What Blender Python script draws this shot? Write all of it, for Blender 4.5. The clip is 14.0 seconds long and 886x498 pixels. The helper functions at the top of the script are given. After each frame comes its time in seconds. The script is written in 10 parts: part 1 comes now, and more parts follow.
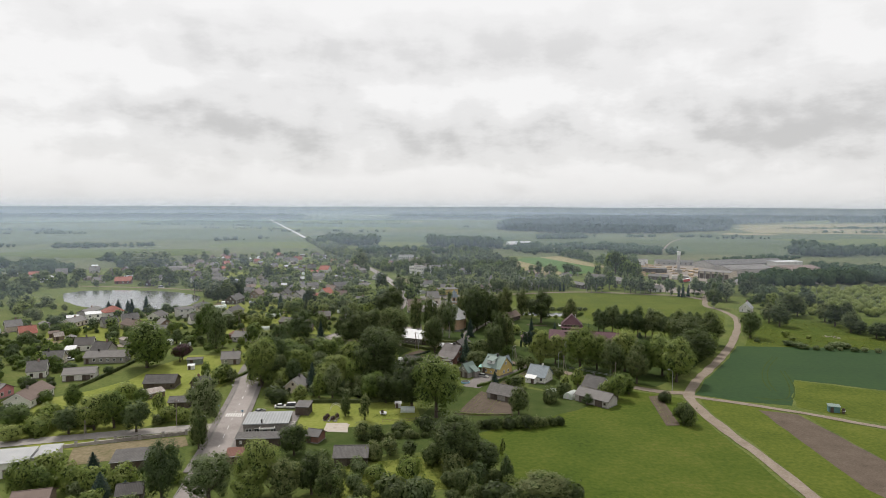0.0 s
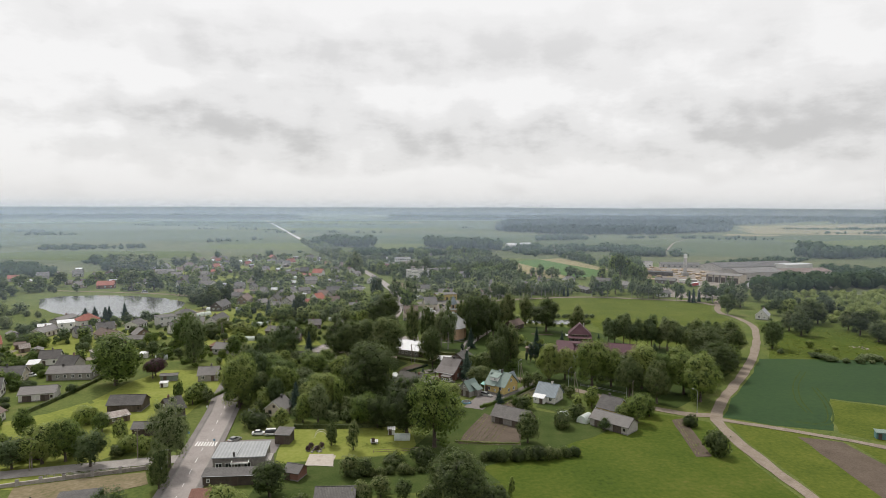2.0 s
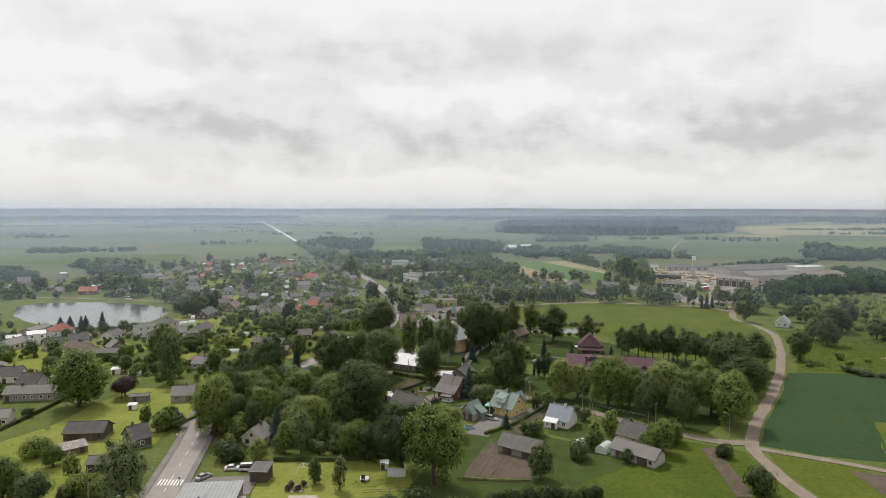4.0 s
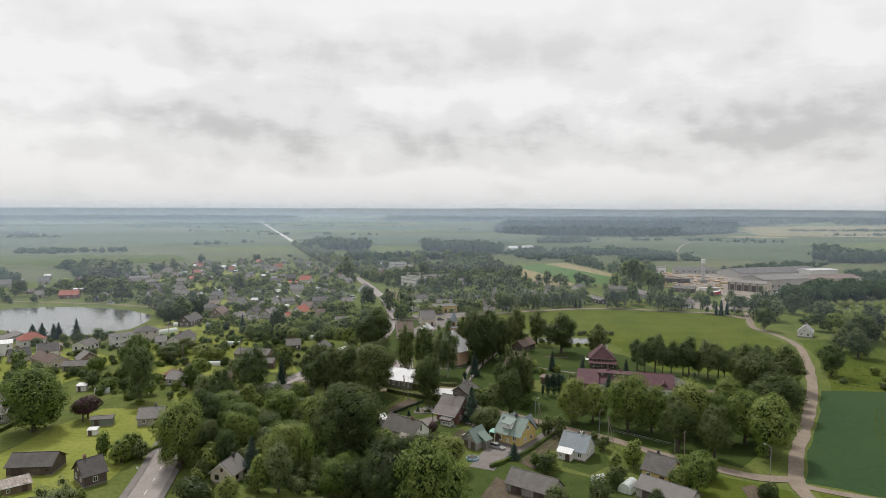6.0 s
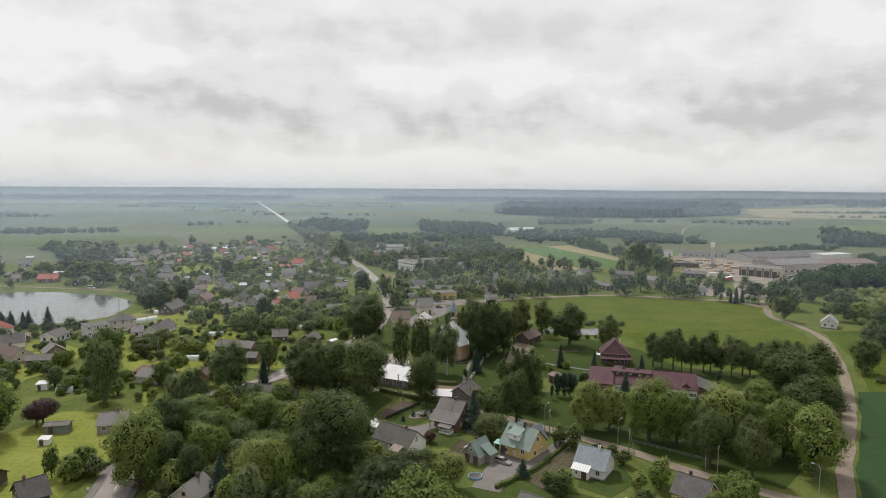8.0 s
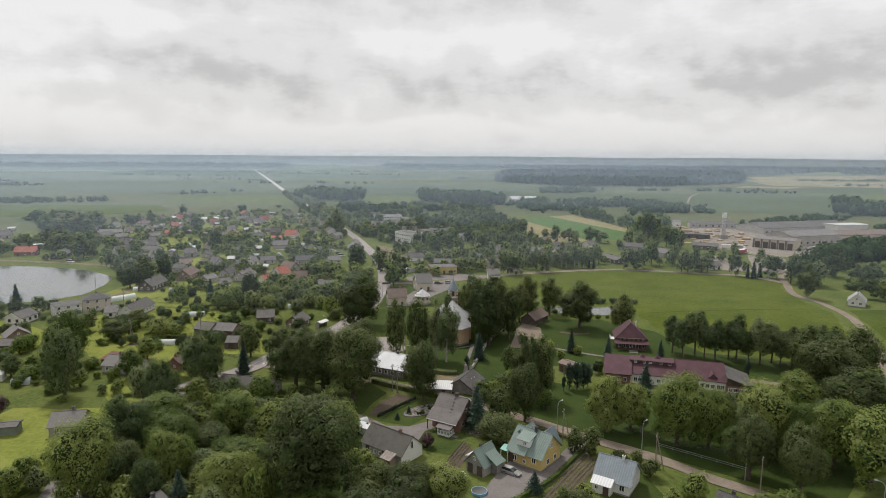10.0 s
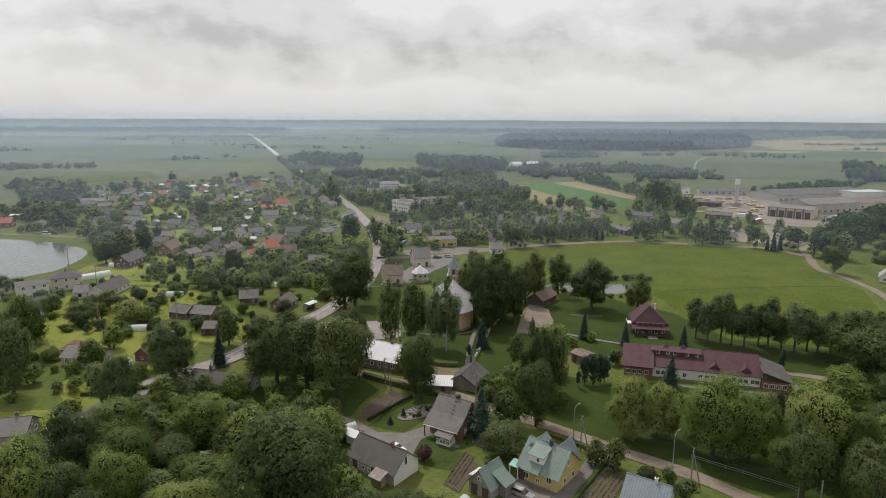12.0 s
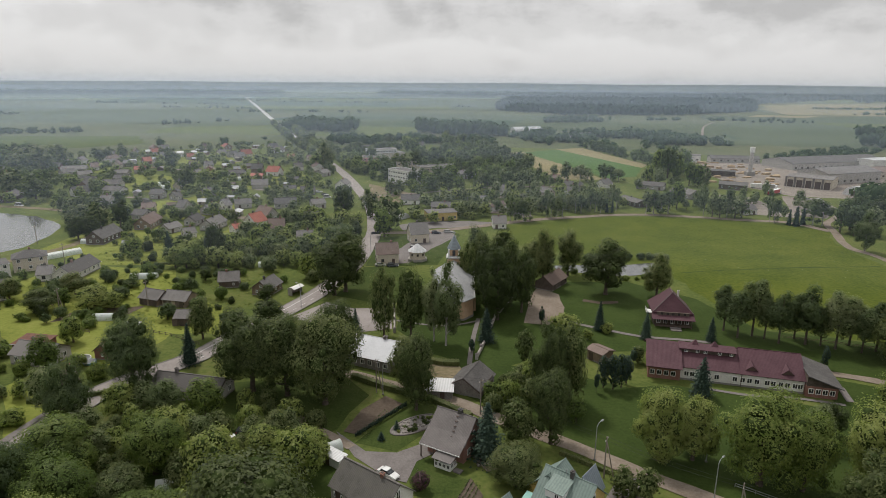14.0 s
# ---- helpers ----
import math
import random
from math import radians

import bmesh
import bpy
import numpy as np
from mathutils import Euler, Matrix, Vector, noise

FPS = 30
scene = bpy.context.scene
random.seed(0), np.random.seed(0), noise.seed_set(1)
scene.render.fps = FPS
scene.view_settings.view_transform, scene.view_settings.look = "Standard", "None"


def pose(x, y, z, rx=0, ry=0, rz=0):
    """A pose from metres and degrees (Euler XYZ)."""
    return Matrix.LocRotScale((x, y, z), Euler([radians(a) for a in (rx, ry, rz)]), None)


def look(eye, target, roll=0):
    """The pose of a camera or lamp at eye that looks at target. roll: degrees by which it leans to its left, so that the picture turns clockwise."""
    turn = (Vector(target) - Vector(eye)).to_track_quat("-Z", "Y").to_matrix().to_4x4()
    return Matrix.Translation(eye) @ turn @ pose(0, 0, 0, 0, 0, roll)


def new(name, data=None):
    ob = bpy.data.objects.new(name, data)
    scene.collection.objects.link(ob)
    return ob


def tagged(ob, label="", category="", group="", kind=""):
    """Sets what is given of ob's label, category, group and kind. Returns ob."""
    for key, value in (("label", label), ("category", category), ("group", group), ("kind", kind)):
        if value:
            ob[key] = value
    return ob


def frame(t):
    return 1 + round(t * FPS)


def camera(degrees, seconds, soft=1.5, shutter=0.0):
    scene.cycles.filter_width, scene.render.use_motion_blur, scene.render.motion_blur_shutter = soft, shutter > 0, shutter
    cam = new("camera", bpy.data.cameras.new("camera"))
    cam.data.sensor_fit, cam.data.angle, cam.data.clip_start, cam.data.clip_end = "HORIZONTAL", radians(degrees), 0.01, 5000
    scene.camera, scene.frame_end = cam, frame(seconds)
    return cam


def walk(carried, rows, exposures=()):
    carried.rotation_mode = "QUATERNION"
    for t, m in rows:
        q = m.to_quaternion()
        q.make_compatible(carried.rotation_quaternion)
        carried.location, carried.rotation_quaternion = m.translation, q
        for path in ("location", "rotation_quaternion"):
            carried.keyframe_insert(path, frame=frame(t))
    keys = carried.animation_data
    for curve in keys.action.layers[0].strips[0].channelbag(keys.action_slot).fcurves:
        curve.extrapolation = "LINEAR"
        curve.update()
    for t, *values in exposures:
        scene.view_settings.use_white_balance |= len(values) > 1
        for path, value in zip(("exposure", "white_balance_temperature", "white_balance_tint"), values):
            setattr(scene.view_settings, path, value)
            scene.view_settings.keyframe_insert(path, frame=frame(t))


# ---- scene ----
cam = camera(70.4, 14.0, soft=0.3)
PATH = [
    (0, (1.767, -1.227, 69.476), (1.74, 0.768, 69.335), 0.2),
    (0.5, (1.559, 4.861, 69.484), (1.534, 6.855, 69.342), 0.2),
    (1, (1.356, 10.937, 69.493), (1.333, 12.932, 69.353), 0.2),
    (1.5, (1.157, 16.99, 69.503), (1.136, 18.985, 69.364), 0.2),
    (2, (0.97, 23.018, 69.518), (0.951, 25.013, 69.379), 0.2),
    (2.5, (0.802, 29.02, 69.53), (0.784, 31.015, 69.392), 0.2),
    (3, (0.663, 35.009, 69.548), (0.647, 37.005, 69.412), 0.1),
    (5.5, (0.135, 64.926, 69.821), (0.122, 66.921, 69.685), 0.1),
    (6, (0.068, 70.932, 69.845), (0.056, 72.927, 69.709), 0.2),
    (6.5, (0.011, 76.93, 69.86), (0.0, 78.925, 69.725), 0.3),
    (7, (-0.042, 82.91, 69.872), (-0.052, 84.905, 69.724), 0.3),
    (7.5, (-0.087, 88.858, 69.874), (-0.096, 90.851, 69.702), 0.3),
    (8, (-0.116, 94.794, 69.867), (-0.124, 96.784, 69.669), 0.4),
    (10.5, (-0.145, 124.455, 69.685), (-0.15, 126.428, 69.359), 0.4),
    (11, (-0.134, 130.344, 69.677), (-0.138, 132.313, 69.323), 0.4),
    (11.5, (-0.129, 136.158, 69.671), (-0.133, 138.122, 69.29), 0.3),
    (12, (-0.146, 141.921, 69.671), (-0.149, 143.879, 69.262), 0.3),
    (12.5, (-0.184, 147.647, 69.673), (-0.186, 149.598, 69.237), 0.3),
    (13, (-0.239, 153.357, 69.671), (-0.241, 155.302, 69.207), 0.3),
    (13.5, (-0.297, 159.076, 69.673), (-0.298, 161.015, 69.182), 0.3),
    (14, (-0.365, 164.822, 69.682), (-0.364, 166.753, 69.164), 0.4),
]
# the film's camera closes a little as it tilts down
EXPOSURES = [(0.0, -0.03), (6.5, -0.08), (10.5, -0.15), (14.0, -0.25)]
walk(cam, [(t, look(eye, target, roll)) for t, eye, target, roll in PATH], EXPOSURES)

# ---- sky, sun ----
SUN_AZIMUTH, SUN_HEIGHT = radians(-28), radians(56)
world = bpy.data.worlds.new("overcast_sky")
scene.world = world
world.use_nodes = True
wt = world.node_tree
wt.nodes.clear()


def wnode(kind, **values):
    n = wt.nodes.new(kind)
    for key, value in values.items():
        n.inputs[key].default_value = value
    return n


def wmath(op, a, b=None, c=None, clamp=False):
    n = wt.nodes.new("ShaderNodeMath")
    n.operation, n.use_clamp = op, clamp
    for i, v in enumerate((a, b, c)):
        if v is None:
            continue
        if isinstance(v, (int, float)):
            n.inputs[i].default_value = v
        else:
            wt.links.new(v, n.inputs[i])
    return n.outputs[0]


sky = wt.nodes.new("ShaderNodeTexSky")
sky.sky_type = "NISHITA"
sky.sun_disc = False
sky.sun_elevation, sky.sun_rotation = SUN_HEIGHT, SUN_AZIMUTH
coord = wt.nodes.new("ShaderNodeTexCoord")
split = wt.nodes.new("ShaderNodeSeparateXYZ")
wt.links.new(coord.outputs["Generated"], split.inputs[0])
up = wmath("MAXIMUM", split.outputs[2], 0.0)
# banks of flat-based cloud low in the sky, thin bright cloud above them
def cloud_noise(lift, size, detail, rough):
    moved = wt.nodes.new("ShaderNodeMapping")
    moved.inputs["Location"].default_value = (0.35, 0.0, 0.13 + lift)
    moved.inputs["Scale"].default_value = size
    wt.links.new(coord.outputs["Generated"], moved.inputs[0])
    n = wnode("ShaderNodeTexNoise", Scale=1.0, Detail=detail, Roughness=rough, Distortion=0.0)
    wt.links.new(moved.outputs[0], n.inputs["Vector"])
    return n.outputs[0]


def bank(x, z, wide, high):
    dx = wmath("MULTIPLY", wmath("SUBTRACT", split.outputs[0], x), 1 / wide)
    dz = wmath("MULTIPLY", wmath("SUBTRACT", split.outputs[2], z), 1 / high)
    return wmath("POWER", wmath("SUBTRACT", 1.0, wmath("ADD", wmath("MULTIPLY", dx, dx), wmath("MULTIPLY", dz, dz)), clamp=True), 1.5)


puffs = cloud_noise(0.0, (11.0, 11.0, 25.0), 10.0, 0.56)
above = cloud_noise(0.2, (11.0, 11.0, 25.0), 10.0, 0.56)
wisps = cloud_noise(0.9, (24.0, 24.0, 40.0), 6.0, 0.55)
sheets = cloud_noise(0.4, (2.6, 2.6, 15.0), 6.0, 0.5)
banks = wmath("MAXIMUM", wmath("MAXIMUM", bank(-0.30, 0.122, 0.30, 0.095), bank(0.04, 0.105, 0.32, 0.06)), wmath("MAXIMUM", bank(0.47, 0.105, 0.36, 0.085), bank(-0.05, 0.235, 0.7, 0.07)))
thick = wmath("ADD", wmath("MULTIPLY", banks, 0.21), wmath("ADD", wmath("MULTIPLY_ADD", puffs, 0.62, -0.01), wmath("MULTIPLY", sheets, 0.26)))
thick = wmath("ADD", thick, wmath("MULTIPLY", wmath("SUBTRACT", above, puffs), 0.34))
thick = wmath("ADD", thick, wmath("MULTIPLY", wmath("SUBTRACT", wisps, 0.5), 0.16))
shade = wt.nodes.new("ShaderNodeValToRGB")
shade.color_ramp.interpolation = "EASE"
shade.color_ramp.elements[0].position, shade.color_ramp.elements[0].color = 0.42, (0.965, 0.955, 0.95, 1)
shade.color_ramp.elements[1].position, shade.color_ramp.elements[1].color = 0.70, (0.62, 0.612, 0.608, 1)
mid = shade.color_ramp.elements.new(0.54)
mid.color = (0.84, 0.83, 0.825, 1)
wt.links.new(thick, shade.inputs[0])
# haze near the horizon, bright thin cloud high up
low = wmath("POWER", wmath("SUBTRACT", 1.0, up, clamp=True), 26.0)
haze = wt.nodes.new("ShaderNodeMixRGB")
haze.inputs[2].default_value = (0.72, 0.71, 0.705, 1)
wt.links.new(wmath("MULTIPLY", low, 0.75), haze.inputs[0])
wt.links.new(shade.outputs[0], haze.inputs[1])
high = wt.nodes.new("ShaderNodeMixRGB")
high.inputs[2].default_value = (0.97, 0.96, 0.955, 1)
wt.links.new(wmath("MULTIPLY", wmath("SUBTRACT", up, 0.12, clamp=True), 3.6, clamp=True), high.inputs[0])
wt.links.new(haze.outputs[0], high.inputs[1])
clear = wt.nodes.new("ShaderNodeBackground")
clear.inputs["Strength"].default_value = 0.08
wt.links.new(sky.outputs[0], clear.inputs["Color"])
cloud = wt.nodes.new("ShaderNodeBackground")
cloud.inputs["Strength"].default_value = 1.0
wt.links.new(high.outputs[0], cloud.inputs["Color"])
both = wt.nodes.new("ShaderNodeMixShader")
both.inputs[0].default_value = 0.95
wt.links.new(clear.outputs[0], both.inputs[1])
wt.links.new(cloud.outputs[0], both.inputs[2])
wt.links.new(both.outputs[0], wt.nodes.new("ShaderNodeOutputWorld").inputs[0])

sun = new("sun", bpy.data.lights.new("sun", "SUN"))
sun.data.energy, sun.data.angle, sun.data.color = 3.0, radians(7), (1.0, 0.95, 0.88)
sun_from = Vector((math.sin(SUN_AZIMUTH) * math.cos(SUN_HEIGHT), math.cos(SUN_AZIMUTH) * math.cos(SUN_HEIGHT), math.sin(SUN_HEIGHT)))
sun.matrix_world = look(sun_from * 400, (0, 0, 0))

# ---- materials ----
def material(name, colours, scale=1.0, rough=0.85, bump=0.0, metal=0.0, fine=8.0, per_thing=0.0, per_piece=0.0, ribs=None, leaf=0.0, spec=0.3):
    """A surface whose colour wanders between the given ones at two scales; scale: size of the large patches in metres.
    ribs: (axis, metres between ribs) for corrugated or seamed sheets. leaf: how much light goes through."""
    m = bpy.data.materials.new(name)
    m.use_nodes = True
    t = m.node_tree
    n, link = t.nodes, t.links.new
    bsdf = n["Principled BSDF"]
    place = n.new("ShaderNodeTexCoord")
    a, b = n.new("ShaderNodeTexNoise"), n.new("ShaderNodeTexNoise")
    for noise_node, size, detail in ((a, scale, 5.0), (b, scale / fine, 4.0)):
        noise_node.inputs["Scale"].default_value = 1.0 / size
        noise_node.inputs["Detail"].default_value = detail
        noise_node.inputs["Roughness"].default_value = 0.62
        link(place.outputs["Object"], noise_node.inputs["Vector"])
    mixed = n.new("ShaderNodeMath")
    mixed.operation = "MULTIPLY_ADD"
    mixed.inputs[1].default_value = 0.5
    scaled = n.new("ShaderNodeMath")
    scaled.operation = "MULTIPLY"
    scaled.inputs[1].default_value = 0.5
    link(a.outputs[0], mixed.inputs[0])
    link(b.outputs[0], scaled.inputs[0])
    link(scaled.outputs[0], mixed.inputs[2])
    value = mixed.outputs[0]
    for amount, kind, socket in ((per_thing, "ShaderNodeObjectInfo", "Random"), (per_piece, "ShaderNodeNewGeometry", "Random Per Island")):
        if amount:
            source = n.new(kind)
            add = n.new("ShaderNodeMath")
            add.operation = "MULTIPLY_ADD"
            add.inputs[1].default_value = amount
            shift = n.new("ShaderNodeMath")
            shift.operation = "ADD"
            shift.inputs[1].default_value = -0.5 * amount
            link(source.outputs[socket], add.inputs[0])
            link(value, add.inputs[2])
            link(add.outputs[0], shift.inputs[0])
            value = shift.outputs[0]
    ramp = n.new("ShaderNodeValToRGB")
    spots = np.linspace(0.34, 0.66, len(colours)) if len(colours) > 1 else [0.5]
    for i, (spot, c) in enumerate(zip(spots, colours)):
        e = ramp.color_ramp.elements[i] if i < 2 else ramp.color_ramp.elements.new(spot)
        e.position, e.color = spot, (*c, 1)
    if len(colours) == 1:
        ramp.color_ramp.elements.remove(ramp.color_ramp.elements[1])
    link(value, ramp.inputs[0])
    link(ramp.outputs[0], bsdf.inputs["Base Color"])
    bsdf.inputs["Roughness"].default_value = rough
    bsdf.inputs["Metallic"].default_value = metal
    bsdf.inputs["Specular IOR Level"].default_value = spec
    height = b.outputs[0]
    if ribs:
        wave = n.new("ShaderNodeTexWave")
        wave.bands_direction = ribs[0]
        wave.inputs["Scale"].default_value = 0.314 / ribs[1]
        wave.inputs["Distortion"].default_value = 0.0
        link(place.outputs["Object"], wave.inputs["Vector"])
        height = wave.outputs["Fac"]
        # dirt lies in the valleys of the sheets
        dirt = n.new("ShaderNodeMixRGB")
        dirt.blend_type = "MULTIPLY"
        dirt.inputs[0].default_value = 0.18
        link(ramp.outputs[0], dirt.inputs[1])
        link(wave.outputs["Color"], dirt.inputs[2])
        link(dirt.outputs[0], bsdf.inputs["Base Color"])
    if bump:
        relief = n.new("ShaderNodeBump")
        relief.inputs["Strength"].default_value = bump
        relief.inputs["Distance"].default_value = 0.05 if ribs else 0.1
        link(height, relief.inputs["Height"])
        link(relief.outputs[0], bsdf.inputs["Normal"])
    if leaf:
        through_leaf = n.new("ShaderNodeBsdfTranslucent")
        warm = n.new("ShaderNodeMixRGB")
        warm.blend_type = "MULTIPLY"
        warm.inputs[0].default_value = 1.0
        warm.inputs[2].default_value = (1.0, 1.2, 0.75, 1)
        link(ramp.outputs[0], warm.inputs[1])
        link(warm.outputs[0], through_leaf.inputs["Color"])
        blend = n.new("ShaderNodeMixShader")
        blend.inputs[0].default_value = leaf
        link(bsdf.outputs[0], blend.inputs[1])
        link(through_leaf.outputs[0], blend.inputs[2])
        link(blend.outputs[0], n["Material Output"].inputs[0])
    return m


GRASS = material("village_grass", [(0.05, 0.074, 0.019), (0.075, 0.1, 0.025), (0.104, 0.124, 0.033), (0.135, 0.13, 0.052)], 16, 0.95, 0.5, fine=14, spec=0.1)
# lawn green, brightened to stand for sun on the western grass
LAWN = material("lawn", [(0.112, 0.134, 0.027), (0.15, 0.175, 0.035), (0.184, 0.204, 0.046), (0.212, 0.218, 0.066)], 11, 0.95, 0.4, fine=9, spec=0.1)
# two grass colours darkened so that tree shade is in them
SHADY = material("shade_and_track_grass", [(0.026, 0.043, 0.01), (0.037, 0.058, 0.013), (0.05, 0.07, 0.018)], 9, 0.95, 0.4, fine=12, spec=0.1)
TURF = material("shade_toned_lawn", [(0.028, 0.045, 0.011), (0.04, 0.061, 0.014), (0.054, 0.073, 0.019), (0.07, 0.079, 0.029)], 6, 0.95, 0.4, fine=12, spec=0.1)
MEADOW = material("meadow_grass", [(0.033, 0.055, 0.0068), (0.046, 0.072, 0.0085), (0.06, 0.084, 0.011), (0.076, 0.094, 0.0148), (0.094, 0.098, 0.022)], 24, 0.95, 0.6, fine=18, spec=0.1)
HAY = material("hay_meadow_grass", [(0.043, 0.064, 0.009), (0.064, 0.086, 0.0115), (0.083, 0.103, 0.015), (0.106, 0.115, 0.021)], 20, 0.95, 0.6, fine=16, spec=0.1)
CROP = material("young_crop", [(0.018, 0.042, 0.0145), (0.024, 0.052, 0.0165), (0.032, 0.062, 0.018)], 40, 0.9, 0.3, fine=20, spec=0.15)
# far field colours are greyed so that some distance haze is in them
CROP_FAR = material("haze_greyed_crop", [(0.06, 0.08, 0.044), (0.076, 0.097, 0.052), (0.092, 0.11, 0.06)], 130, 0.95, fine=9, spec=0.05)
PLAIN = material("haze_greyed_plain", [(0.068, 0.086, 0.044), (0.086, 0.103, 0.053), (0.106, 0.116, 0.062), (0.128, 0.127, 0.073)], 260, 0.95, fine=7, spec=0.05)
FAR_GREEN = material("haze_greyed_dark_crop", [(0.04, 0.066, 0.038), (0.05, 0.08, 0.044), (0.062, 0.092, 0.05)], 130, 0.95, fine=9, spec=0.05)
CROP_WEDGE = material("green_grain", [(0.06, 0.11, 0.035), (0.075, 0.13, 0.042), (0.09, 0.145, 0.05)], 30, 0.95, fine=9, spec=0.05)
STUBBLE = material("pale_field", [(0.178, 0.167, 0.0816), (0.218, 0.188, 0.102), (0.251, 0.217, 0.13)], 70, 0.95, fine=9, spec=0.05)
SOIL = material("tilled_soil", [(0.0723, 0.0561, 0.0425), (0.0978, 0.0765, 0.0595), (0.123, 0.1, 0.0782)], 5, 0.95, 0.8, fine=9, spec=0.1)
GRAVEL = material("gravel_road", [(0.155, 0.125, 0.097), (0.208, 0.172, 0.138), (0.262, 0.222, 0.184)], 5, 0.95, 0.4, fine=10, spec=0.1)
SAND = material("dry_yard", [(0.115, 0.107, 0.0536), (0.168, 0.138, 0.0842), (0.23, 0.191, 0.13)], 9, 0.95, 0.4, fine=8, spec=0.1)
ASPHALT = material("worn_asphalt", [(0.2, 0.176, 0.165), (0.255, 0.228, 0.215), (0.3, 0.272, 0.258)], 6, 0.85, 0.2, fine=14, spec=0.2)
STREET = material("pale_patched_street", [(0.2, 0.182, 0.168), (0.265, 0.245, 0.228), (0.32, 0.3, 0.28)], 5, 0.88, 0.2, fine=12, spec=0.2)
PALE_YARD = material("dusty_concrete", [(0.15, 0.13, 0.11), (0.22, 0.192, 0.165), (0.29, 0.26, 0.225)], 10, 0.92, 0.3, fine=8, spec=0.1)
PALE_ROAD = material("bleached_road", [(0.36, 0.345, 0.32), (0.45, 0.43, 0.4), (0.52, 0.5, 0.47)], 60, 0.9, fine=9, spec=0.1)
CONCRETE = material("pale_concrete", [(0.115, 0.102, 0.096), (0.155, 0.139, 0.132), (0.19, 0.174, 0.165)], 4, 0.85, 0.3, fine=9)
PAVING = material("pale_paving_slabs", [(0.26, 0.225, 0.19), (0.33, 0.29, 0.25), (0.39, 0.35, 0.305)], 1.2, 0.85, 0.3, per_thing=0.4)
PAINT = material("road_paint", [(0.45, 0.44, 0.42), (0.62, 0.61, 0.59), (0.7, 0.69, 0.67)], 0.8, 0.7, fine=5)
RUBBLE = material("field_stone", [(0.16, 0.14, 0.125), (0.26, 0.235, 0.21), (0.36, 0.33, 0.30)], 0.8, 0.9, 0.5, per_piece=0.5, per_thing=0.3)

WALLS = {
    "white": material("white_plaster", [(0.50, 0.48, 0.45), (0.60, 0.585, 0.55), (0.66, 0.645, 0.61)], 3.5, 0.85, 0.15, per_thing=0.25),
    "beige": material("beige_plaster", [(0.40, 0.35, 0.28), (0.48, 0.42, 0.34), (0.53, 0.475, 0.39)], 3.5, 0.85, 0.15, per_thing=0.25),
    "grey": material("grey_plaster", [(0.25, 0.235, 0.215), (0.33, 0.31, 0.285), (0.40, 0.38, 0.35)], 3.0, 0.88, 0.2, per_thing=0.3),
    "yellow": material("yellow_boards", [(0.47, 0.35, 0.125), (0.55, 0.42, 0.16), (0.6, 0.475, 0.2)], 3.0, 0.75, 0.25, ribs=("Z", 0.16)),
    "pink": material("faded_pink_plaster", [(0.42, 0.16, 0.17), (0.50, 0.21, 0.22), (0.55, 0.27, 0.27)], 3, 0.85, 0.15),
    "brick": material("red_brick_wall", [(0.165, 0.08, 0.062), (0.215, 0.108, 0.085), (0.26, 0.145, 0.118)], 1.6, 0.88, 0.3, fine=9, per_thing=0.15),
    "wood": material("weathered_boards", [(0.17, 0.125, 0.09), (0.235, 0.18, 0.135), (0.30, 0.24, 0.19)], 1.4, 0.85, 0.4, per_thing=0.25, ribs=("X", 0.2)),
    "dark_wood": material("tarred_boards", [(0.062, 0.048, 0.04), (0.095, 0.075, 0.062), (0.135, 0.11, 0.092)], 1.4, 0.85, 0.4, per_thing=0.25, ribs=("X", 0.2)),
    "green_wood": material("green_painted_boards", [(0.12, 0.15, 0.125), (0.17, 0.20, 0.17), (0.21, 0.24, 0.205)], 1.4, 0.8, 0.3, ribs=("X", 0.2)),
    "ochre": material("ochre_church_plaster", [(0.40, 0.27, 0.17), (0.47, 0.325, 0.215), (0.52, 0.375, 0.26)], 4, 0.88, 0.2),
    "stone": material("grey_fieldstone_wall", [(0.13, 0.12, 0.11), (0.20, 0.185, 0.17), (0.28, 0.26, 0.24)], 0.9, 0.9, 0.7, fine=4),
}
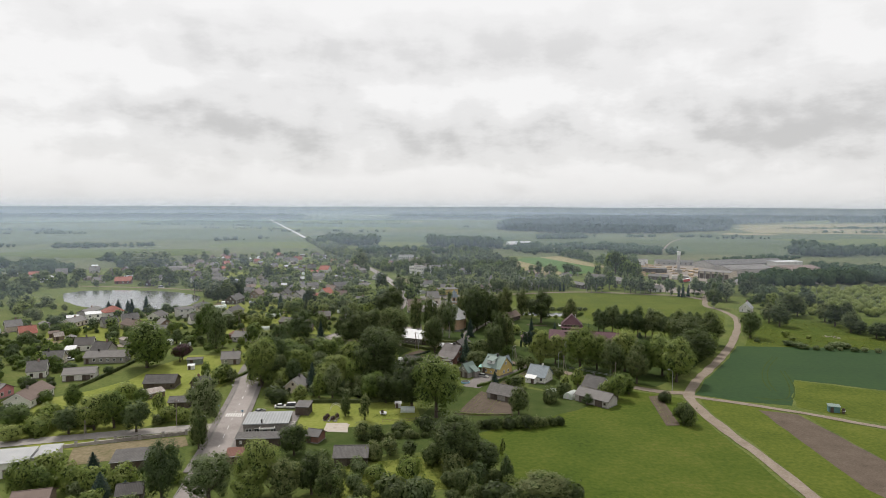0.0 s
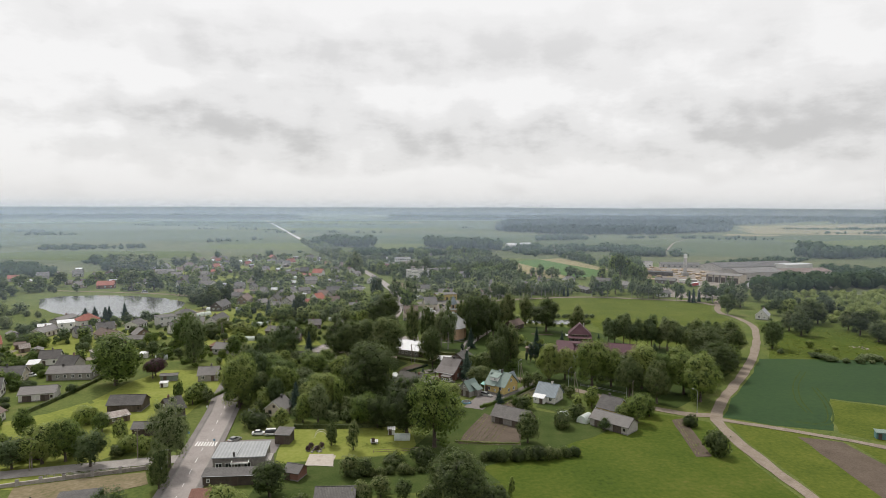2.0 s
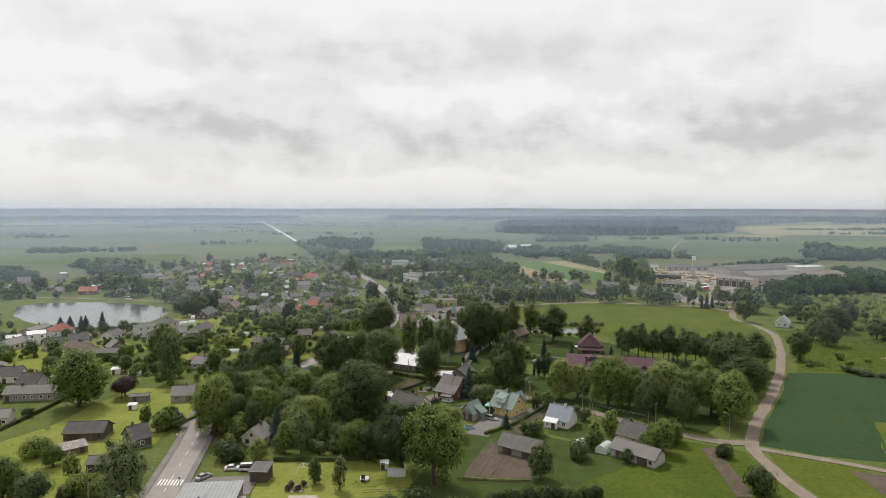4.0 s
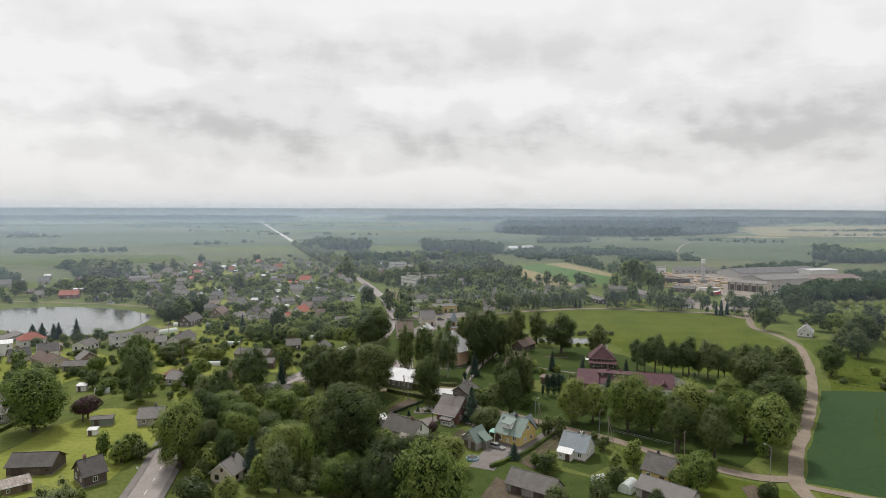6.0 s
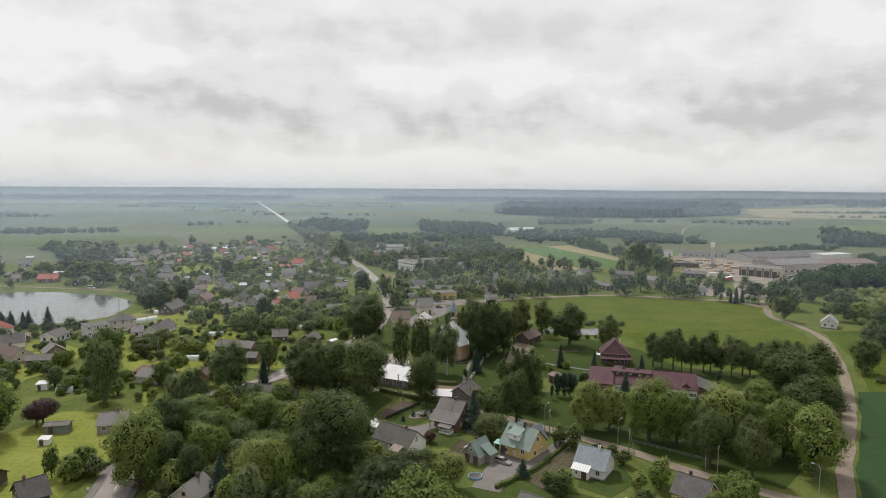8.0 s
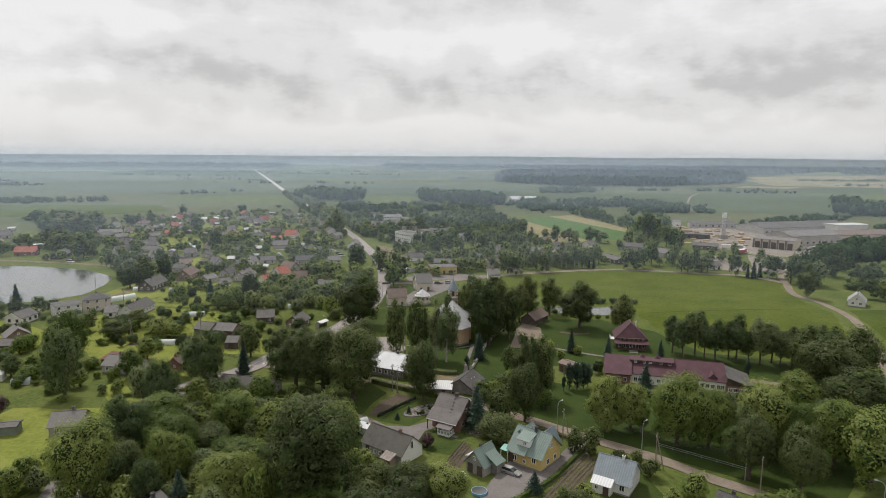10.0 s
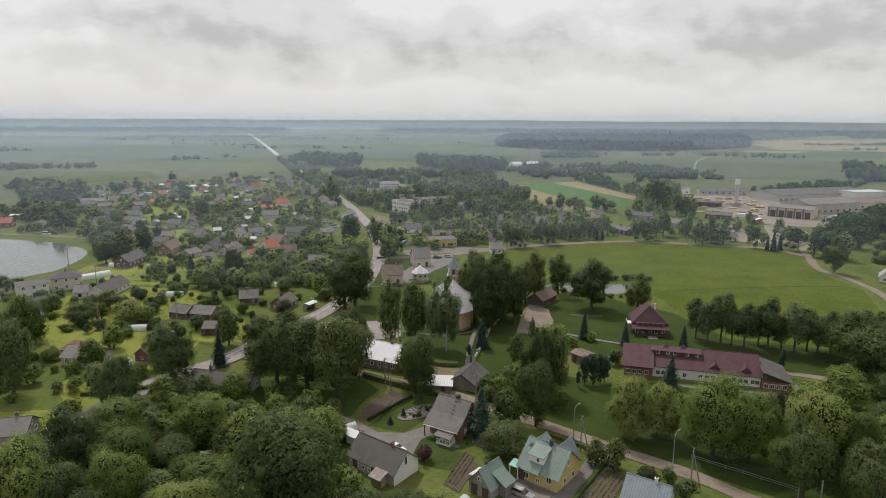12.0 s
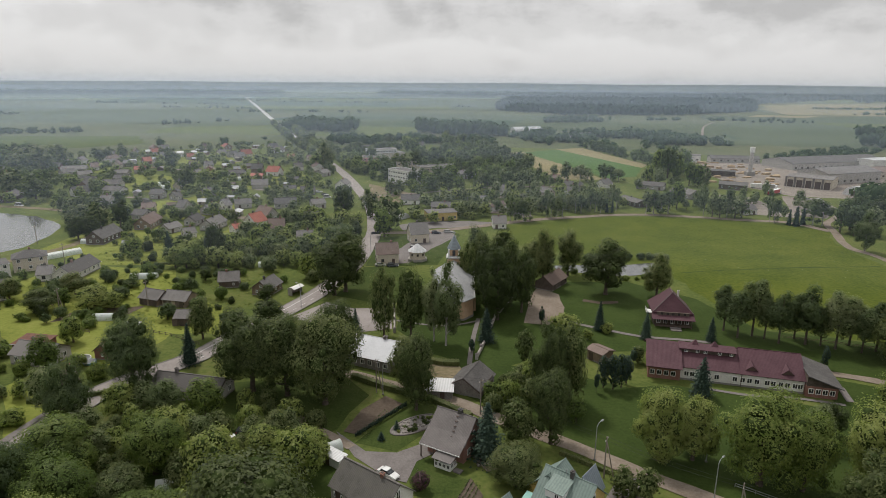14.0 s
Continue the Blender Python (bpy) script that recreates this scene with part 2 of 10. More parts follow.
ROOFS = {
    "slate": material("grey_corrugated_sheets", [(0.1, 0.093, 0.089), (0.145, 0.136, 0.13), (0.195, 0.184, 0.176)], 2.2, 0.85, 0.35, per_thing=0.45, ribs=("X", 0.35)),
    "dark": material("dark_corrugated_sheets", [(0.075, 0.070, 0.068), (0.11, 0.104, 0.10), (0.15, 0.142, 0.137)], 2.6, 0.85, 0.35, per_thing=0.3, ribs=("X", 0.35)),
    "brown": material("brown_tin_sheets", [(0.115, 0.082, 0.068), (0.155, 0.112, 0.094), (0.19, 0.14, 0.12)], 2.6, 0.7, 0.3, per_thing=0.25, ribs=("X", 0.4)),
    "rust": material("rusted_tin_sheets", [(0.10, 0.045, 0.035), (0.15, 0.07, 0.052), (0.20, 0.105, 0.08)], 1.2, 0.85, 0.3, ribs=("X", 0.4)),
    "patched": material("patched_tin_sheets", [(0.14, 0.10, 0.085), (0.26, 0.225, 0.20), (0.40, 0.37, 0.35)], 1.5, 0.75, 0.3, ribs=("X", 0.8)),
    "moss": material("mossy_grey_sheets", [(0.07, 0.068, 0.056), (0.1, 0.096, 0.085), (0.13, 0.12, 0.112), (0.08, 0.088, 0.045)], 1.4, 0.9, 0.35, ribs=("X", 0.35)),
    "white_metal": material("pale_zinc_sheets", [(0.46, 0.465, 0.47), (0.56, 0.565, 0.57), (0.62, 0.625, 0.63)], 3.5, 0.5, 0.12, per_thing=0.25, ribs=("X", 0.6)),
    "bright_zinc": material("bright_zinc_sheets", [(0.5, 0.51, 0.53), (0.58, 0.59, 0.61), (0.64, 0.65, 0.67)], 4.0, 0.45, 0.06, fine=12),
    "pale_grey": material("pale_grey_sheets", [(0.263, 0.268, 0.276), (0.338, 0.342, 0.348), (0.4, 0.403, 0.408)], 3.5, 0.6, 0.2, ribs=("X", 0.6)),
    "red": material("red_roof_tiles", [(0.26, 0.085, 0.06), (0.33, 0.115, 0.085), (0.38, 0.15, 0.11)], 2.6, 0.8, 0.35, per_thing=0.3, ribs=("X", 0.3)),
    "burgundy": material("burgundy_roof_tiles", [(0.062, 0.025, 0.033), (0.08, 0.034, 0.044), (0.1, 0.048, 0.058)], 3.0, 0.7, 0.35, ribs=("X", 0.3)),
    "green": material("green_tin_sheets", [(0.135, 0.185, 0.165), (0.17, 0.225, 0.20), (0.205, 0.26, 0.235)], 2.6, 0.6, 0.3, ribs=("X", 0.5)),
    "blue": material("blue_grey_tin_sheets", [(0.165, 0.195, 0.215), (0.205, 0.24, 0.265), (0.245, 0.28, 0.305)], 2.6, 0.6, 0.3, ribs=("X", 0.5)),
    "grey_tile": material("warm_grey_roof_tiles", [(0.125, 0.112, 0.108), (0.16, 0.145, 0.14), (0.195, 0.178, 0.17)], 2.2, 0.8, 0.35, ribs=("X", 0.3)),
}
PLINTH = material("plinth_concrete", [(0.17, 0.16, 0.15), (0.23, 0.22, 0.205)], 1.2, 0.9, 0.3)
TRIM = material("white_paint", [(0.62, 0.62, 0.60), (0.74, 0.74, 0.72)], 0.8, 0.6)
DARK_TRIM = material("brown_paint", [(0.06, 0.042, 0.035), (0.10, 0.07, 0.058)], 0.6, 0.6)
GLASS = material("window_glass", [(0.012, 0.015, 0.018), (0.03, 0.035, 0.04)], 1.0, 0.08, spec=0.8)
BRICKWORK = material("chimney_brick", [(0.17, 0.085, 0.065), (0.24, 0.13, 0.10), (0.28, 0.19, 0.16)], 0.5, 0.9, 0.4, per_thing=0.5)
SOOT = material("dark_chimney_plaster", [(0.05, 0.047, 0.045), (0.10, 0.095, 0.09)], 0.5, 0.9, 0.3)
STEEL = material("galvanised_steel", [(0.30, 0.31, 0.32), (0.42, 0.43, 0.44)], 0.7, 0.45, metal=0.6)
POLE_WOOD = material("grey_pole_wood", [(0.17, 0.145, 0.12), (0.26, 0.225, 0.19)], 0.8, 0.9, 0.3)
WIRE = material("black_wire", [(0.03, 0.03, 0.03)], 1.0, 0.6)
FILM = material("greenhouse_film", [(0.50, 0.53, 0.53), (0.62, 0.65, 0.65), (0.70, 0.72, 0.72)], 1.2, 0.35, 0.1, spec=0.5, leaf=0.3)
RUBBER = material("tyre_rubber", [(0.02, 0.02, 0.02), (0.035, 0.035, 0.035)], 0.3, 0.9)
CHROME = material("alloy_rim", [(0.45, 0.45, 0.46), (0.55, 0.55, 0.56)], 0.3, 0.3, metal=0.9)
LAMP_GLASS = material("lamp_glass", [(0.6, 0.6, 0.58), (0.7, 0.7, 0.68)], 0.3, 0.2)
RED_PAINT = material("red_paint", [(0.33, 0.035, 0.035), (0.42, 0.06, 0.055)], 1.0, 0.45)
BLUE_PLASTIC = material("blue_plastic", [(0.16, 0.30, 0.42), (0.22, 0.38, 0.50)], 0.6, 0.4)
CAR_PAINT = {
    "white": material("white_car_paint", [(0.62, 0.62, 0.61), (0.70, 0.70, 0.69)], 1.5, 0.25, spec=0.5),
    "silver": material("silver_car_paint", [(0.36, 0.36, 0.35), (0.46, 0.46, 0.45)], 1.5, 0.28, metal=0.5, spec=0.5),
    "dark": material("dark_car_paint", [(0.03, 0.035, 0.045), (0.06, 0.065, 0.075)], 1.5, 0.25, spec=0.5),
    "red": material("red_car_paint", [(0.25, 0.03, 0.03), (0.32, 0.05, 0.045)], 1.5, 0.25, spec=0.5),
}
LEAVES = {
    "lime": material("dark_leaves", [(0.038, 0.052, 0.019), (0.068, 0.089, 0.031), (0.108, 0.131, 0.048), (0.162, 0.176, 0.072)], 2.6, 0.55, per_thing=0.34, per_piece=0.16, leaf=0.4, fine=6, spec=0.2),
    "light": material("fresh_green_leaves", [(0.08, 0.118, 0.027), (0.13, 0.173, 0.04), (0.183, 0.222, 0.057), (0.238, 0.264, 0.082)], 2.6, 0.55, per_thing=0.38, per_piece=0.16, leaf=0.4, fine=6, spec=0.2),
    "willow": material("greyish_leaves", [(0.064, 0.09, 0.04), (0.104, 0.135, 0.058), (0.148, 0.178, 0.082), (0.2, 0.22, 0.115)], 2.6, 0.6, per_thing=0.34, per_piece=0.16, leaf=0.4, fine=6, spec=0.2),
    "spruce": material("spruce_needles", [(0.016, 0.03, 0.023), (0.031, 0.055, 0.04), (0.056, 0.084, 0.058)], 1.5, 0.7, per_thing=0.25, per_piece=0.4, leaf=0.08, fine=5, spec=0.15),
    "plum": material("purple_leaves", [(0.039, 0.021, 0.026), (0.068, 0.034, 0.042), (0.111, 0.058, 0.068)], 1.5, 0.6, per_piece=0.45, leaf=0.2, fine=5, spec=0.2),
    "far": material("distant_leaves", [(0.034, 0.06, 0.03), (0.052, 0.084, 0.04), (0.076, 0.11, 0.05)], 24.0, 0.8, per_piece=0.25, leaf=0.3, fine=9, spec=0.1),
    # bluish forest colour with some distance haze mixed in
    "wood": material("haze_blued_forest", [(0.02, 0.038, 0.034), (0.028, 0.048, 0.042), (0.038, 0.06, 0.05)], 90.0, 0.9, per_piece=0.15, fine=9, spec=0.05),
}
LEAVES["birch"] = LEAVES["willow"]
LEAVES["row"] = LEAVES["willow"]
LEAVES["thuja"] = LEAVES["spruce"]
# inner leaf colour darkened to paint shade into the gaps of the crowns
INNER_SHADE = material("shade_dark_inner_leaves", [(0.03, 0.046, 0.015), (0.05, 0.072, 0.023), (0.075, 0.1, 0.034)], 1.2, 0.95, 0.6, fine=6, spec=0.05)
BARK = material("brown_bark", [(0.055, 0.042, 0.033), (0.09, 0.072, 0.058), (0.13, 0.108, 0.09)], 0.7, 0.95, 0.5)
BIRCH_BARK = material("pale_bark", [(0.16, 0.145, 0.13), (0.30, 0.285, 0.265), (0.42, 0.41, 0.39)], 0.7, 0.9, 0.4)

# still water: a dark mirror
WATER = material("pond_water", [(0.07, 0.074, 0.072), (0.11, 0.112, 0.108)], 30, 0.12, spec=0.6)

# ---- building helpers ----
class Shape:
    """Gathers faces of one mesh."""

    def __init__(self):
        self.v, self.f, self.k = [], [], []

    def add(self, verts, faces, slot=0, m=None):
        base = len(self.v)
        self.v += [tuple(m @ Vector(p)) if m else tuple(p) for p in verts]
        self.f += [tuple(base + i for i in face) for face in faces]
        self.k += [slot] * len(faces)
        return self

    def box(self, x, y, z, sx, sy, sz, slot=0, rz=0.0, taper=1.0, m=None):
        """A box on the point x, y, z (the middle of its foot)."""
        c, s = math.cos(radians(rz)), math.sin(radians(rz))
        verts = []
        for h, k in ((0, 1.0), (sz, taper)):
            for u, w in ((-1, -1), (1, -1), (1, 1), (-1, 1)):
                a, b = u * sx / 2 * k, w * sy / 2 * k
                verts.append((x + a * c - b * s, y + a * s + b * c, z + h))
        return self.add(verts, [(3, 2, 1, 0), (4, 5, 6, 7), (0, 1, 5, 4), (1, 2, 6, 5), (2, 3, 7, 6), (3, 0, 4, 7)], slot, m)

    def tube(self, p, q, r0, r1, sides=7, slot=0):
        p, q = Vector(p), Vector(q)
        way = (q - p).normalized()
        side = way.cross(Vector((0.31, 0.95, 0.1)) if abs(way.z) > 0.9 else Vector((0, 0, 1))).normalized()
        up_ = side.cross(way)
        ring = [(math.cos(2 * math.pi * i / sides), math.sin(2 * math.pi * i / sides)) for i in range(sides)]
        verts = [p + r0 * (a * side + b * up_) for a, b in ring] + [q + r1 * (a * side + b * up_) for a, b in ring]
        faces = [(i, (i + 1) % sides, sides + (i + 1) % sides, sides + i) for i in range(sides)]
        return self.add(verts, faces + [tuple(range(sides))[::-1], tuple(range(sides, 2 * sides))], slot)

    def pipe(self, points, r, sides=5, slot=0):
        """One bent tube through the points."""
        points = [Vector(q) for q in points]
        verts, faces = [], []
        for i, q in enumerate(points):
            way = (points[min(i + 1, len(points) - 1)] - points[max(i - 1, 0)]).normalized()
            side = way.cross(Vector((0, 1, 0)) if abs(way.y) < 0.8 else Vector((0, 0, 1))).normalized()
            up_ = side.cross(way)
            verts += [q + r * (math.cos(2 * math.pi * k / sides) * side + math.sin(2 * math.pi * k / sides) * up_) for k in range(sides)]
        for i in range(len(points) - 1):
            faces += [(i * sides + k, i * sides + (k + 1) % sides, (i + 1) * sides + (k + 1) % sides, (i + 1) * sides + k) for k in range(sides)]
        return self.add(verts, faces, slot)

    def slab(self, a, b, c, d, thick, slot=0):
        """A plate whose upper face has the corners a, b, c, d (counter-clockwise from above)."""
        a, b, c, d = (Vector(p) for p in (a, b, c, d))
        n = (b - a).cross(d - a).normalized() * thick
        return self.add([a - n, b - n, c - n, d - n, a, b, c, d], [(3, 2, 1, 0), (4, 5, 6, 7), (0, 1, 5, 4), (1, 2, 6, 5), (2, 3, 7, 6), (3, 0, 4, 7)], slot)

    def mesh(self, name, *materials, smooth=False):
        me = bpy.data.meshes.new(name)
        me.from_pydata(self.v, [], self.f)
        for m in materials:
            me.materials.append(m)
        if len(materials) > 1:
            me.polygons.foreach_set("material_index", self.k)
        if smooth:
            me.polygons.foreach_set("use_smooth", [True] * len(self.f))
        return me


def grid_solid(xs, zs, solid, y0, y1):
    """One connected plate standing in the x-z plane: the cells of the grid named in solid, between y0 (front) and y1."""
    sh, known = Shape(), {}

    def at(i, k, y):
        key = (i, k, y)
        if key not in known:
            known[key] = len(sh.v)
            sh.v.append((xs[i], y, zs[k]))
        return known[key]

    def face(*ids):
        sh.f.append(ids)
        sh.k.append(0)

    for i, k in solid:
        a, b = at(i, k, y0), at(i + 1, k, y0)
        c, d = at(i + 1, k + 1, y0), at(i, k + 1, y0)
        e, f, g, h = at(i, k, y1), at(i + 1, k, y1), at(i + 1, k + 1, y1), at(i, k + 1, y1)
        face(a, b, c, d)
        face(f, e, h, g)
        if (i - 1, k) not in solid:
            face(e, a, d, h)
        if (i + 1, k) not in solid:
            face(b, f, g, c)
        if (i, k - 1) not in solid:
            face(e, f, b, a)
        if (i, k + 1) not in solid:
            face(d, c, g, h)
    return sh


def part(name, shape, mat, parent, label="", m=None):
    """One mesh under a thing or a part. shape: a Shape or a mesh."""
    mats = mat if isinstance(mat, (tuple, list)) else (mat,)
    ob = new(name, shape.mesh(name, *mats) if isinstance(shape, Shape) else shape)
    ob.parent = parent
    if m is not None:
        ob.matrix_basis = m
    return tagged(ob, label)


def thing(name, x, y, a, label, category, group="", z=0.0):
    ob = new(name)
    ob.empty_display_size = 0.3
    ob.matrix_basis = pose(x, y, z, 0, 0, a)
    return tagged(ob, label, category, group)


FOOT = []  # what stands where: x, y, angle, half length, half width


def stands(x, y, a, l, w):
    FOOT.append((x, y, math.cos(radians(a)), math.sin(radians(a)), l / 2, w / 2))


def free(x, y, margin):
    for fx, fy, c, s, l, w in FOOT:
        dx, dy = x - fx, y - fy
        if abs(dx * c + dy * s) < l + margin and abs(dy * c - dx * s) < w + margin:
            return False
    return True


def inside(x, y, ring):
    hit = False
    for (x1, y1), (x2, y2) in zip(ring, ring[1:] + ring[:1]):
        if (y1 > y) != (y2 > y) and x < (x2 - x1) * (y - y1) / (y2 - y1) + x1:
            hit = not hit
    return hit


def smooth_line(points, step=4.0):
    """A soft curve through the points."""
    p = [Vector((*q, 0)) for q in points]
    p = [2 * p[0] - p[1]] + p + [2 * p[-1] - p[-2]]
    line = []
    for i in range(1, len(p) - 2):
        n = max(1, int((p[i + 1] - p[i]).length / step))
        for k in range(n):
            t = k / n
            line.append(0.5 * (2 * p[i] + (p[i + 1] - p[i - 1]) * t + (2 * p[i - 1] - 5 * p[i] + 4 * p[i + 1] - p[i + 2]) * t * t + (3 * p[i] - p[i - 1] - 3 * p[i + 1] + p[i + 2]) * t ** 3))
    return line + [p[-2]]


LINES = []  # roads that trees keep away from


def ribbon(points, width, z, off=0.0, step=4.0, ragged=0.0, height=0.0, dashes=None):
    """A strip along a curve, off metres to its right; height: how thick it is."""
    line = smooth_line(points, step)
    sh, edge, run = Shape(), [], 0.0
    rows = []
    for i, q in enumerate(line):
        d = (line[min(i + 1, len(line) - 1)] - line[max(i - 1, 0)]).normalized()
        n = Vector((d.y, -d.x, 0))
        wob = ragged * noise.noise(q * 0.13) if ragged else 0.0
        wob2 = ragged * noise.noise(q * 0.11 + Vector((40, 7, 3))) if ragged else 0.0
        rows.append((q + n * (off - width / 2 + wob), q + n * (off + width / 2 + wob2)))
    for i in range(len(rows) - 1):
        long = (line[i + 1] - line[i]).length
        run += long
        if dashes and (run % sum(dashes)) > dashes[0]:
            continue
        (a, b), (c, d) = rows[i], rows[i + 1]
        up_z = Vector((0, 0, z))
        sh.add([a + up_z, b + up_z, d + up_z, c + up_z], [(0, 1, 2, 3)])
        if height:
            low_z = Vector((0, 0, z - height))
            sh.add([a + up_z, c + up_z, c + low_z, a + low_z], [(0, 1, 2, 3)])
            sh.add([b + low_z, d + low_z, d + up_z, b + up_z], [(0, 1, 2, 3)])
    return sh


LAYER = []


def patch(name, ring, z, mat, label, category, ragged=1.2, kind="structure"):
    """A piece of ground with an uneven edge; each lies a little above the one before it."""
    LAYER.append(name)
    z += 0.0011 * len(LAYER)
    edge = []
    for (x1, y1), (x2, y2) in zip(ring, ring[1:] + ring[:1]):
        long = math.hypot(x2 - x1, y2 - y1)
        n = max(1, int(long / 6)) if ragged else 1
        for i in range(n):
            p = Vector((x1 + (x2 - x1) * i / n, y1 + (y2 - y1) * i / n, 0))
            w = ragged * noise.noise(p * 0.17)
            edge.append((p.x + w, p.y + ragged * noise.noise(p * 0.15 + Vector((9, 3, 5))), z))
    bm = bmesh.new()
    face = bm.faces.new([bm.verts.new(p) for p in edge])
    bmesh.ops.triangulate(bm, faces=[face])
    bmesh.ops.recalc_face_normals(bm, faces=bm.faces[:])
    if bm.faces and bm.faces[:][0].normal.z < 0:
        bmesh.ops.reverse_faces(bm, faces=bm.faces[:])
    me = bpy.data.meshes.new(name)
    bm.to_mesh(me)
    bm.free()
    me.materials.append(mat)
    return tagged(new(name, me), label, category, kind=kind)

# ---- ground, roads, fields, water ----
def ring_mesh(name, radii, mat, sides=96):
    sh = Shape()
    sh.add([(0, 300, 0)] + [(r * math.sin(2 * math.pi * i / sides), 300 + r * math.cos(2 * math.pi * i / sides), 0) for r in radii for i in range(sides)],
           [(0, 1 + (i + 1) % sides, 1 + i) for i in range(sides)]
           + [(1 + k * sides + i, 1 + k * sides + (i + 1) % sides, 1 + (k + 1) * sides + (i + 1) % sides, 1 + (k + 1) * sides + i) for k in range(len(radii) - 1) for i in range(sides)])
    return new(name, sh.mesh(name, mat))


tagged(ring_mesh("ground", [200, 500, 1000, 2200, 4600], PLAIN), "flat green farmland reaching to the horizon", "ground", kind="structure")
patch("village_ground", [(-420, 120), (-330, 60), (-150, 70), (150, 90), (320, 200), (330, 400), (260, 520), (330, 640), (320, 760), (170, 830), (-60, 880), (-300, 800), (-420, 560), (-440, 320)], 0.03, GRASS,
      "rough village grass between gardens and houses", "grass", ragged=3.5)

MAIN = [(-58, 105), (-60, 142), (-62, 156), (-64, 170), (-68.2, 193), (-72.0, 214), (-75.5, 232), (-80.2, 252), (-82.5, 272), (-78, 296), (-64, 314.6), (-56.5, 333), (-49.1, 348), (-40.9, 370), (-34.8, 401), (-32.6, 443), (-35, 474), (-42.4, 521), (-55.8, 573), (-75.7, 642), (-98.3, 709), (-133.8, 813), (-168.6, 904)]
FARROAD = [(-168.6, 904), (-257, 1163), (-455, 1750), (-760, 2650), (-1006, 3349), (-1200, 3900)]
SIDE = [(-200, 146), (-160, 161), (-135, 170.7), (-114, 178), (-85, 186.5), (-70, 190)]
DIRT = [(88.0, 105), (88.2, 148), (88.0, 170), (86.8, 190), (86.6, 206), (89.2, 226), (101, 247.5), (119, 274), (140.5, 308.5), (162.5, 350), (177.5, 386), (180.5, 415), (178, 432), (188, 458), (197, 480), (215, 500), (236, 530)]
FIELD_WAY = [(90, 224), (103, 217), (118, 208.1), (131, 198.3), (140, 191.5), (165, 170), (190, 150)]
LANE = [(90, 228), (81, 229.4), (72.5, 234.6), (59, 246), (50, 255), (39.8, 263), (32.6, 268.9), (25, 274.8), (12.3, 284.4), (1.5, 292.8), (-10.5, 299), (-23, 305.3), (-40, 312), (-60, 318)]
CHURCH_WAY = [(188, 462), (178, 481), (155, 487), (129, 495), (99, 498.5), (66, 490), (47, 483.5), (31, 475.5), (14, 466), (-10, 455), (-34, 452)]
YARD_WAY = [(84, 590), (39, 588), (10, 575), (-20, 560), (-48, 548)]
POND_WAY = [(-320, 520), (-262, 512), (-215, 502), (-178, 482), (-160, 440), (-168, 405), (-190, 384), (-240, 372)]
for road_line, wide in ((MAIN, 8.5), (SIDE, 6), (DIRT, 7), (FIELD_WAY, 4), (LANE, 5), (CHURCH_WAY, 6), (POND_WAY, 5)):
    LINES.append((smooth_line(road_line, 6), wide / 2))


def clear_of_roads(x, y, margin):
    return all(abs(q.x - x) > half + margin or abs(q.y - y) > half + margin or (q.x - x) ** 2 + (q.y - y) ** 2 > (half + margin) ** 2 for line, half in LINES for q in line)


def strip(name, points, width, z, mat, label, category="road", **more):
    return tagged(new(name, ribbon(points, width, z, **more).mesh(name, mat)), label, category, kind="structure")


strip("road", MAIN, 7.0, 0.200, ASPHALT, "worn grey asphalt main road through the village", step=3)
strip("road", FARROAD, 8.5, 0.420, PALE_ROAD, "pale straight country road across the plain", step=60)
strip("pavement", MAIN[2:10], 1.6, 0.340, CONCRETE, "raised concrete footpath beside the road", "pavement", off=-4.6, height=0.14)
strip("kerb", MAIN[1:16], 0.25, 0.310, PLINTH, "low concrete kerb along the road", "kerb", off=-3.62, height=0.12)
strip("kerb", MAIN[1:16], 0.25, 0.310, PLINTH, "low concrete kerb along the road", "kerb", off=3.62, height=0.12)
strip("pavement", MAIN[3:7], 1.4, 0.320, CONCRETE, "concrete footpath beside the road", "pavement", off=4.5, height=0.12)
strip("road_marking", MAIN[:8], 0.16, 0.215, PAINT, "broken white centre line on asphalt", "marking", step=1.0, dashes=(2.4, 5.2))
strip("road_marking", MAIN[10:14], 0.2, 0.215, PAINT, "white lane line on asphalt", "marking", step=1.0, off=-1.2)
strip("road_marking", MAIN[10:14], 0.2, 0.215, PAINT, "broken white lane line on asphalt", "marking", step=1.0, off=1.6, dashes=(2.0, 3.5))
strip("road", SIDE, 5.4, 0.190, STREET, "pale side street of patched concrete", step=3)
strip("road", DIRT, 3.7, 0.194, GRAVEL, "light brown dirt road past the crops", step=3, ragged=0.6)
strip("track", FIELD_WAY, 2.8, 0.180, GRAVEL, "narrow gravel field track", step=3, ragged=0.7)
strip("lane", LANE, 3.8, 0.180, GRAVEL, "pale gravel lane between hedges", step=3, ragged=0.7)
strip("road", CHURCH_WAY, 5.0, 0.200, GRAVEL, "gravel road round the meadow", step=4, ragged=0.5)
strip("track", YARD_WAY, 3.5, 0.190, GRAVEL, "gravel track behind the gardens", step=5, ragged=0.6)
strip("road", POND_WAY, 4.5, 0.190, SAND, "sandy road round the pond", step=4, ragged=0.9)
strip("track", [(310.0, 929.0), (351.0, 1029.0), (421.0, 1198.0), (486.0, 1318.0)], 3.2, 0.5, GRAVEL, "pale dirt track across the far grain", step=20)
strip("footpath", [(10.6, 343), (8.6, 330), (7.4, 320), (6.6, 311)], 1.3, 0.200, CONCRETE, "white paved path to the church", "path")
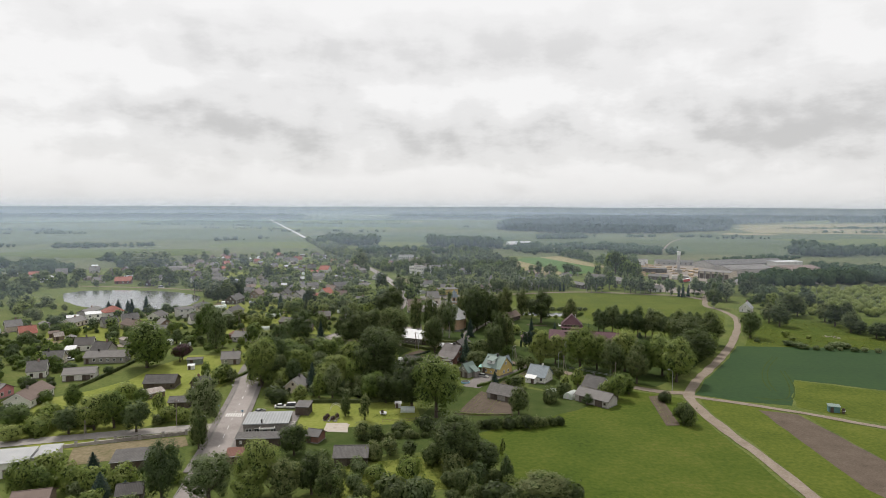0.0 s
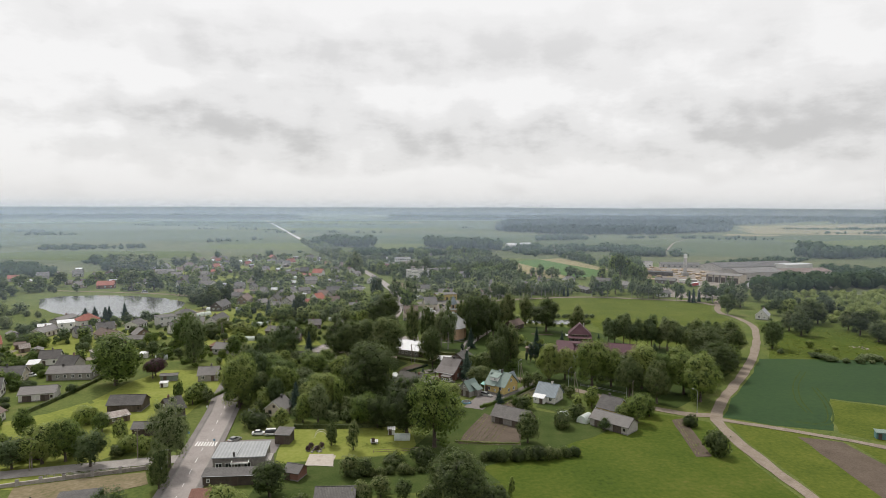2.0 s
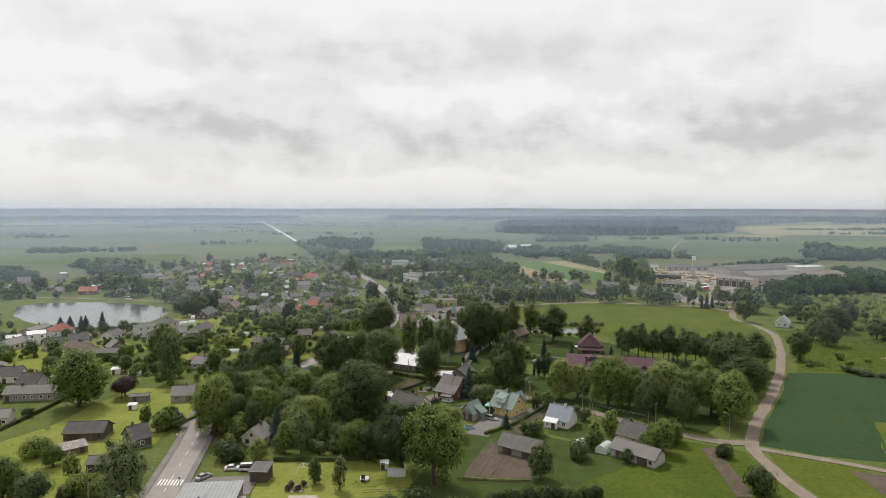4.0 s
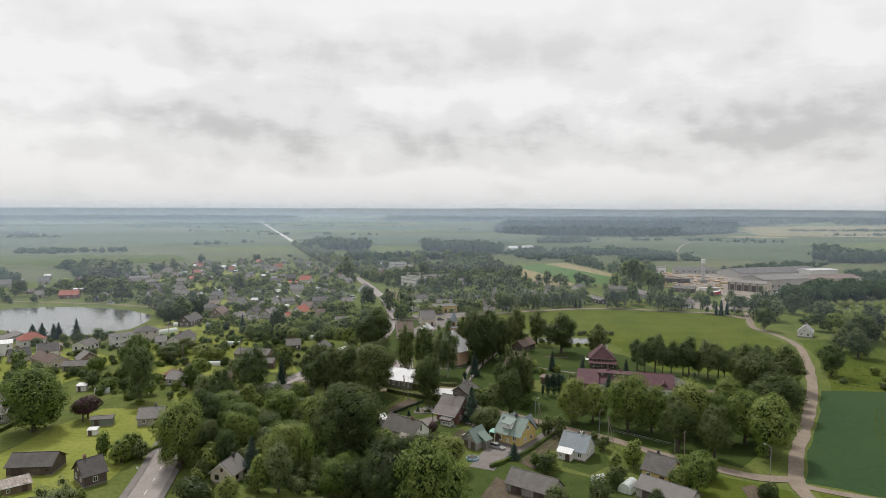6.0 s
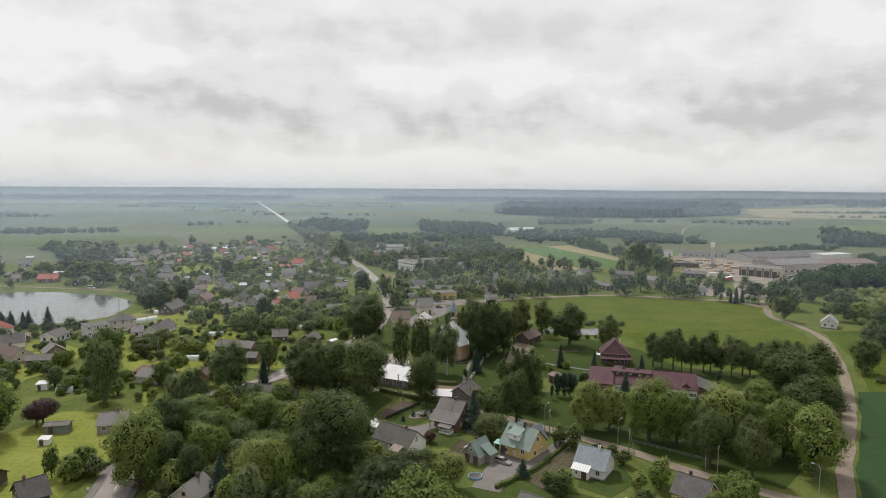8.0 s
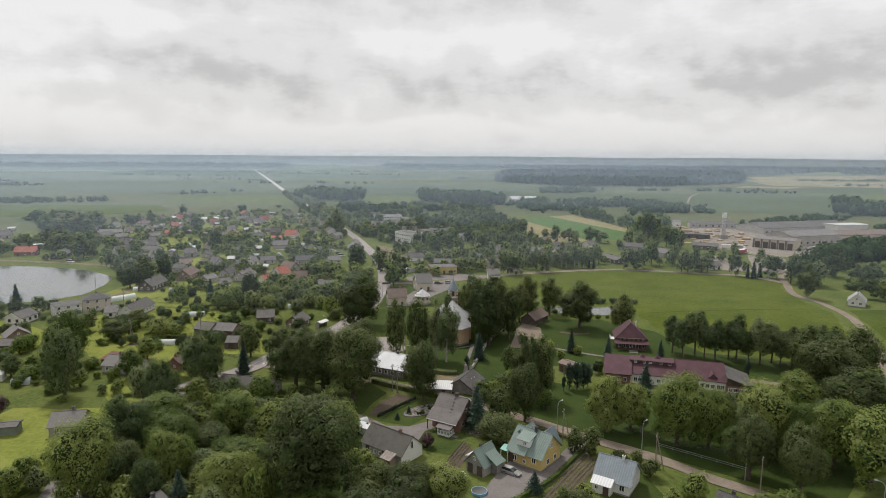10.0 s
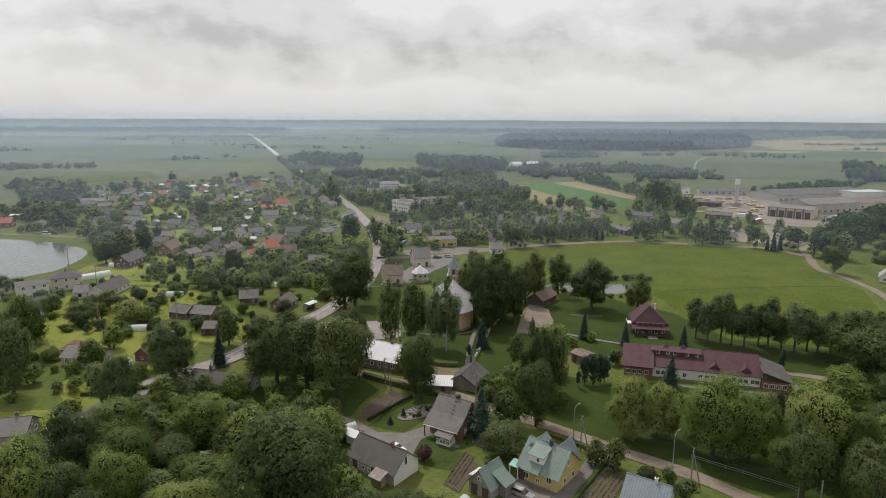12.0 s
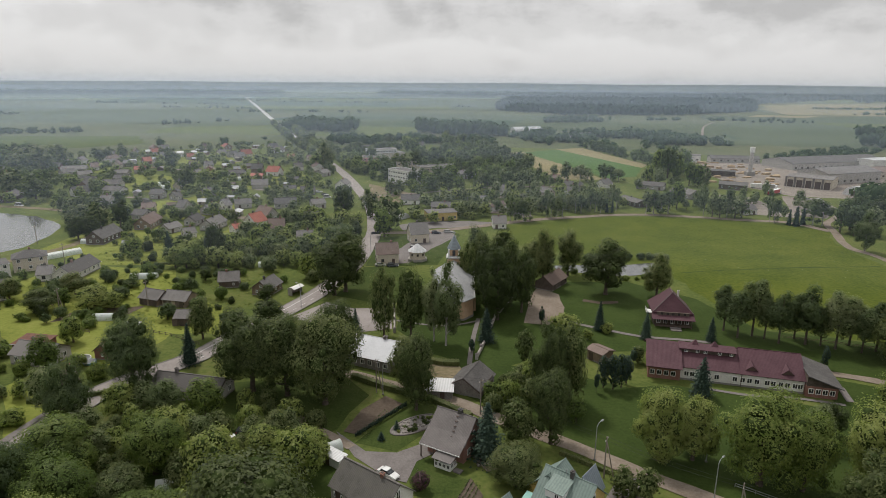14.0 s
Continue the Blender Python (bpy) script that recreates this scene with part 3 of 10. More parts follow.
strip("footpath", [(-14, 341), (-6, 338), (2, 337), (10, 341)], 1.0, 0.210, CONCRETE, "narrow paved church path", "path")
strip("footpath", [(60, 300), (69, 296.2), (81, 294.5), (90, 291.5)], 1.1, 0.190, CONCRETE, "concrete path along the long house", "path")
strip("footpath", [(37, 341), (45, 336), (56, 330), (66, 328), (74, 326)], 1.5, 0.200, CONCRETE, "pale gravel path across the park", "path")
strip("footpath", [(92, 309), (104, 304), (116, 298)], 3.0, 0.184, GRAVEL, "dirt path beside the tree row", "path", ragged=0.8)
strip("footpath", [(-33, 286.5), (-27.5, 281.6), (-22.8, 277.8), (-18.0, 273.6)], 2.0, 0.195, GRAVEL, "sandy path between lawn and thicket", "path", ragged=0.4)
strip("footpath", [(94, 300), (92, 293)], 1.6, 0.200, CONCRETE, "short slab path on grass", "path")
# zebra crossing: single painted bars
for i in range(8):
    f = i / 7
    bar = Shape()
    bar.box(-72.0 + 5.6 * f, 200.2 - 0.1 * f, 0.205, 0.42, 3.4, 0.012, rz=8)
    tagged(new("zebra_bar", bar.mesh("zebra_bar", PAINT)), "worn white bar of a zebra crossing", "marking", "zebra crossing", "structure")

patch("meadow", [(20, 150), (60, 120), (86, 118), (84.2, 190), (83.8, 206), (85.4, 222), (70, 231), (44, 208), (28, 196), (10, 186), (14, 166)], 0.05, MEADOW, "mown green meadow beside the dirt road", "meadow", 1.0)
patch("meadow", [(31, 470), (65, 485.5), (98, 494), (127, 491), (154, 483.5), (174, 477), (186, 462), (176, 438), (174, 415), (175, 395), (160, 360), (141, 330), (120, 327), (92, 338), (86, 372), (86, 398), (52, 418), (30, 434), (24, 452)], 0.05, HAY, "broad green hay meadow behind the park", "meadow", 2.0)
patch("meadow", [(91, 221), (104, 215), (111, 211), (112, 150), (100, 120), (90.5, 120), (90.4, 180), (89.4, 205)], 0.05, HAY, "bright grass strip beside the dirt road", "meadow", 0.6)
patch("meadow", [(146, 304), (181, 302), (213, 297), (255, 285), (330, 330), (300, 372), (212, 402), (186, 400), (170, 352)], 0.052, MEADOW, "rough green slope above the crops", "meadow", 1.5)
patch("crop_field", [(91.8, 226.5), (103.6, 246.5), (121.6, 272.5), (143.2, 307.5), (181, 306), (213, 300), (255, 288), (205, 215), (167, 233), (139.5, 248), (120.5, 214.5), (104, 220)], 0.06, CROP, "dense dark green young grain field", "field", 1.0)
patch("crop_field", [(138.6, 246.4), (166, 231.7), (204, 213), (160, 178), (143, 195), (121, 213)], 0.055, HAY, "light green grass plot by the track", "field", 1.2)
patch("ploughed_field", [(106.6, 209.5), (117.5, 205.5), (121, 160), (110, 130), (104, 150)], 0.07, SOIL, "bare brown ploughed strip of soil", "field", 0.5)
patch("grass_strip", [(119, 204.5), (128, 198.5), (150, 178), (140, 140), (122, 150)], 0.06, HAY, "bright green grass strip beside soil", "meadow", 0.8)
patch("garden_plot", [(73.5, 223.5), (78, 225), (74.3, 194), (69.8, 193.5)], 0.14, SOIL, "narrow tilled vegetable plot in grass", "garden", 0.6)
patch("garden_plot", [(4, 202.5), (8, 216), (13, 229), (19, 221), (24.5, 212), (22, 203)], 0.14, SOIL, "tilled brown potato plot by the barn", "garden", 0.6)
patch("garden_plot", [(-20.5, 279.3), (-17.8, 288.3), (-13.3, 294.4), (-9.1, 290.9), (-17.5, 278.5)], 0.14, SOIL, "dark tilled vegetable plot", "garden", 0.6)
patch("garden_plot", [(20, 238.5), (33, 257.3), (36.6, 254.5), (23.6, 233.5)], 0.14, SOIL, "planted vegetable garden with rows", "garden", 0.4)
patch("garden_plot", [(0, 252), (5, 264), (7, 259), (3, 249)], 0.14, SOIL, "small tilled flower and vegetable plot", "garden", 0.4)
patch("garden_plot", [(-116, 338), (-96, 345), (-94, 352), (-114, 348)], 0.14, SOIL, "tilled garden rows in grass", "garden", 0.8)
patch("lawn", [(-125, 240), (-96, 214), (-86, 226), (-84, 250), (-92, 282), (-118, 282), (-124, 262)], 0.05, LAWN, "bright green yard grass, sunlight put into its colour", "lawn", 2.0)
patch("lawn", [(-125, 200), (-112, 190), (-86, 194), (-80, 205), (-98, 216), (-126, 238), (-134, 222)], 0.052, LAWN, "bright green unmown garden grass", "lawn", 2.0)
patch("lawn", [(-47, 213), (-12, 216), (-8, 200), (-12, 194), (-46, 187), (-47.5, 196)], 0.05, LAWN, "mown garden lawn behind the hedge", "lawn", 1.0)
patch("lawn", [(-30, 160), (10, 172), (6, 150), (-24, 140)], 0.05, LAWN, "tall green grass among shrubs", "lawn", 2.0)
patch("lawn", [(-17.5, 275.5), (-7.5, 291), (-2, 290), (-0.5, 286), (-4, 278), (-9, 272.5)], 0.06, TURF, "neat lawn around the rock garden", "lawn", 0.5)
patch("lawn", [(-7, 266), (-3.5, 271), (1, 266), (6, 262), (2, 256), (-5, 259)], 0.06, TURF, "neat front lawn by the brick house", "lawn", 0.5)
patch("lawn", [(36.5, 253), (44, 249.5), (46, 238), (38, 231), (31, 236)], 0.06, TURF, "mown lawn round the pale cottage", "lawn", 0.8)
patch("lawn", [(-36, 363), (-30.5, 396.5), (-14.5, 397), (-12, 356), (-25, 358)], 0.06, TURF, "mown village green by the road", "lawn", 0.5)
patch("lawn", [(-110, 398), (-78, 397), (-84, 425), (-100, 462), (-118, 430)], 0.05, LAWN, "open grassy slope between gardens", "lawn", 2.5)
patch("lawn", [(-62, 330), (-88, 330), (-104, 352), (-98, 372), (-70, 352)], 0.05, LAWN, "bright lawn beside the old barn", "lawn", 2.0)
patch("lawn", [(-134, 352), (-104, 330), (-98, 318), (-112, 322), (-140, 340)], 0.05, LAWN, "bright garden grass with shrubs", "lawn", 2.0)
patch("lawn", [(-122, 326), (-154, 372), (-140, 397), (-101, 390), (-75, 344), (-80, 307), (-104, 312)], 0.054, LAWN, "bright garden grass with vegetable beds", "lawn", 2.0)
patch("lawn", [(-85, 272), (-102, 297), (-98, 308), (-82, 294), (-80, 274)], 0.054, LAWN, "bright yard grass behind the trees", "lawn", 1.5)
patch("lawn", [(-173, 421), (-166, 447), (-137, 465), (-107, 443), (-108, 397), (-136, 397)], 0.054, LAWN, "mown grass slope above the pond", "lawn", 2.0)
patch("lawn", [(-124, 173), (-151, 210), (-129, 228), (-114, 252), (-93, 271), (-90, 197), (-101, 169)], 0.056, LAWN, "bright green grass between the sheds", "lawn", 2.0)
# shade under and between the trees is laid in as darker grass
patch("lawn", [(-52, 300), (-24, 303), (-17, 294), (-22, 280), (-40, 262), (-62, 272)], 0.047, TURF, "grass between trees and hedge, shade in its colour", "lawn", 2.0)
patch("lawn", [(-64, 262), (-22, 276), (-14, 250), (0, 236), (-6, 220), (-50, 222), (-66, 240)], 0.0455, SHADY, "ground under the trees, darkened in colour for shade", "lawn", 2.0)
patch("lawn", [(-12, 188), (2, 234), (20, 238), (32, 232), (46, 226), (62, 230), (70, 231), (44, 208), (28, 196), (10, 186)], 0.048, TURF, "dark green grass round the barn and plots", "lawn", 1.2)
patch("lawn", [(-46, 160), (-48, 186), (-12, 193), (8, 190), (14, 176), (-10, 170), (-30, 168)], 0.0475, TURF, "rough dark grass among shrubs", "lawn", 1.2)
patch("park_lawn", [(-8, 296), (4, 296), (14, 287), (26, 277), (34, 270), (60, 250), (80, 236), (100, 258), (118, 282), (104, 300), (90, 306), (88, 290), (56, 300), (44, 300), (30, 306), (14, 312), (8, 320)], 0.045, SHADY, "park lawn along the lane, darkened in colour for shade", "lawn", 1.5)
patch("park_lawn", [(-14, 334), (-13, 354), (0, 362), (24, 372), (40, 380), (66, 380), (84, 362), (92, 336), (120, 326), (140, 306), (116, 300), (90, 310), (52, 320), (34, 320), (12, 308), (-2, 318)], 0.045, SHADY, "park grass round the church, darkened in colour for shade", "lawn", 1.5)
patch("flower_bed", [(45.5, 359), (51, 356.6), (57, 357.6), (57.4, 359.6), (51, 359), (46.5, 361.2)], 0.13, SOIL, "curved brown flower bed in the park lawn", "garden", 0.4)
patch("yard", [(24, 339.5), (28.5, 362), (33, 373), (39, 366), (37.5, 347), (31, 338)], 0.08, GRAVEL, "bare gravel yard in the park", "yard", 1.0)
patch("yard", [(6.3, 235.2), (9.4, 243), (13, 251), (15.8, 254.6), (21, 249), (21.8, 242.6), (16, 240), (12.7, 232.6)], 0.09, CONCRETE, "paved concrete yard with a parked car", "yard", 0.2)
patch("driveway", [(20.8, 249.6), (27, 257), (32, 264.6), (35, 267), (36, 260.6), (22, 242.6)], 0.085, CONCRETE, "pale concrete driveway to the lane", "yard", 0.2)
patch("yard", [(-22, 279.5), (-15, 272.3), (-9, 272), (-4.3, 275), (-1, 277), (-1.4, 272), (-5, 269), (-6.5, 262.5), (-10, 263.8), (-17, 270.5)], 0.085, CONCRETE, "paved grey yard before the brick house", "yard", 0.2)
patch("yard", [(-9, 303), (-4, 313), (4, 311), (6, 305), (2, 299), (-6, 298)], 0.086, SAND, "bare earth yard beside the barn", "yard", 0.8)
patch("yard", [(4.5, 281), (8.5, 276), (12, 268), (8, 266), (5, 272)], 0.08, GRAVEL, "bare brown earth behind the house", "yard", 0.8)
patch("yard", [(-100, 159), (-105.5, 171.5), (-92, 176.5), (-77.5, 181), (-73, 174), (-88, 164)], 0.07, SAND, "dry worn yard behind a wall", "yard", 0.8)
patch("yard", [(-65, 203), (-48, 205), (-47.5, 194), (-63, 192)], 0.07, CONCRETE, "grey paved car park behind the shop", "yard", 0.3)
patch("car_park", [(-46.5, 343), (-37.5, 357), (-28.4, 351), (-16.5, 352), (-15, 334.5), (-26, 331), (-34, 335)], 0.085, ASPHALT, "grey asphalt car park by the road", "car park", 0.3)
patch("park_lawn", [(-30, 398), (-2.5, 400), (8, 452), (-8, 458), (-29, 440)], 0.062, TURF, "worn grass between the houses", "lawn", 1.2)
patch("car_park", [(-27, 400), (-14, 402), (-5, 425), (6, 446), (4, 455), (-8, 457), (-16, 432), (-24, 412)], 0.07, CONCRETE, "grey paved yard between the houses", "car park", 0.8)
patch("car_park", [(-20, 458), (-4, 463), (22, 468), (28, 477), (11, 480), (-12, 477), (-22, 470)], 0.082, CONCRETE, "grey paved yard before the yellow shop", "car park", 0.8)
patch("lawn", [(104, 524), (124, 508), (156, 512), (166, 532), (150, 552), (118, 552)], 0.072, HAY, "bright rough grass behind the birches", "lawn", 2.0)
patch("car_park", [(-44, 545), (-30, 512), (-20, 560), (-52, 598)], 0.08, SAND, "light sandy yard beside the road", "car park", 0.8)
patch("works_yard", [(206, 600), (222, 560), (262, 548), (330, 560), (360, 640), (330, 720), (205, 742), (190, 700), (205, 660)], 0.07, PALE_YARD, "dusty yard of the sawmill", "yard", 3.0)
patch("works_yard", [(190, 500), (215, 560), (235, 552), (226, 520), (204, 492)], 0.075, PALE_YARD, "pale concrete apron before the works", "yard", 1.0)
patch("works_yard", [(176, 563), (193, 553), (190, 492), (161, 505)], 0.073, PALE_YARD, "pale concrete yard behind the birches", "yard", 1.0)
patch("field", [(63, 801), (93, 812), (118, 624), (83, 623)], 0.06, STUBBLE, "pale stubble field", "field", 1.5)
patch("field", [(80, 802), (119, 832), (166, 690), (146, 640), (122, 632)], 0.07, CROP_WEDGE, "green wedge of grain", "field", 1.5)
patch("field", [(118, 835), (150, 851), (177, 711), (162, 684)], 0.065, STUBBLE, "pale dry strip of stubble", "field", 1.5)
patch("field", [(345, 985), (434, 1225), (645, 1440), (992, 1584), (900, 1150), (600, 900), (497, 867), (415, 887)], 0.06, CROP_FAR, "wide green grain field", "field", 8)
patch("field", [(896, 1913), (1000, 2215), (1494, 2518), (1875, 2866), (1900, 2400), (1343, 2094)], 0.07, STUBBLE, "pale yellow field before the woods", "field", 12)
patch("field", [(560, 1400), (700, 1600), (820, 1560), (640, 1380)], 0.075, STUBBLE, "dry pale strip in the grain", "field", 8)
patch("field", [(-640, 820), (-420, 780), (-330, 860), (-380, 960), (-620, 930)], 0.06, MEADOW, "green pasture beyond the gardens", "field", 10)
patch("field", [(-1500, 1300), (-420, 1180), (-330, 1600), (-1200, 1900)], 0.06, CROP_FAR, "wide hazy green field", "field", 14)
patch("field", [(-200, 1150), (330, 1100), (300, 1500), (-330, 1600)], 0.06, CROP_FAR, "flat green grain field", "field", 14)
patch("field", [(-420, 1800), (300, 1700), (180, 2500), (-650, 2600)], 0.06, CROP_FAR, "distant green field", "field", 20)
patch("bank", [(-310, 470), (-296, 500), (-258, 506), (-212, 495), (-178, 474), (-168, 440), (-170, 414), (-186, 398), (-212, 392), (-262, 414), (-292, 446)], 0.055, GRASS, "trodden grassy bank of the pond", "bank", 2.0)
patch("pond", [(-297, 474), (-291, 490), (-262, 496), (-236, 492), (-212, 484), (-192, 469), (-183.5, 458), (-179, 440), (-179, 420), (-186, 408), (-200, 400), (-224, 402), (-250, 416), (-274, 438)], 0.09, WATER, "calm grey village pond", "pond", 1.6)
patch("pond", [(42, 400), (52, 402), (60, 399), (72, 402), (84, 405), (82, 396), (77, 389), (68, 387), (54, 390), (44, 393)], 0.09, WATER, "small pale pond in the meadow", "pond", 1.2)
patch("patio", [(-37.3, 186), (-37.6, 193.4), (-31, 193.6), (-29.6, 185.2)], 0.09, PAVING, "patio of pale worn slabs", "patio", 0.15)

# gardens of the western quarter: bright lawns added to lighten the ground there
for ring_g, word_g in (([(-108, 470), (-118, 520), (-150, 548), (-172, 520), (-150, 486)], "bright garden grass among the houses"), ([(-180, 560), (-176, 610), (-226, 640), (-250, 600), (-222, 560)], "bright garden grass with sheds"),
                       ([(-100, 560), (-80, 600), (-104, 640), (-140, 620), (-132, 574)], "bright garden grass along the street"), ([(-190, 690), (-150, 740), (-196, 776), (-250, 740), (-236, 700)], "grass between far gardens, sunlight put into its colour"),
                       ([(-258, 640), (-300, 640), (-316, 690), (-270, 700)], "grass behind the pond, sunlight put into its colour"), ([(-150, 300), (-200, 300), (-222, 340), (-180, 372), (-146, 350)], "bright garden grass before the pond")):
    patch("lawn", ring_g, 0.058, LAWN, word_g, "lawn", 3.0)

# strips of farmland across the plain
rnd_f = random.Random(9)
for i in range(46):
    fy = 1000 + 2400 * rnd_f.random() ** 1.2
    fx = rnd_f.uniform(-0.85, 0.85) * fy
    wide, deep, turn = fy * rnd_f.uniform(0.08, 0.24), fy * rnd_f.uniform(0.04, 0.14), radians(rnd_f.uniform(-24, 24))
    if not (100 < fx < 1000 and 1480 < fy < 2450):
        ring = [(fx + sx * wide * math.cos(turn) - sy * deep * math.sin(turn), fy + sx * wide * math.sin(turn) + sy * deep * math.cos(turn)) for sx, sy in ((-1, -1), (1, -1), (1, 1), (-1, 1))]
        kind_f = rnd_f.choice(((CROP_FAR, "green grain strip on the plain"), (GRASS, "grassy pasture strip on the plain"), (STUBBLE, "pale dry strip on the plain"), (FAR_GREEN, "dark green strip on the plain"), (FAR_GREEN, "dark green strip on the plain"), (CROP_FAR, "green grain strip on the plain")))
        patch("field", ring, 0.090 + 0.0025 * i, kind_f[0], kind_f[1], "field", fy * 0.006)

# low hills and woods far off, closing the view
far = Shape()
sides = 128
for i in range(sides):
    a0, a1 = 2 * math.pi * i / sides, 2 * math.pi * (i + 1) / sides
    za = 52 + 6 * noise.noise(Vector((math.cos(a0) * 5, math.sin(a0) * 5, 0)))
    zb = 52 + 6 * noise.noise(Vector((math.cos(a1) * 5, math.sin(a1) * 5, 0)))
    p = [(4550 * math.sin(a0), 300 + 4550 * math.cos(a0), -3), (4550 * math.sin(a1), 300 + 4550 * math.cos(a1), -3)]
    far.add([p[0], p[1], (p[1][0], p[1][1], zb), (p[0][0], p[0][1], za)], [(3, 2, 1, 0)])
# pale blue-grey: the distance haze is painted into this colour
HILLS = material("haze_painted_hills", [(0.235, 0.265, 0.27), (0.30, 0.325, 0.32), (0.36, 0.375, 0.36)], 500, 1.0, fine=5, spec=0.0)
tagged(new("backdrop", far.mesh("backdrop", HILLS)), "wooded rise on the horizon with blue-grey haze painted in", "hills", kind="structure")


# added see-through sheets, lit by the sky, that imitate distance haze over the plain
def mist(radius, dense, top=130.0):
    m = bpy.data.materials.new("haze_sheet")
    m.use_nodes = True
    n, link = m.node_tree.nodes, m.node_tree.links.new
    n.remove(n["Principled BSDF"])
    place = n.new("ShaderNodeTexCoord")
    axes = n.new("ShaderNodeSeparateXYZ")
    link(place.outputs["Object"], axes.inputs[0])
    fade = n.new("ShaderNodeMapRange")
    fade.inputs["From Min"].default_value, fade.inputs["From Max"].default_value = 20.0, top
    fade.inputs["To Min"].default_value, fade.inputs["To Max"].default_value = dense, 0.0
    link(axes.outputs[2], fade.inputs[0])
    # denser towards the west, imitating the glare on that side
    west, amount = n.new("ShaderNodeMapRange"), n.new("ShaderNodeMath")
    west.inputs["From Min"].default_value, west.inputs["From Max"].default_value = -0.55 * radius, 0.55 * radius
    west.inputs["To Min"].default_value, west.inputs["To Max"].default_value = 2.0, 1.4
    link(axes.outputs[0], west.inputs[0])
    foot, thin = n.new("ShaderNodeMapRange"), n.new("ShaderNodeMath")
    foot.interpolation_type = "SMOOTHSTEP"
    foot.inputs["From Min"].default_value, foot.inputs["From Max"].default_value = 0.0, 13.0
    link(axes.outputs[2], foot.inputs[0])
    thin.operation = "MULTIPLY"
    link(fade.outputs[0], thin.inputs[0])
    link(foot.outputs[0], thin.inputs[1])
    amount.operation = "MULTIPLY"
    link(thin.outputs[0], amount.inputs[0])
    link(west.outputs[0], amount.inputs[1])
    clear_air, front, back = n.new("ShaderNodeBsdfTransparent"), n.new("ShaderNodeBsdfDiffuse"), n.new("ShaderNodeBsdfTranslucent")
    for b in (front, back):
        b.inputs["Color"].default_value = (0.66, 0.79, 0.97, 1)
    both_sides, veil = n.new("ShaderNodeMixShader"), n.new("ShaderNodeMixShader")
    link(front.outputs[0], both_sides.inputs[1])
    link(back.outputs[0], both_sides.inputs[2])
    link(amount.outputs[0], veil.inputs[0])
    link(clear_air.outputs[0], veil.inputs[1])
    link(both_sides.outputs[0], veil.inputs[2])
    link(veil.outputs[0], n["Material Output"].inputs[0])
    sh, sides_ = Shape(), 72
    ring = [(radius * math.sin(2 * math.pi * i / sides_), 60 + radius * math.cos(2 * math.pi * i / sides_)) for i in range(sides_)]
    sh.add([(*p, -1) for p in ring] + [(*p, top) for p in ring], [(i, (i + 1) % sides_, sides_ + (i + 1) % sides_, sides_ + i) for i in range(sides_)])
    tagged(new("mist", sh.mesh("mist", m, smooth=True)), "added see-through sheet imitating distance haze", "mist", kind="structure")


# each added ring lays more imitated haze over what stands behind it
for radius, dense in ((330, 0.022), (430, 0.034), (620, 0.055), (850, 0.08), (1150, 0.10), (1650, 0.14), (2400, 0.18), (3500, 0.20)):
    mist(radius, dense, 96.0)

# ---- windows, doors, houses ----
def window_mesh(w, h):
    """A window's frame with a mullion, looking along -y; its foot is at z 0."""
    b = 0.11
    cells = {(i, k) for i in range(5) for k in range(3)} - {(1, 1), (3, 1)}
    return grid_solid([-w / 2, -w / 2 + b, -0.035, 0.035, w / 2 - b, w / 2], [0, b, h - b, h], cells, -0.08, 0.06)


WINDOW, DARK_WINDOW = {}, {}
for kind, (w, h) in {"plain": (1.15, 1.3), "small": (0.8, 0.9), "wide": (1.7, 1.3), "tall": (1.0, 1.9)}.items():
    glazing = Shape().box(0, 0.0, 0.1, w - 0.2, 0.05, h - 0.2).mesh("pane", GLASS)
    WINDOW[kind] = (window_mesh(w, h).mesh("window", TRIM), glazing, w, h)
    DARK_WINDOW[kind] = (window_mesh(w, h).mesh("window", DARK_TRIM), glazing, w, h)
DOOR = grid_solid([-0.6, -0.5, -0.3, 0.3, 0.5, 0.6], [0, 1.2, 1.85, 2.05, 2.16], {(i, k) for i in range(5) for k in range(4)}, -0.08, 0.06).mesh("door", DARK_TRIM)
GATE_LEAF = grid_solid([-0.7, -0.46, -0.23, 0.0, 0.23, 0.46, 0.7], [0, 0.4, 0.55, 1.6, 1.75, 2.2], {(i, k) for i in range(6) for k in range(5)}, -0.06, 0.06).mesh("gate", WALLS["dark_wood"])


def put_window(parent, x, y, z, turn=0, kind="plain", dark=False):
    """turn: degrees from looking along -y."""
    fr, pn, w, h = (DARK_WINDOW if dark else WINDOW)[kind]
    ob = part("window", fr, None, parent, m=pose(x, y, z, 0, 0, turn))
    part("pane", pn, None, ob)
    return ob


def gable_walls(L, W, he, hr, z0=0.0):
    sh = Shape()
    l, w = L / 2, W / 2
    v = [(-l, -w, z0), (l, -w, z0), (l, w, z0), (-l, w, z0), (-l, -w, he), (l, -w, he), (l, w, he), (-l, w, he), (-l, 0, hr), (l, 0, hr)]
    return sh.add(v, [(3, 2, 1, 0), (0, 1, 5, 4), (2, 3, 7, 6), (1, 2, 6, 9, 5), (3, 0, 4, 8, 7), (4, 5, 9, 8), (6, 7, 8, 9)])


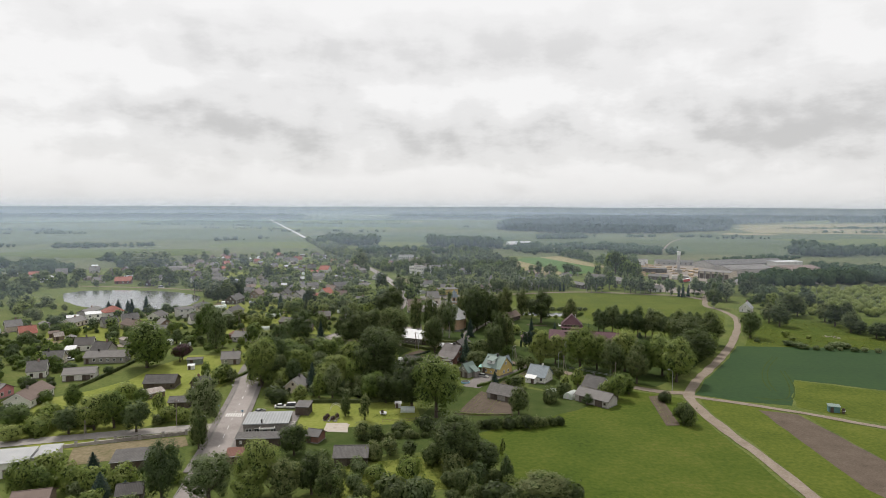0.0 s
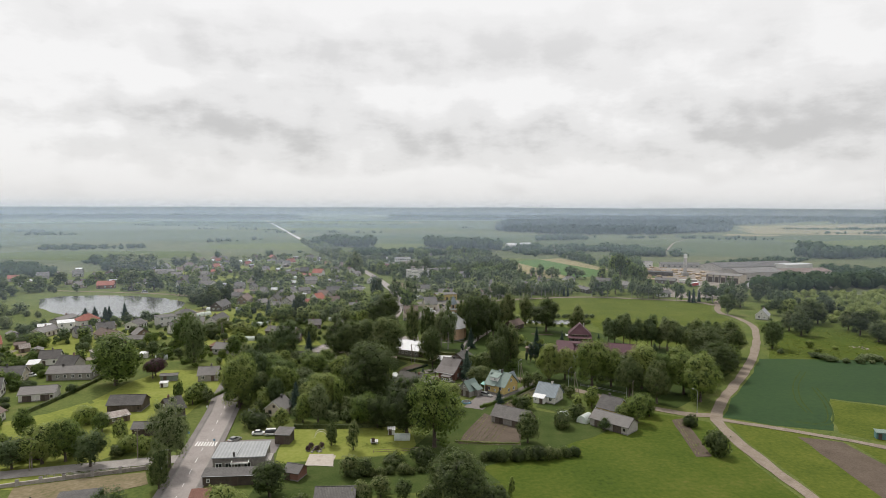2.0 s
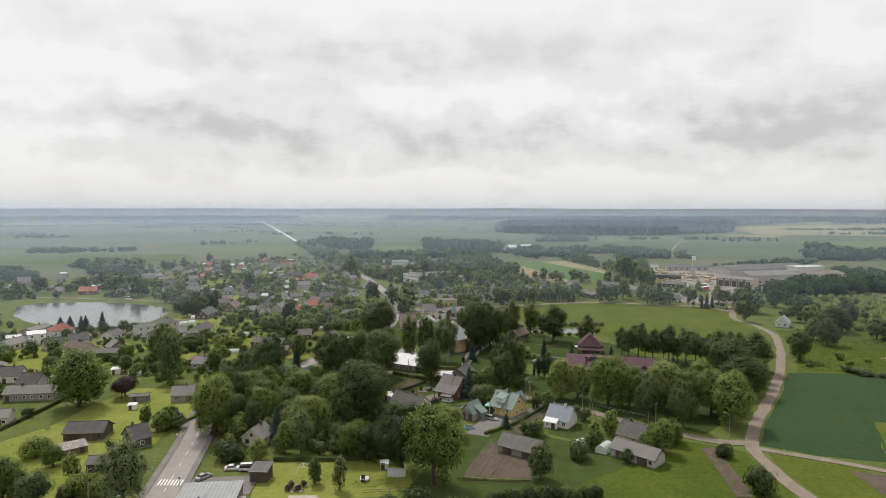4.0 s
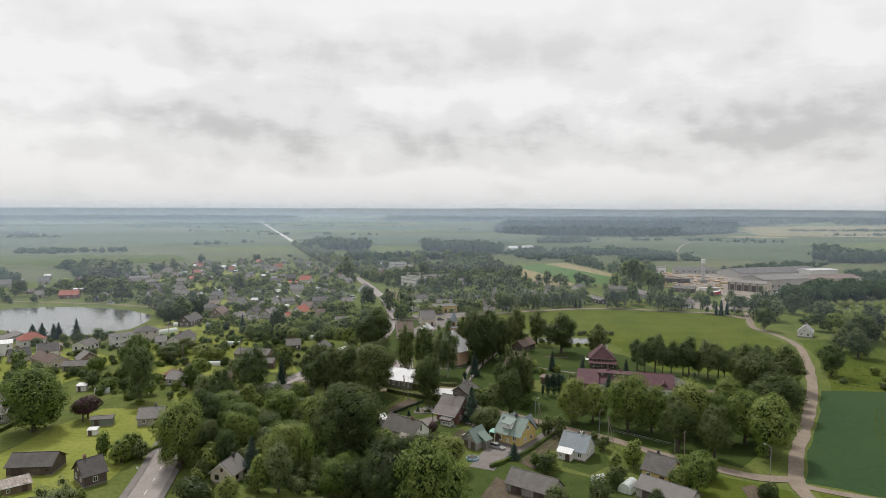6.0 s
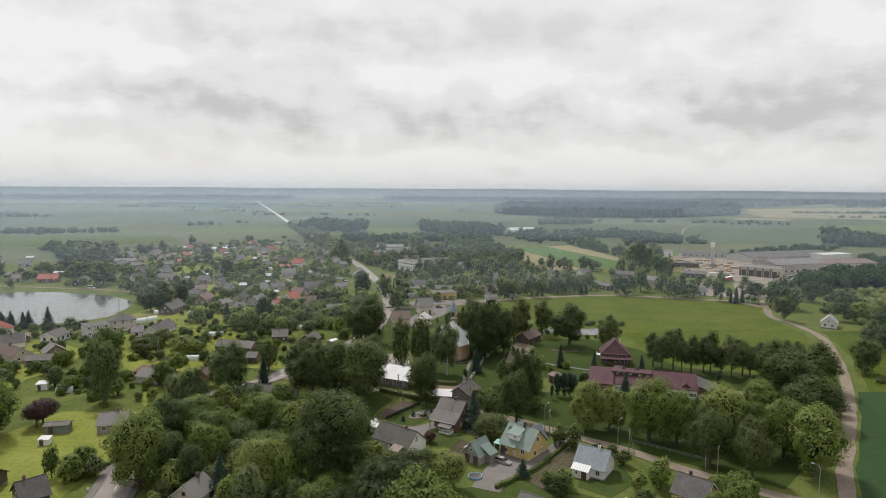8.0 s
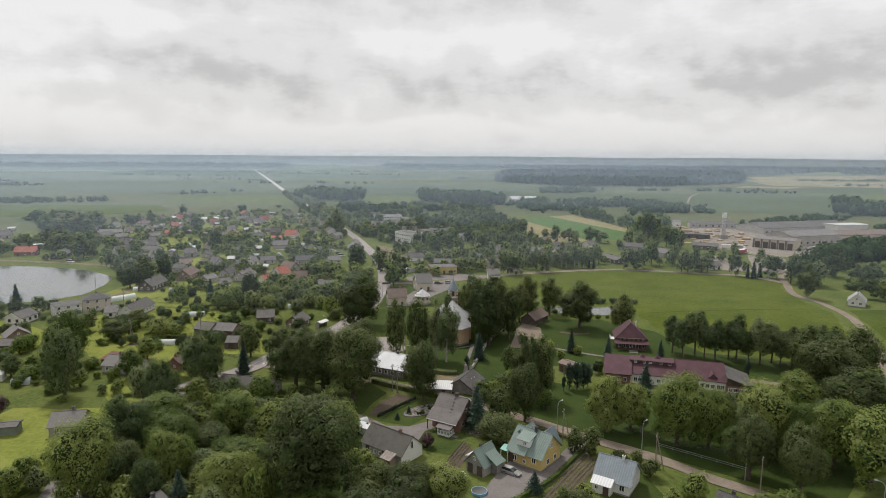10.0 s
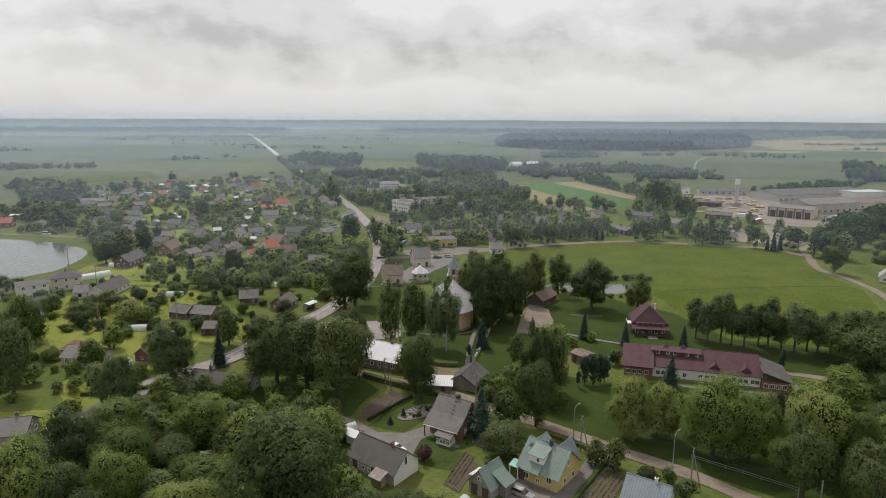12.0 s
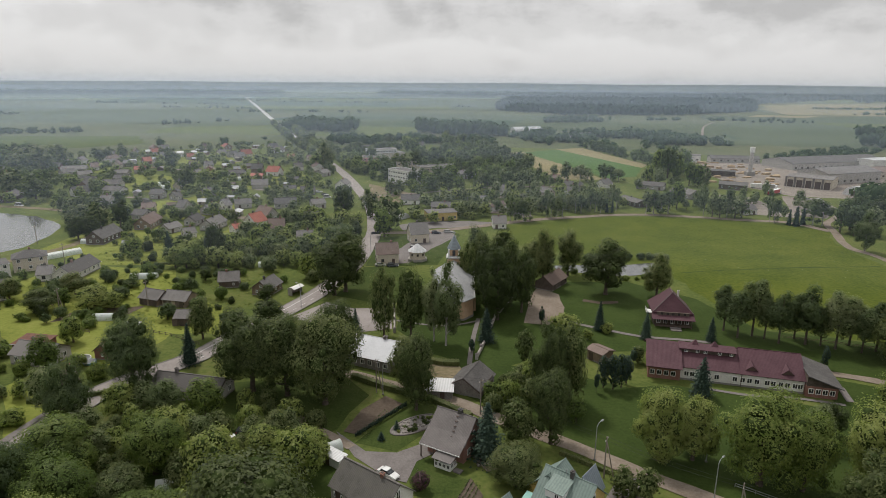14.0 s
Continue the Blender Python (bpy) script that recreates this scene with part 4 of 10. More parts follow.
def gable_roof(L, W, he, hr, over=0.45, thick=0.14, lift=0.1):
    """Two sloping plates with an overhang, and the ridge cap."""
    sh = Shape()
    l, w = L / 2 + over, W / 2
    drop = (hr - he) / w * over
    z = lift
    sh.slab((-l, -w - over, he - drop + z), (l, -w - over, he - drop + z), (l, 0, hr + z), (-l, 0, hr + z), thick)
    sh.slab((-l, 0, hr + z), (l, 0, hr + z), (l, w + over, he - drop + z), (-l, w + over, he - drop + z), thick)
    sh.tube((-l, 0, hr + z), (l, 0, hr + z), 0.11, 0.11, 6)
    return sh


def chimney(parent, x, y, z, h=1.1, mat=None, size=0.6):
    sh = Shape().box(0, 0, -0.9, size, size, 0.9 + h).box(0, 0, h, size + 0.16, size + 0.16, 0.12).box(0, 0, h + 0.12, size * 0.5, size * 0.5, 0.14, 1)
    return part("chimney", sh, (mat or BRICKWORK, SOOT), parent, m=pose(x, y, z))


WALL_WORDS = {"white": "white plastered", "beige": "beige plastered", "grey": "grey plastered", "yellow": "yellow boarded", "pink": "faded pink", "brick": "red brick", "wood": "weathered wooden", "dark_wood": "dark wooden", "green_wood": "green painted wooden", "ochre": "ochre plastered", "stone": "grey stone"}
ROOF_WORDS = {"slate": "grey corrugated roof", "dark": "dark corrugated roof", "brown": "brown sheet roof", "rust": "rusty tin roof", "patched": "patched tin roof", "moss": "mossy grey roof", "white_metal": "pale zinc roof", "pale_grey": "pale grey sheet roof", "red": "red tiled roof", "burgundy": "burgundy tiled roof", "green": "green tin roof", "blue": "blue-grey tin roof", "grey_tile": "warm grey tiled roof"}


def house(x, y, a, L, W, he, hr, wall, roof, word="village house", category="house", windows=True, stack=True, group="village houses"):
    L = min(L, 18.0)
    ob = thing(category, x, y, a, f"{WALL_WORDS[wall]} {word} with a {ROOF_WORDS[roof]}", category, group)
    stands(x, y, a, L + 1, W + 1)
    body = L - 0.7
    near = y < 480
    rnd = random.Random(int(x * 31 + y * 17))
    w = W - 0.5
    part("wall", gable_walls(body, w, he, hr - 0.12), WALLS[wall], ob)
    part("plinth", Shape().box(0, 0, 0, body + 0.12, w + 0.12, 0.38), PLINTH, ob)
    part("roof", gable_roof(body, w, he, hr, 0.4), ROOFS[roof], ob)
    if stack:
        chimney(ob, (rnd.random() - 0.5) * 0.5 * body, 0.25 * rnd.choice((-1, 0, 1)), hr - 0.1, 0.7 + 0.5 * rnd.random(), rnd.choice((BRICKWORK, BRICKWORK, SOOT, CONCRETE)))
    if windows:
        n = max(1, int(body / (2.8 if near else 3.6)))
        dark = wall in ("white", "beige") and rnd.random() < 0.25
        for side, turn in ((-1, 0), (1, 180)):
            if not near and side > 0:
                continue
            door = rnd.randrange(n) if n > 1 else -1
            for i in range(n):
                u = (i + 0.5) / n * body - body / 2
                if i == door:
                    part("door", DOOR, None, ob, m=pose(u, side * (w / 2 + 0.02), 0.1, 0, 0, turn))
                else:
                    put_window(ob, u, side * (w / 2 + 0.02), min(1.0, he - 1.65), turn, "plain" if he > 2.6 else "small", dark)
        for side, turn in ((1, 90), (-1, -90)):
            for v in ((-0.22 * w, 0.22 * w) if w > 6 else (0.0,)):
                put_window(ob, side * (body / 2 + 0.02), v, min(1.0, he - 1.65), turn, "plain" if he > 2.6 else "small", dark)
            if hr - he > 2.2:
                put_window(ob, side * (body / 2 + 0.02), 0, he + 0.35, turn, "small", dark)
    # boards along the gable edges
    if near:
        for e in (-1, 1):
            for s in (-1, 1):
                k = (hr - he) / (w / 2)
                trim = Shape().slab((e * (body / 2 + 0.42) - 0.03, s * (w / 2 + 0.4), he - 0.4 * k - 0.12), (e * (body / 2 + 0.42) + 0.03, s * (w / 2 + 0.4), he - 0.4 * k - 0.12), (e * (body / 2 + 0.42) + 0.03, 0, hr - 0.12), (e * (body / 2 + 0.42) - 0.03, 0, hr - 0.12), 0.16)
                part("bargeboard", trim, TRIM if wall in ("white", "yellow", "beige") else DARK_TRIM, ob)
    return ob


def barn(x, y, a, L, W, he, hr, wall, roof):
    ob = house(x, y, a, L, W, he, hr, wall, roof, "barn", "barn", windows=False, stack=False, group="barns and sheds")
    for u in (-0.25, 0.22):
        for leaf in (-0.71, 0.71):
            part("gate", GATE_LEAF, None, ob, m=pose(u * L + leaf, -(W - 0.5) / 2 - 0.06, 0.02))
    put_window(ob, 0.42 * min(L, 18) - 0.4, -(W - 0.5) / 2 - 0.02, 1.0, 0, "small", True)
    return ob


def shed(x, y, a, L, W, he, hr, wall, roof):
    ob = house(x, y, a, L, W, he, hr, wall, roof, "garden shed", "shed", windows=False, stack=False, group="barns and sheds")
    part("door", DOOR, None, ob, m=pose(-0.2 * L, -(W - 0.5) / 2 - 0.06, 0.02))
    return ob


def lean_to(x, y, a, L, W, he, hr, wall, roof):
    """One slope that falls towards local -y."""
    tall = he > 4
    word, category = ("flat-roofed house", "house") if tall else ("outbuilding", "outbuilding")
    ob = thing(category, x, y, a, f"{WALL_WORDS[wall]} {word} with a {ROOF_WORDS[roof]}", category, "barns and sheds")
    stands(x, y, a, L + 1, W + 1)
    l, w = L / 2 - 0.3, W / 2 - 0.3
    v = [(-l, -w, 0), (l, -w, 0), (l, w, 0), (-l, w, 0), (-l, -w, he - 0.1), (l, -w, he - 0.1), (l, w, hr - 0.1), (-l, w, hr - 0.1)]
    part("wall", Shape().add(v, [(3, 2, 1, 0), (4, 5, 6, 7), (0, 1, 5, 4), (1, 2, 6, 5), (2, 3, 7, 6), (3, 0, 4, 7)]), WALLS[wall], ob)
    part("roof", Shape().slab((-L / 2, -W / 2, he + 0.06), (L / 2, -W / 2, he + 0.06), (L / 2, W / 2, hr + 0.06), (-L / 2, W / 2, hr + 0.06), 0.16), ROOFS[roof], ob)
    part("gutter", Shape().tube((-L / 2, -W / 2 - 0.06, he - 0.02), (L / 2, -W / 2 - 0.06, he - 0.02), 0.07, 0.07, 6), STEEL, ob)
    n = max(1, int(L / 3.2))
    for level in range(2 if he > 5 else 1):
        for i in range(n):
            u = (i + 0.5) / n * L - L / 2
            if i == n // 2 and level == 0:
                part("door", DOOR, None, ob, m=pose(u, -w - 0.03, 0.02))
            elif wall in ("white", "beige", "yellow", "grey") or i == 0:
                put_window(ob, u, -w - 0.02, 1.0 + 2.7 * level if he > 2.5 else 0.7, 0, "plain" if he > 2.8 else "small")
    return ob


def hip_house(x, y, a, L, W, he, hr, wall, roof):
    L = max(L + W * 0.8, W)
    ob = thing("house", x, y, a, f"{WALL_WORDS[wall]} house with a hipped {ROOF_WORDS[roof]}", "house", "village houses")
    stands(x, y, a, L + 1, W + 1)
    part("wall", Shape().box(0, 0, 0, L - 0.9, W - 0.9, he), WALLS[wall], ob)
    l, w, r = L / 2, W / 2, max(0.2, (L - W) / 2)
    sh = Shape().add([(-l, -w, he - 0.1), (l, -w, he - 0.1), (l, w, he - 0.1), (-l, w, he - 0.1), (-r, 0, hr), (r, 0, hr), (-l, -w, he - 0.25), (l, -w, he - 0.25), (l, w, he - 0.25), (-l, w, he - 0.25)],
                     [(0, 1, 5, 4), (1, 2, 5), (2, 3, 4, 5), (3, 0, 4), (6, 7, 1, 0), (7, 8, 2, 1), (8, 9, 3, 2), (9, 6, 0, 3), (9, 8, 7, 6)])
    part("roof", sh, ROOFS[roof], ob)
    chimney(ob, 0.2, 0.3, hr - 0.5, 1.0)
    for level in range(2 if he > 5 else 1):
        for i in range(3):
            u = (i - 1) * (L - 1) / 3
            put_window(ob, u, -(W - 0.9) / 2 - 0.02, 1.0 + 2.7 * level, 0)
            put_window(ob, (L - 0.9) / 2 + 0.02, (i - 1) * (W - 1) / 3, 1.0 + 2.7 * level, 90)
    return ob


# by the main road and the crossing
shed(-38.0, 178.8, -17, 4.6, 5, 2.3, 3.5, "brick", "dark")
barn(-25.0, 163.9, 3, 9.4, 7, 2.6, 4.5, "dark_wood", "slate")
lean_to(-53.6, 175.3, 5, 13.0, 4, 2.6, 3.2, "dark_wood", "dark")
lean_to(-56.4, 163.3, 11, 4.6, 5, 2.4, 3.0, "wood", "rust")
house(-55.3, 227.1, 75, 7.3, 7, 2.8, 5.5, "beige", "slate")
lean_to(-47.1, 202.8, -4, 5.0, 5, 3.0, 3.6, "dark_wood", "dark")
barn(-107.9, 231.7, 6, 11.8, 8, 2.6, 4.8, "dark_wood", "dark")
lean_to(-105.3, 219.6, 42, 6.8, 5, 2.0, 2.6, "wood", "patched")
house(-90.2, 225.5, 47, 6.0, 8, 3, 6, "dark_wood", "dark")
barn(-90.8, 208.9, 7, 7.5, 5.5, 2.4, 3.6, "dark_wood", "dark")
shed(-109.4, 266.3, 14, 6.7, 4, 2.4, 2.8, "green_wood", "slate")
house(-94.5, 268.7, 12, 8.1, 8, 2.7, 5, "grey", "slate")
# the quarter beside the side street
house(-169.6, 263.5, 15, 8.7, 8, 3.2, 6, "beige", "dark")
lean_to(-171.7, 278.8, 21, 4.5, 6, 3.4, 4.2, "beige", "white_metal")
house(-164.0, 244.5, 24, 7.1, 8, 3.3, 6.5, "white", "dark")
barn(-145.4, 242.4, 18, 11.9, 8, 2.8, 4.5, "white", "slate")
house(-149.4, 269.2, 8, 17.5, 8, 3, 5, "grey", "slate")
house(-172.2, 291.1, 19, 8.3, 8, 3.2, 6, "white", "slate")
house(-145.6, 212.3, -84, 16.3, 9, 3, 5.5, "white", "brown")
house(-159.9, 217.6, -13, 5.8, 7, 3.2, 5, "pink", "slate")
lean_to(-113.4, 155.2, 15, 12.9, 9, 4.0, 4.6, "white", "pale_grey")
lean_to(-105.6, 160.3, 14, 5.5, 8, 3.5, 4.0, "white", "pale_grey")
lean_to(-83.1, 160.2, 16, 9.0, 8, 2.7, 3.2, "dark_wood", "dark")
barn(-73.4, 141.0, 18, 6.0, 6, 2.5, 4, "dark_wood", "dark")
barn(-93.1, 135.8, 17, 8.1, 8, 2.8, 4.5, "wood", "brown")
# the quarter before the pond
barn(-156.5, 332.6, 8, 10.6, 7, 2.6, 4, "grey", "slate")
house(-172.8, 339.7, -32, 17.6, 8, 3, 5.5, "beige", "brown")
house(-212.1, 348.6, 83, 12.9, 8, 3, 5, "beige", "slate")
lean_to(-207.4, 359.3, 35, 8.4, 9, 5.6, 6, "white", "white_metal")
hip_house(-207.3, 379.5, 48, 4.8, 9, 3.5, 6.5, "white", "red")
house(-225.0, 386.0, 90, 17.5, 7, 2.6, 4, "grey", "slate")
house(-174.4, 369.6, 85, 9.7, 8, 2.9, 5, "white", "slate")
lean_to(-162.4, 380.6, 43, 10.6, 9, 5.3, 5.5, "white", "slate")
hip_house(-155.8, 392.1, 33, 4.5, 9, 5.4, 7.5, "beige", "slate")
house(-134.1, 384.6, 88, 17.7, 8, 2.8, 5.5, "white", "slate")
house(-150.4, 435.2, 87, 16.4, 8, 3, 6, "dark_wood", "dark")
house(-283.3, 538.0, 17, 13.5, 9, 3, 6, "brick", "red")
house(-306.6, 539.6, 58, 8.8, 8, 3, 5.5, "beige", "slate")
house(-254.6, 529.0, -76, 32.3, 8, 2.7, 5, "dark_wood", "dark")
barn(-282.3, 644.3, 17, 19.8, 9, 3, 5, "grey", "slate")
house(-222.6, 545.0, 50, 10.0, 8, 3, 6, "white", "slate")
house(-285.0, 705.0, -87, 19.6, 8, 3, 6, "beige", "brown")
lean_to(-357.5, 546.6, -87, 7.4, 6, 3, 4, "white", "white_metal")
# gardens between the pond and the main road
house(-277.6, 627.0, 60, 10.9, 8, 2.8, 5, "grey", "dark")
house(-273.1, 655.5, 39, 5.9, 8, 3, 6, "white", "brown")
house(-259.7, 617.2, 41, 9.5, 8, 3, 5, "grey", "slate")
house(-217.9, 575.2, 2, 12.4, 9, 3, 5.5, "grey", "slate")
house(-204.4, 551.3, -16, 13.7, 8, 3, 5, "white", "slate")
house(-172.2, 538.9, 2, 8.0, 8, 3, 5.5, "grey", "dark")
house(-141.0, 500.0, -16, 5.4, 8, 3, 6.5, "grey", "slate")
house(-124.5, 494.4, 69, 8.7, 8, 3, 5.5, "grey", "slate")
house(-120.6, 505.9, 51, 4.5, 8, 3, 6, "white", "slate")
house(-154.9, 480.7, -10, 7.4, 8, 3, 5, "grey", "slate")
house(-143.7, 463.1, -87, 16.0, 8, 3, 6, "wood", "brown")
house(-142.2, 379.5, 18, 5.0, 8, 2.8, 5, "white", "slate")
house(-128.2, 452.4, 64, 8.2, 7, 2.6, 4.5, "grey", "slate")
house(-116.0, 442.7, 40, 5.5, 7, 2.6, 4.5, "white", "slate")
house(-123.4, 468.3, 79, 8.3, 7, 2.8, 5, "grey", "dark")
house(-111.2, 461.0, 81, 13.3, 8, 2.8, 5.5, "grey", "slate")
barn(-92.4, 355.6, -20, 8.0, 7, 2.5, 4.5, "wood", "slate")
barn(-84.2, 354.4, -13, 9.0, 7, 2.5, 4.5, "wood", "slate")
barn(-76.4, 338.9, 1, 4.5, 7, 2.6, 4, "wood", "slate")
house(-74.7, 373.8, 12, 7.2, 7, 2.6, 5, "dark_wood", "slate")
house(-59.7, 367.0, 75, 9.2, 7, 2.6, 5, "wood", "dark")
house(-86.7, 314.4, 81, 4.5, 5, 2.6, 4.5, "brick", "brown")
house(-102.6, 312.4, -12, 11.8, 8, 2.8, 5, "grey", "slate")
house(-87.0, 296.7, 40, 4.5, 7, 2.8, 5, "wood", "brown")
house(-57.4, 295.4, -13, 17.4, 8, 2.7, 4.6, "grey", "slate")
lean_to(-108.1, 318.6, -9, 9.1, 6, 2.5, 3.2, "brick", "rust")
# the far quarter
house(-271.1, 761.3, 34, 9.9, 8, 3.2, 6, "white", "red")
house(-249.8, 694.3, 40, 6.7, 8, 3, 6, "brick", "red")
house(-189.3, 670.3, 36, 6.7, 8, 3, 6, "white", "slate")
house(-126.8, 634.4, -15, 10.4, 9, 3.5, 7, "white", "red")
house(-134.0, 614.4, 2, 8.9, 8, 3, 4.5, "brick", "red")
house(-135.1, 723.6, 3, 6.0, 8, 3.2, 6, "beige", "red")
house(-115.7, 663.0, 33, 7.0, 8, 3.2, 6, "white", "slate")
house(-85.6, 556.6, 16, 9.1, 8, 3, 5, "grey", "slate")
house(-91.9, 464.3, 58, 8.1, 9, 3.4, 7, "white", "red")
house(-96.8, 451.4, 44, 5.3, 7, 2.8, 4.5, "white", "red")
house(-90.7, 480.0, -40, 11.3, 8, 3.4, 7, "grey", "brown")
house(-78.7, 453.9, 11, 7.8, 8, 3, 6.5, "grey", "brown")
house(-89.2, 513.1, 18, 12.4, 8, 3, 5.5, "grey", "dark")
house(-61.6, 436.3, 10, 7.4, 8, 3, 5, "grey", "slate")
house(-67.1, 580.3, 78, 10.3, 8, 3, 6, "white", "slate")
house(-19.3, 526.4, 2, 10.9, 9, 3, 5.5, "white", "slate")
house(-22.5, 404.5, 12, 9.0, 8.5, 4.4, 7.8, "beige", "brown")
house(-11.5, 437.5, 17, 8.5, 9, 4.5, 8.6, "beige", "slate")
house(3.5, 543.8, 2, 12.5, 9, 3, 5, "grey", "slate")
house(19.6, 525.7, 12, 10.9, 8, 3, 5, "grey", "slate")
house(-1.6, 506.5, 2, 11.0, 8, 3, 5, "grey", "dark")
house(27.2, 466.2, 2, 7.0, 8, 3, 6, "white", "slate")
house(108.9, 588.3, 46, 11.1, 8, 3.2, 6, "white", "slate")
house(80.0, 614.0, 2, 7.4, 8, 3, 5, "brick", "brown")
house(110.8, 527.2, -69, 27.5, 8, 3, 4.5, "dark_wood", "slate")
house(139.6, 584.7, -30, 18.7, 9, 3, 5, "grey", "slate")
house(151.7, 554.8, -67, 27.7, 10, 3.2, 5.5, "grey", "slate")
house(196.1, 586.9, -28, 19.8, 10, 3.4, 5, "dark_wood", "dark")
house(166.1, 503.2, 22, 9.2, 7, 3, 5, "white", "slate")
house(-152.8, 627.7, 2, 12.4, 8, 3, 5, "grey", "slate")
house(-158.9, 532.3, 59, 4.6, 7, 3, 5, "grey", "slate")
house(-180.7, 629.6, 47, 8.8, 8, 3, 5, "beige", "slate")
house(-112.6, 511.6, 24, 9.2, 8, 3, 5, "grey", "slate")
house(-145.2, 549.1, 40, 7.0, 8, 3, 5, "grey", "dark")
house(-70.9, 512.9, 27, 8.1, 8, 3, 5, "grey", "slate")
house(-90.1, 633.5, 51, 8.2, 8, 3, 5, "grey", "slate")
house(-207.7, 754.8, 41, 8.1, 8, 3, 6, "beige", "slate")
house(-184.0, 732.2, 33, 9.1, 8, 3, 6, "grey", "slate")
house(-201.3, 669.7, 37, 6.6, 8, 3, 6, "grey", "brown")
house(-257.8, 680.7, 3, 9.1, 8, 3, 5, "grey", "slate")
house(-302.8, 744.2, 44, 7.3, 8, 3, 5, "grey", "slate")
house(-164.2, 786.1, 54, 14.1, 8, 3, 6, "white", "slate")
house(-81.4, 802.3, 44, 17.7, 8, 3, 6, "grey", "slate")
house(-29.1, 848.3, 4, 15.3, 9, 3, 6, "white", "slate")
house(14.8, 627.8, 45, 18.2, 9, 4, 6, "white", "slate")
house(-235.7, 624.2, 2, 10.2, 8, 3, 5, "grey", "slate")
house(-192.9, 519.8, 2, 6.4, 8, 3, 5, "grey", "slate")
lean_to(-241.6, 754.0, 31, 21.0, 12, 3.7, 4, "white", "white_metal")
lean_to(-47.4, 741.6, 30, 21.3, 12, 6.2, 6.5, "beige", "slate")
lean_to(-1.5, 484.5, 16, 16.0, 9, 4.3, 4.6, "yellow", "dark")
# the group by the lane
barn(21.7, 220.1, -35, 12.9, 7, 2.4, 5, "grey", "slate")
barn(52.9, 216.4, -44, 13.6, 7, 2.6, 4.6, "grey", "slate")
house(55.6, 228.6, -44, 7.8, 8, 3, 6.2, "yellow", "dark")
barn(37.9, 375.6, 55, 12.6, 7, 2.6, 5, "dark_wood", "brown")
shed(40.6, 315.0, -52, 5.5, 5, 2.8, 3.4, "wood", "brown")
barn(6.6, 299.6, 66, 10.4, 8.4, 1.9, 4.4, "stone", "dark")

# smaller houses and sheds that fill the quarters
def quarter(ring, count, seed, sheds=0.55):
    rnd = random.Random(seed)
    xs, ys = [p[0] for p in ring], [p[1] for p in ring]
    lie = rnd.uniform(0, 40)
    for _ in range(count * 12):
        if count <= 0:
            break
        x, y = rnd.uniform(min(xs), max(xs)), rnd.uniform(min(ys), max(ys))
        if not inside(x, y, ring) or not free(x, y, 5.5) or not clear_of_roads(x, y, 6.5):
            continue
        count -= 1
        yx, yy, yw = x + rnd.uniform(-3, 3), y - rnd.uniform(5, 8), rnd.uniform(3, 6)
        if rnd.random() < 0.55:
            patch("yard", [(yx - yw, yy - 2.5), (yx + yw, yy - 3.5), (yx + yw * 0.8, yy + 3), (yx - yw * 0.9, yy + 2.5)], 0.09, rnd.choice((PALE_YARD, SAND, GRAVEL)), "trodden yard before a village house", "yard", 0.8)
        a = lie + rnd.choice((0, 0, 90)) + rnd.uniform(-9, 9)
        if rnd.random() < sheds:
            shed(x, y, a, rnd.uniform(4, 8), rnd.uniform(3.5, 5), rnd.uniform(2.2, 2.6), rnd.uniform(3, 4), rnd.choice(("wood", "dark_wood", "grey", "wood")), rnd.choice(("slate", "dark", "white_metal", "patched", "brown", "white_metal", "pale_grey")))
        else:
            house(x, y, a, rnd.uniform(7, 11), rnd.uniform(7, 8.5), rnd.uniform(2.7, 3.3), rnd.uniform(5, 6.8), rnd.choice(("grey", "white", "wood", "beige", "grey", "brick")), rnd.choice(("slate", "slate", "dark", "brown", "slate", "red", "slate")), windows=rnd.random() < 0.5)


quarter([(-130, 400), (-62, 480), (-100, 640), (-330, 700), (-330, 560), (-190, 512), (-150, 470)], 40, 51)
quarter([(-245, 300), (-140, 300), (-150, 400), (-180, 385), (-250, 375)], 16, 52)
quarter([(-420, 560), (-330, 560), (-320, 690), (-400, 720)], 12, 53)
quarter([(-90, 640), (-320, 690), (-320, 790), (-180, 850), (-120, 790)], 34, 54)
quarter([(-240, 170), (-150, 195), (-150, 300), (-250, 300)], 12, 55)
quarter([(-20, 495), (60, 500), (100, 590), (40, 570)], 9, 56)

house(195.5, 410, 55, 9.0, 7.5, 3.0, 6.4, "white", "pale_grey")

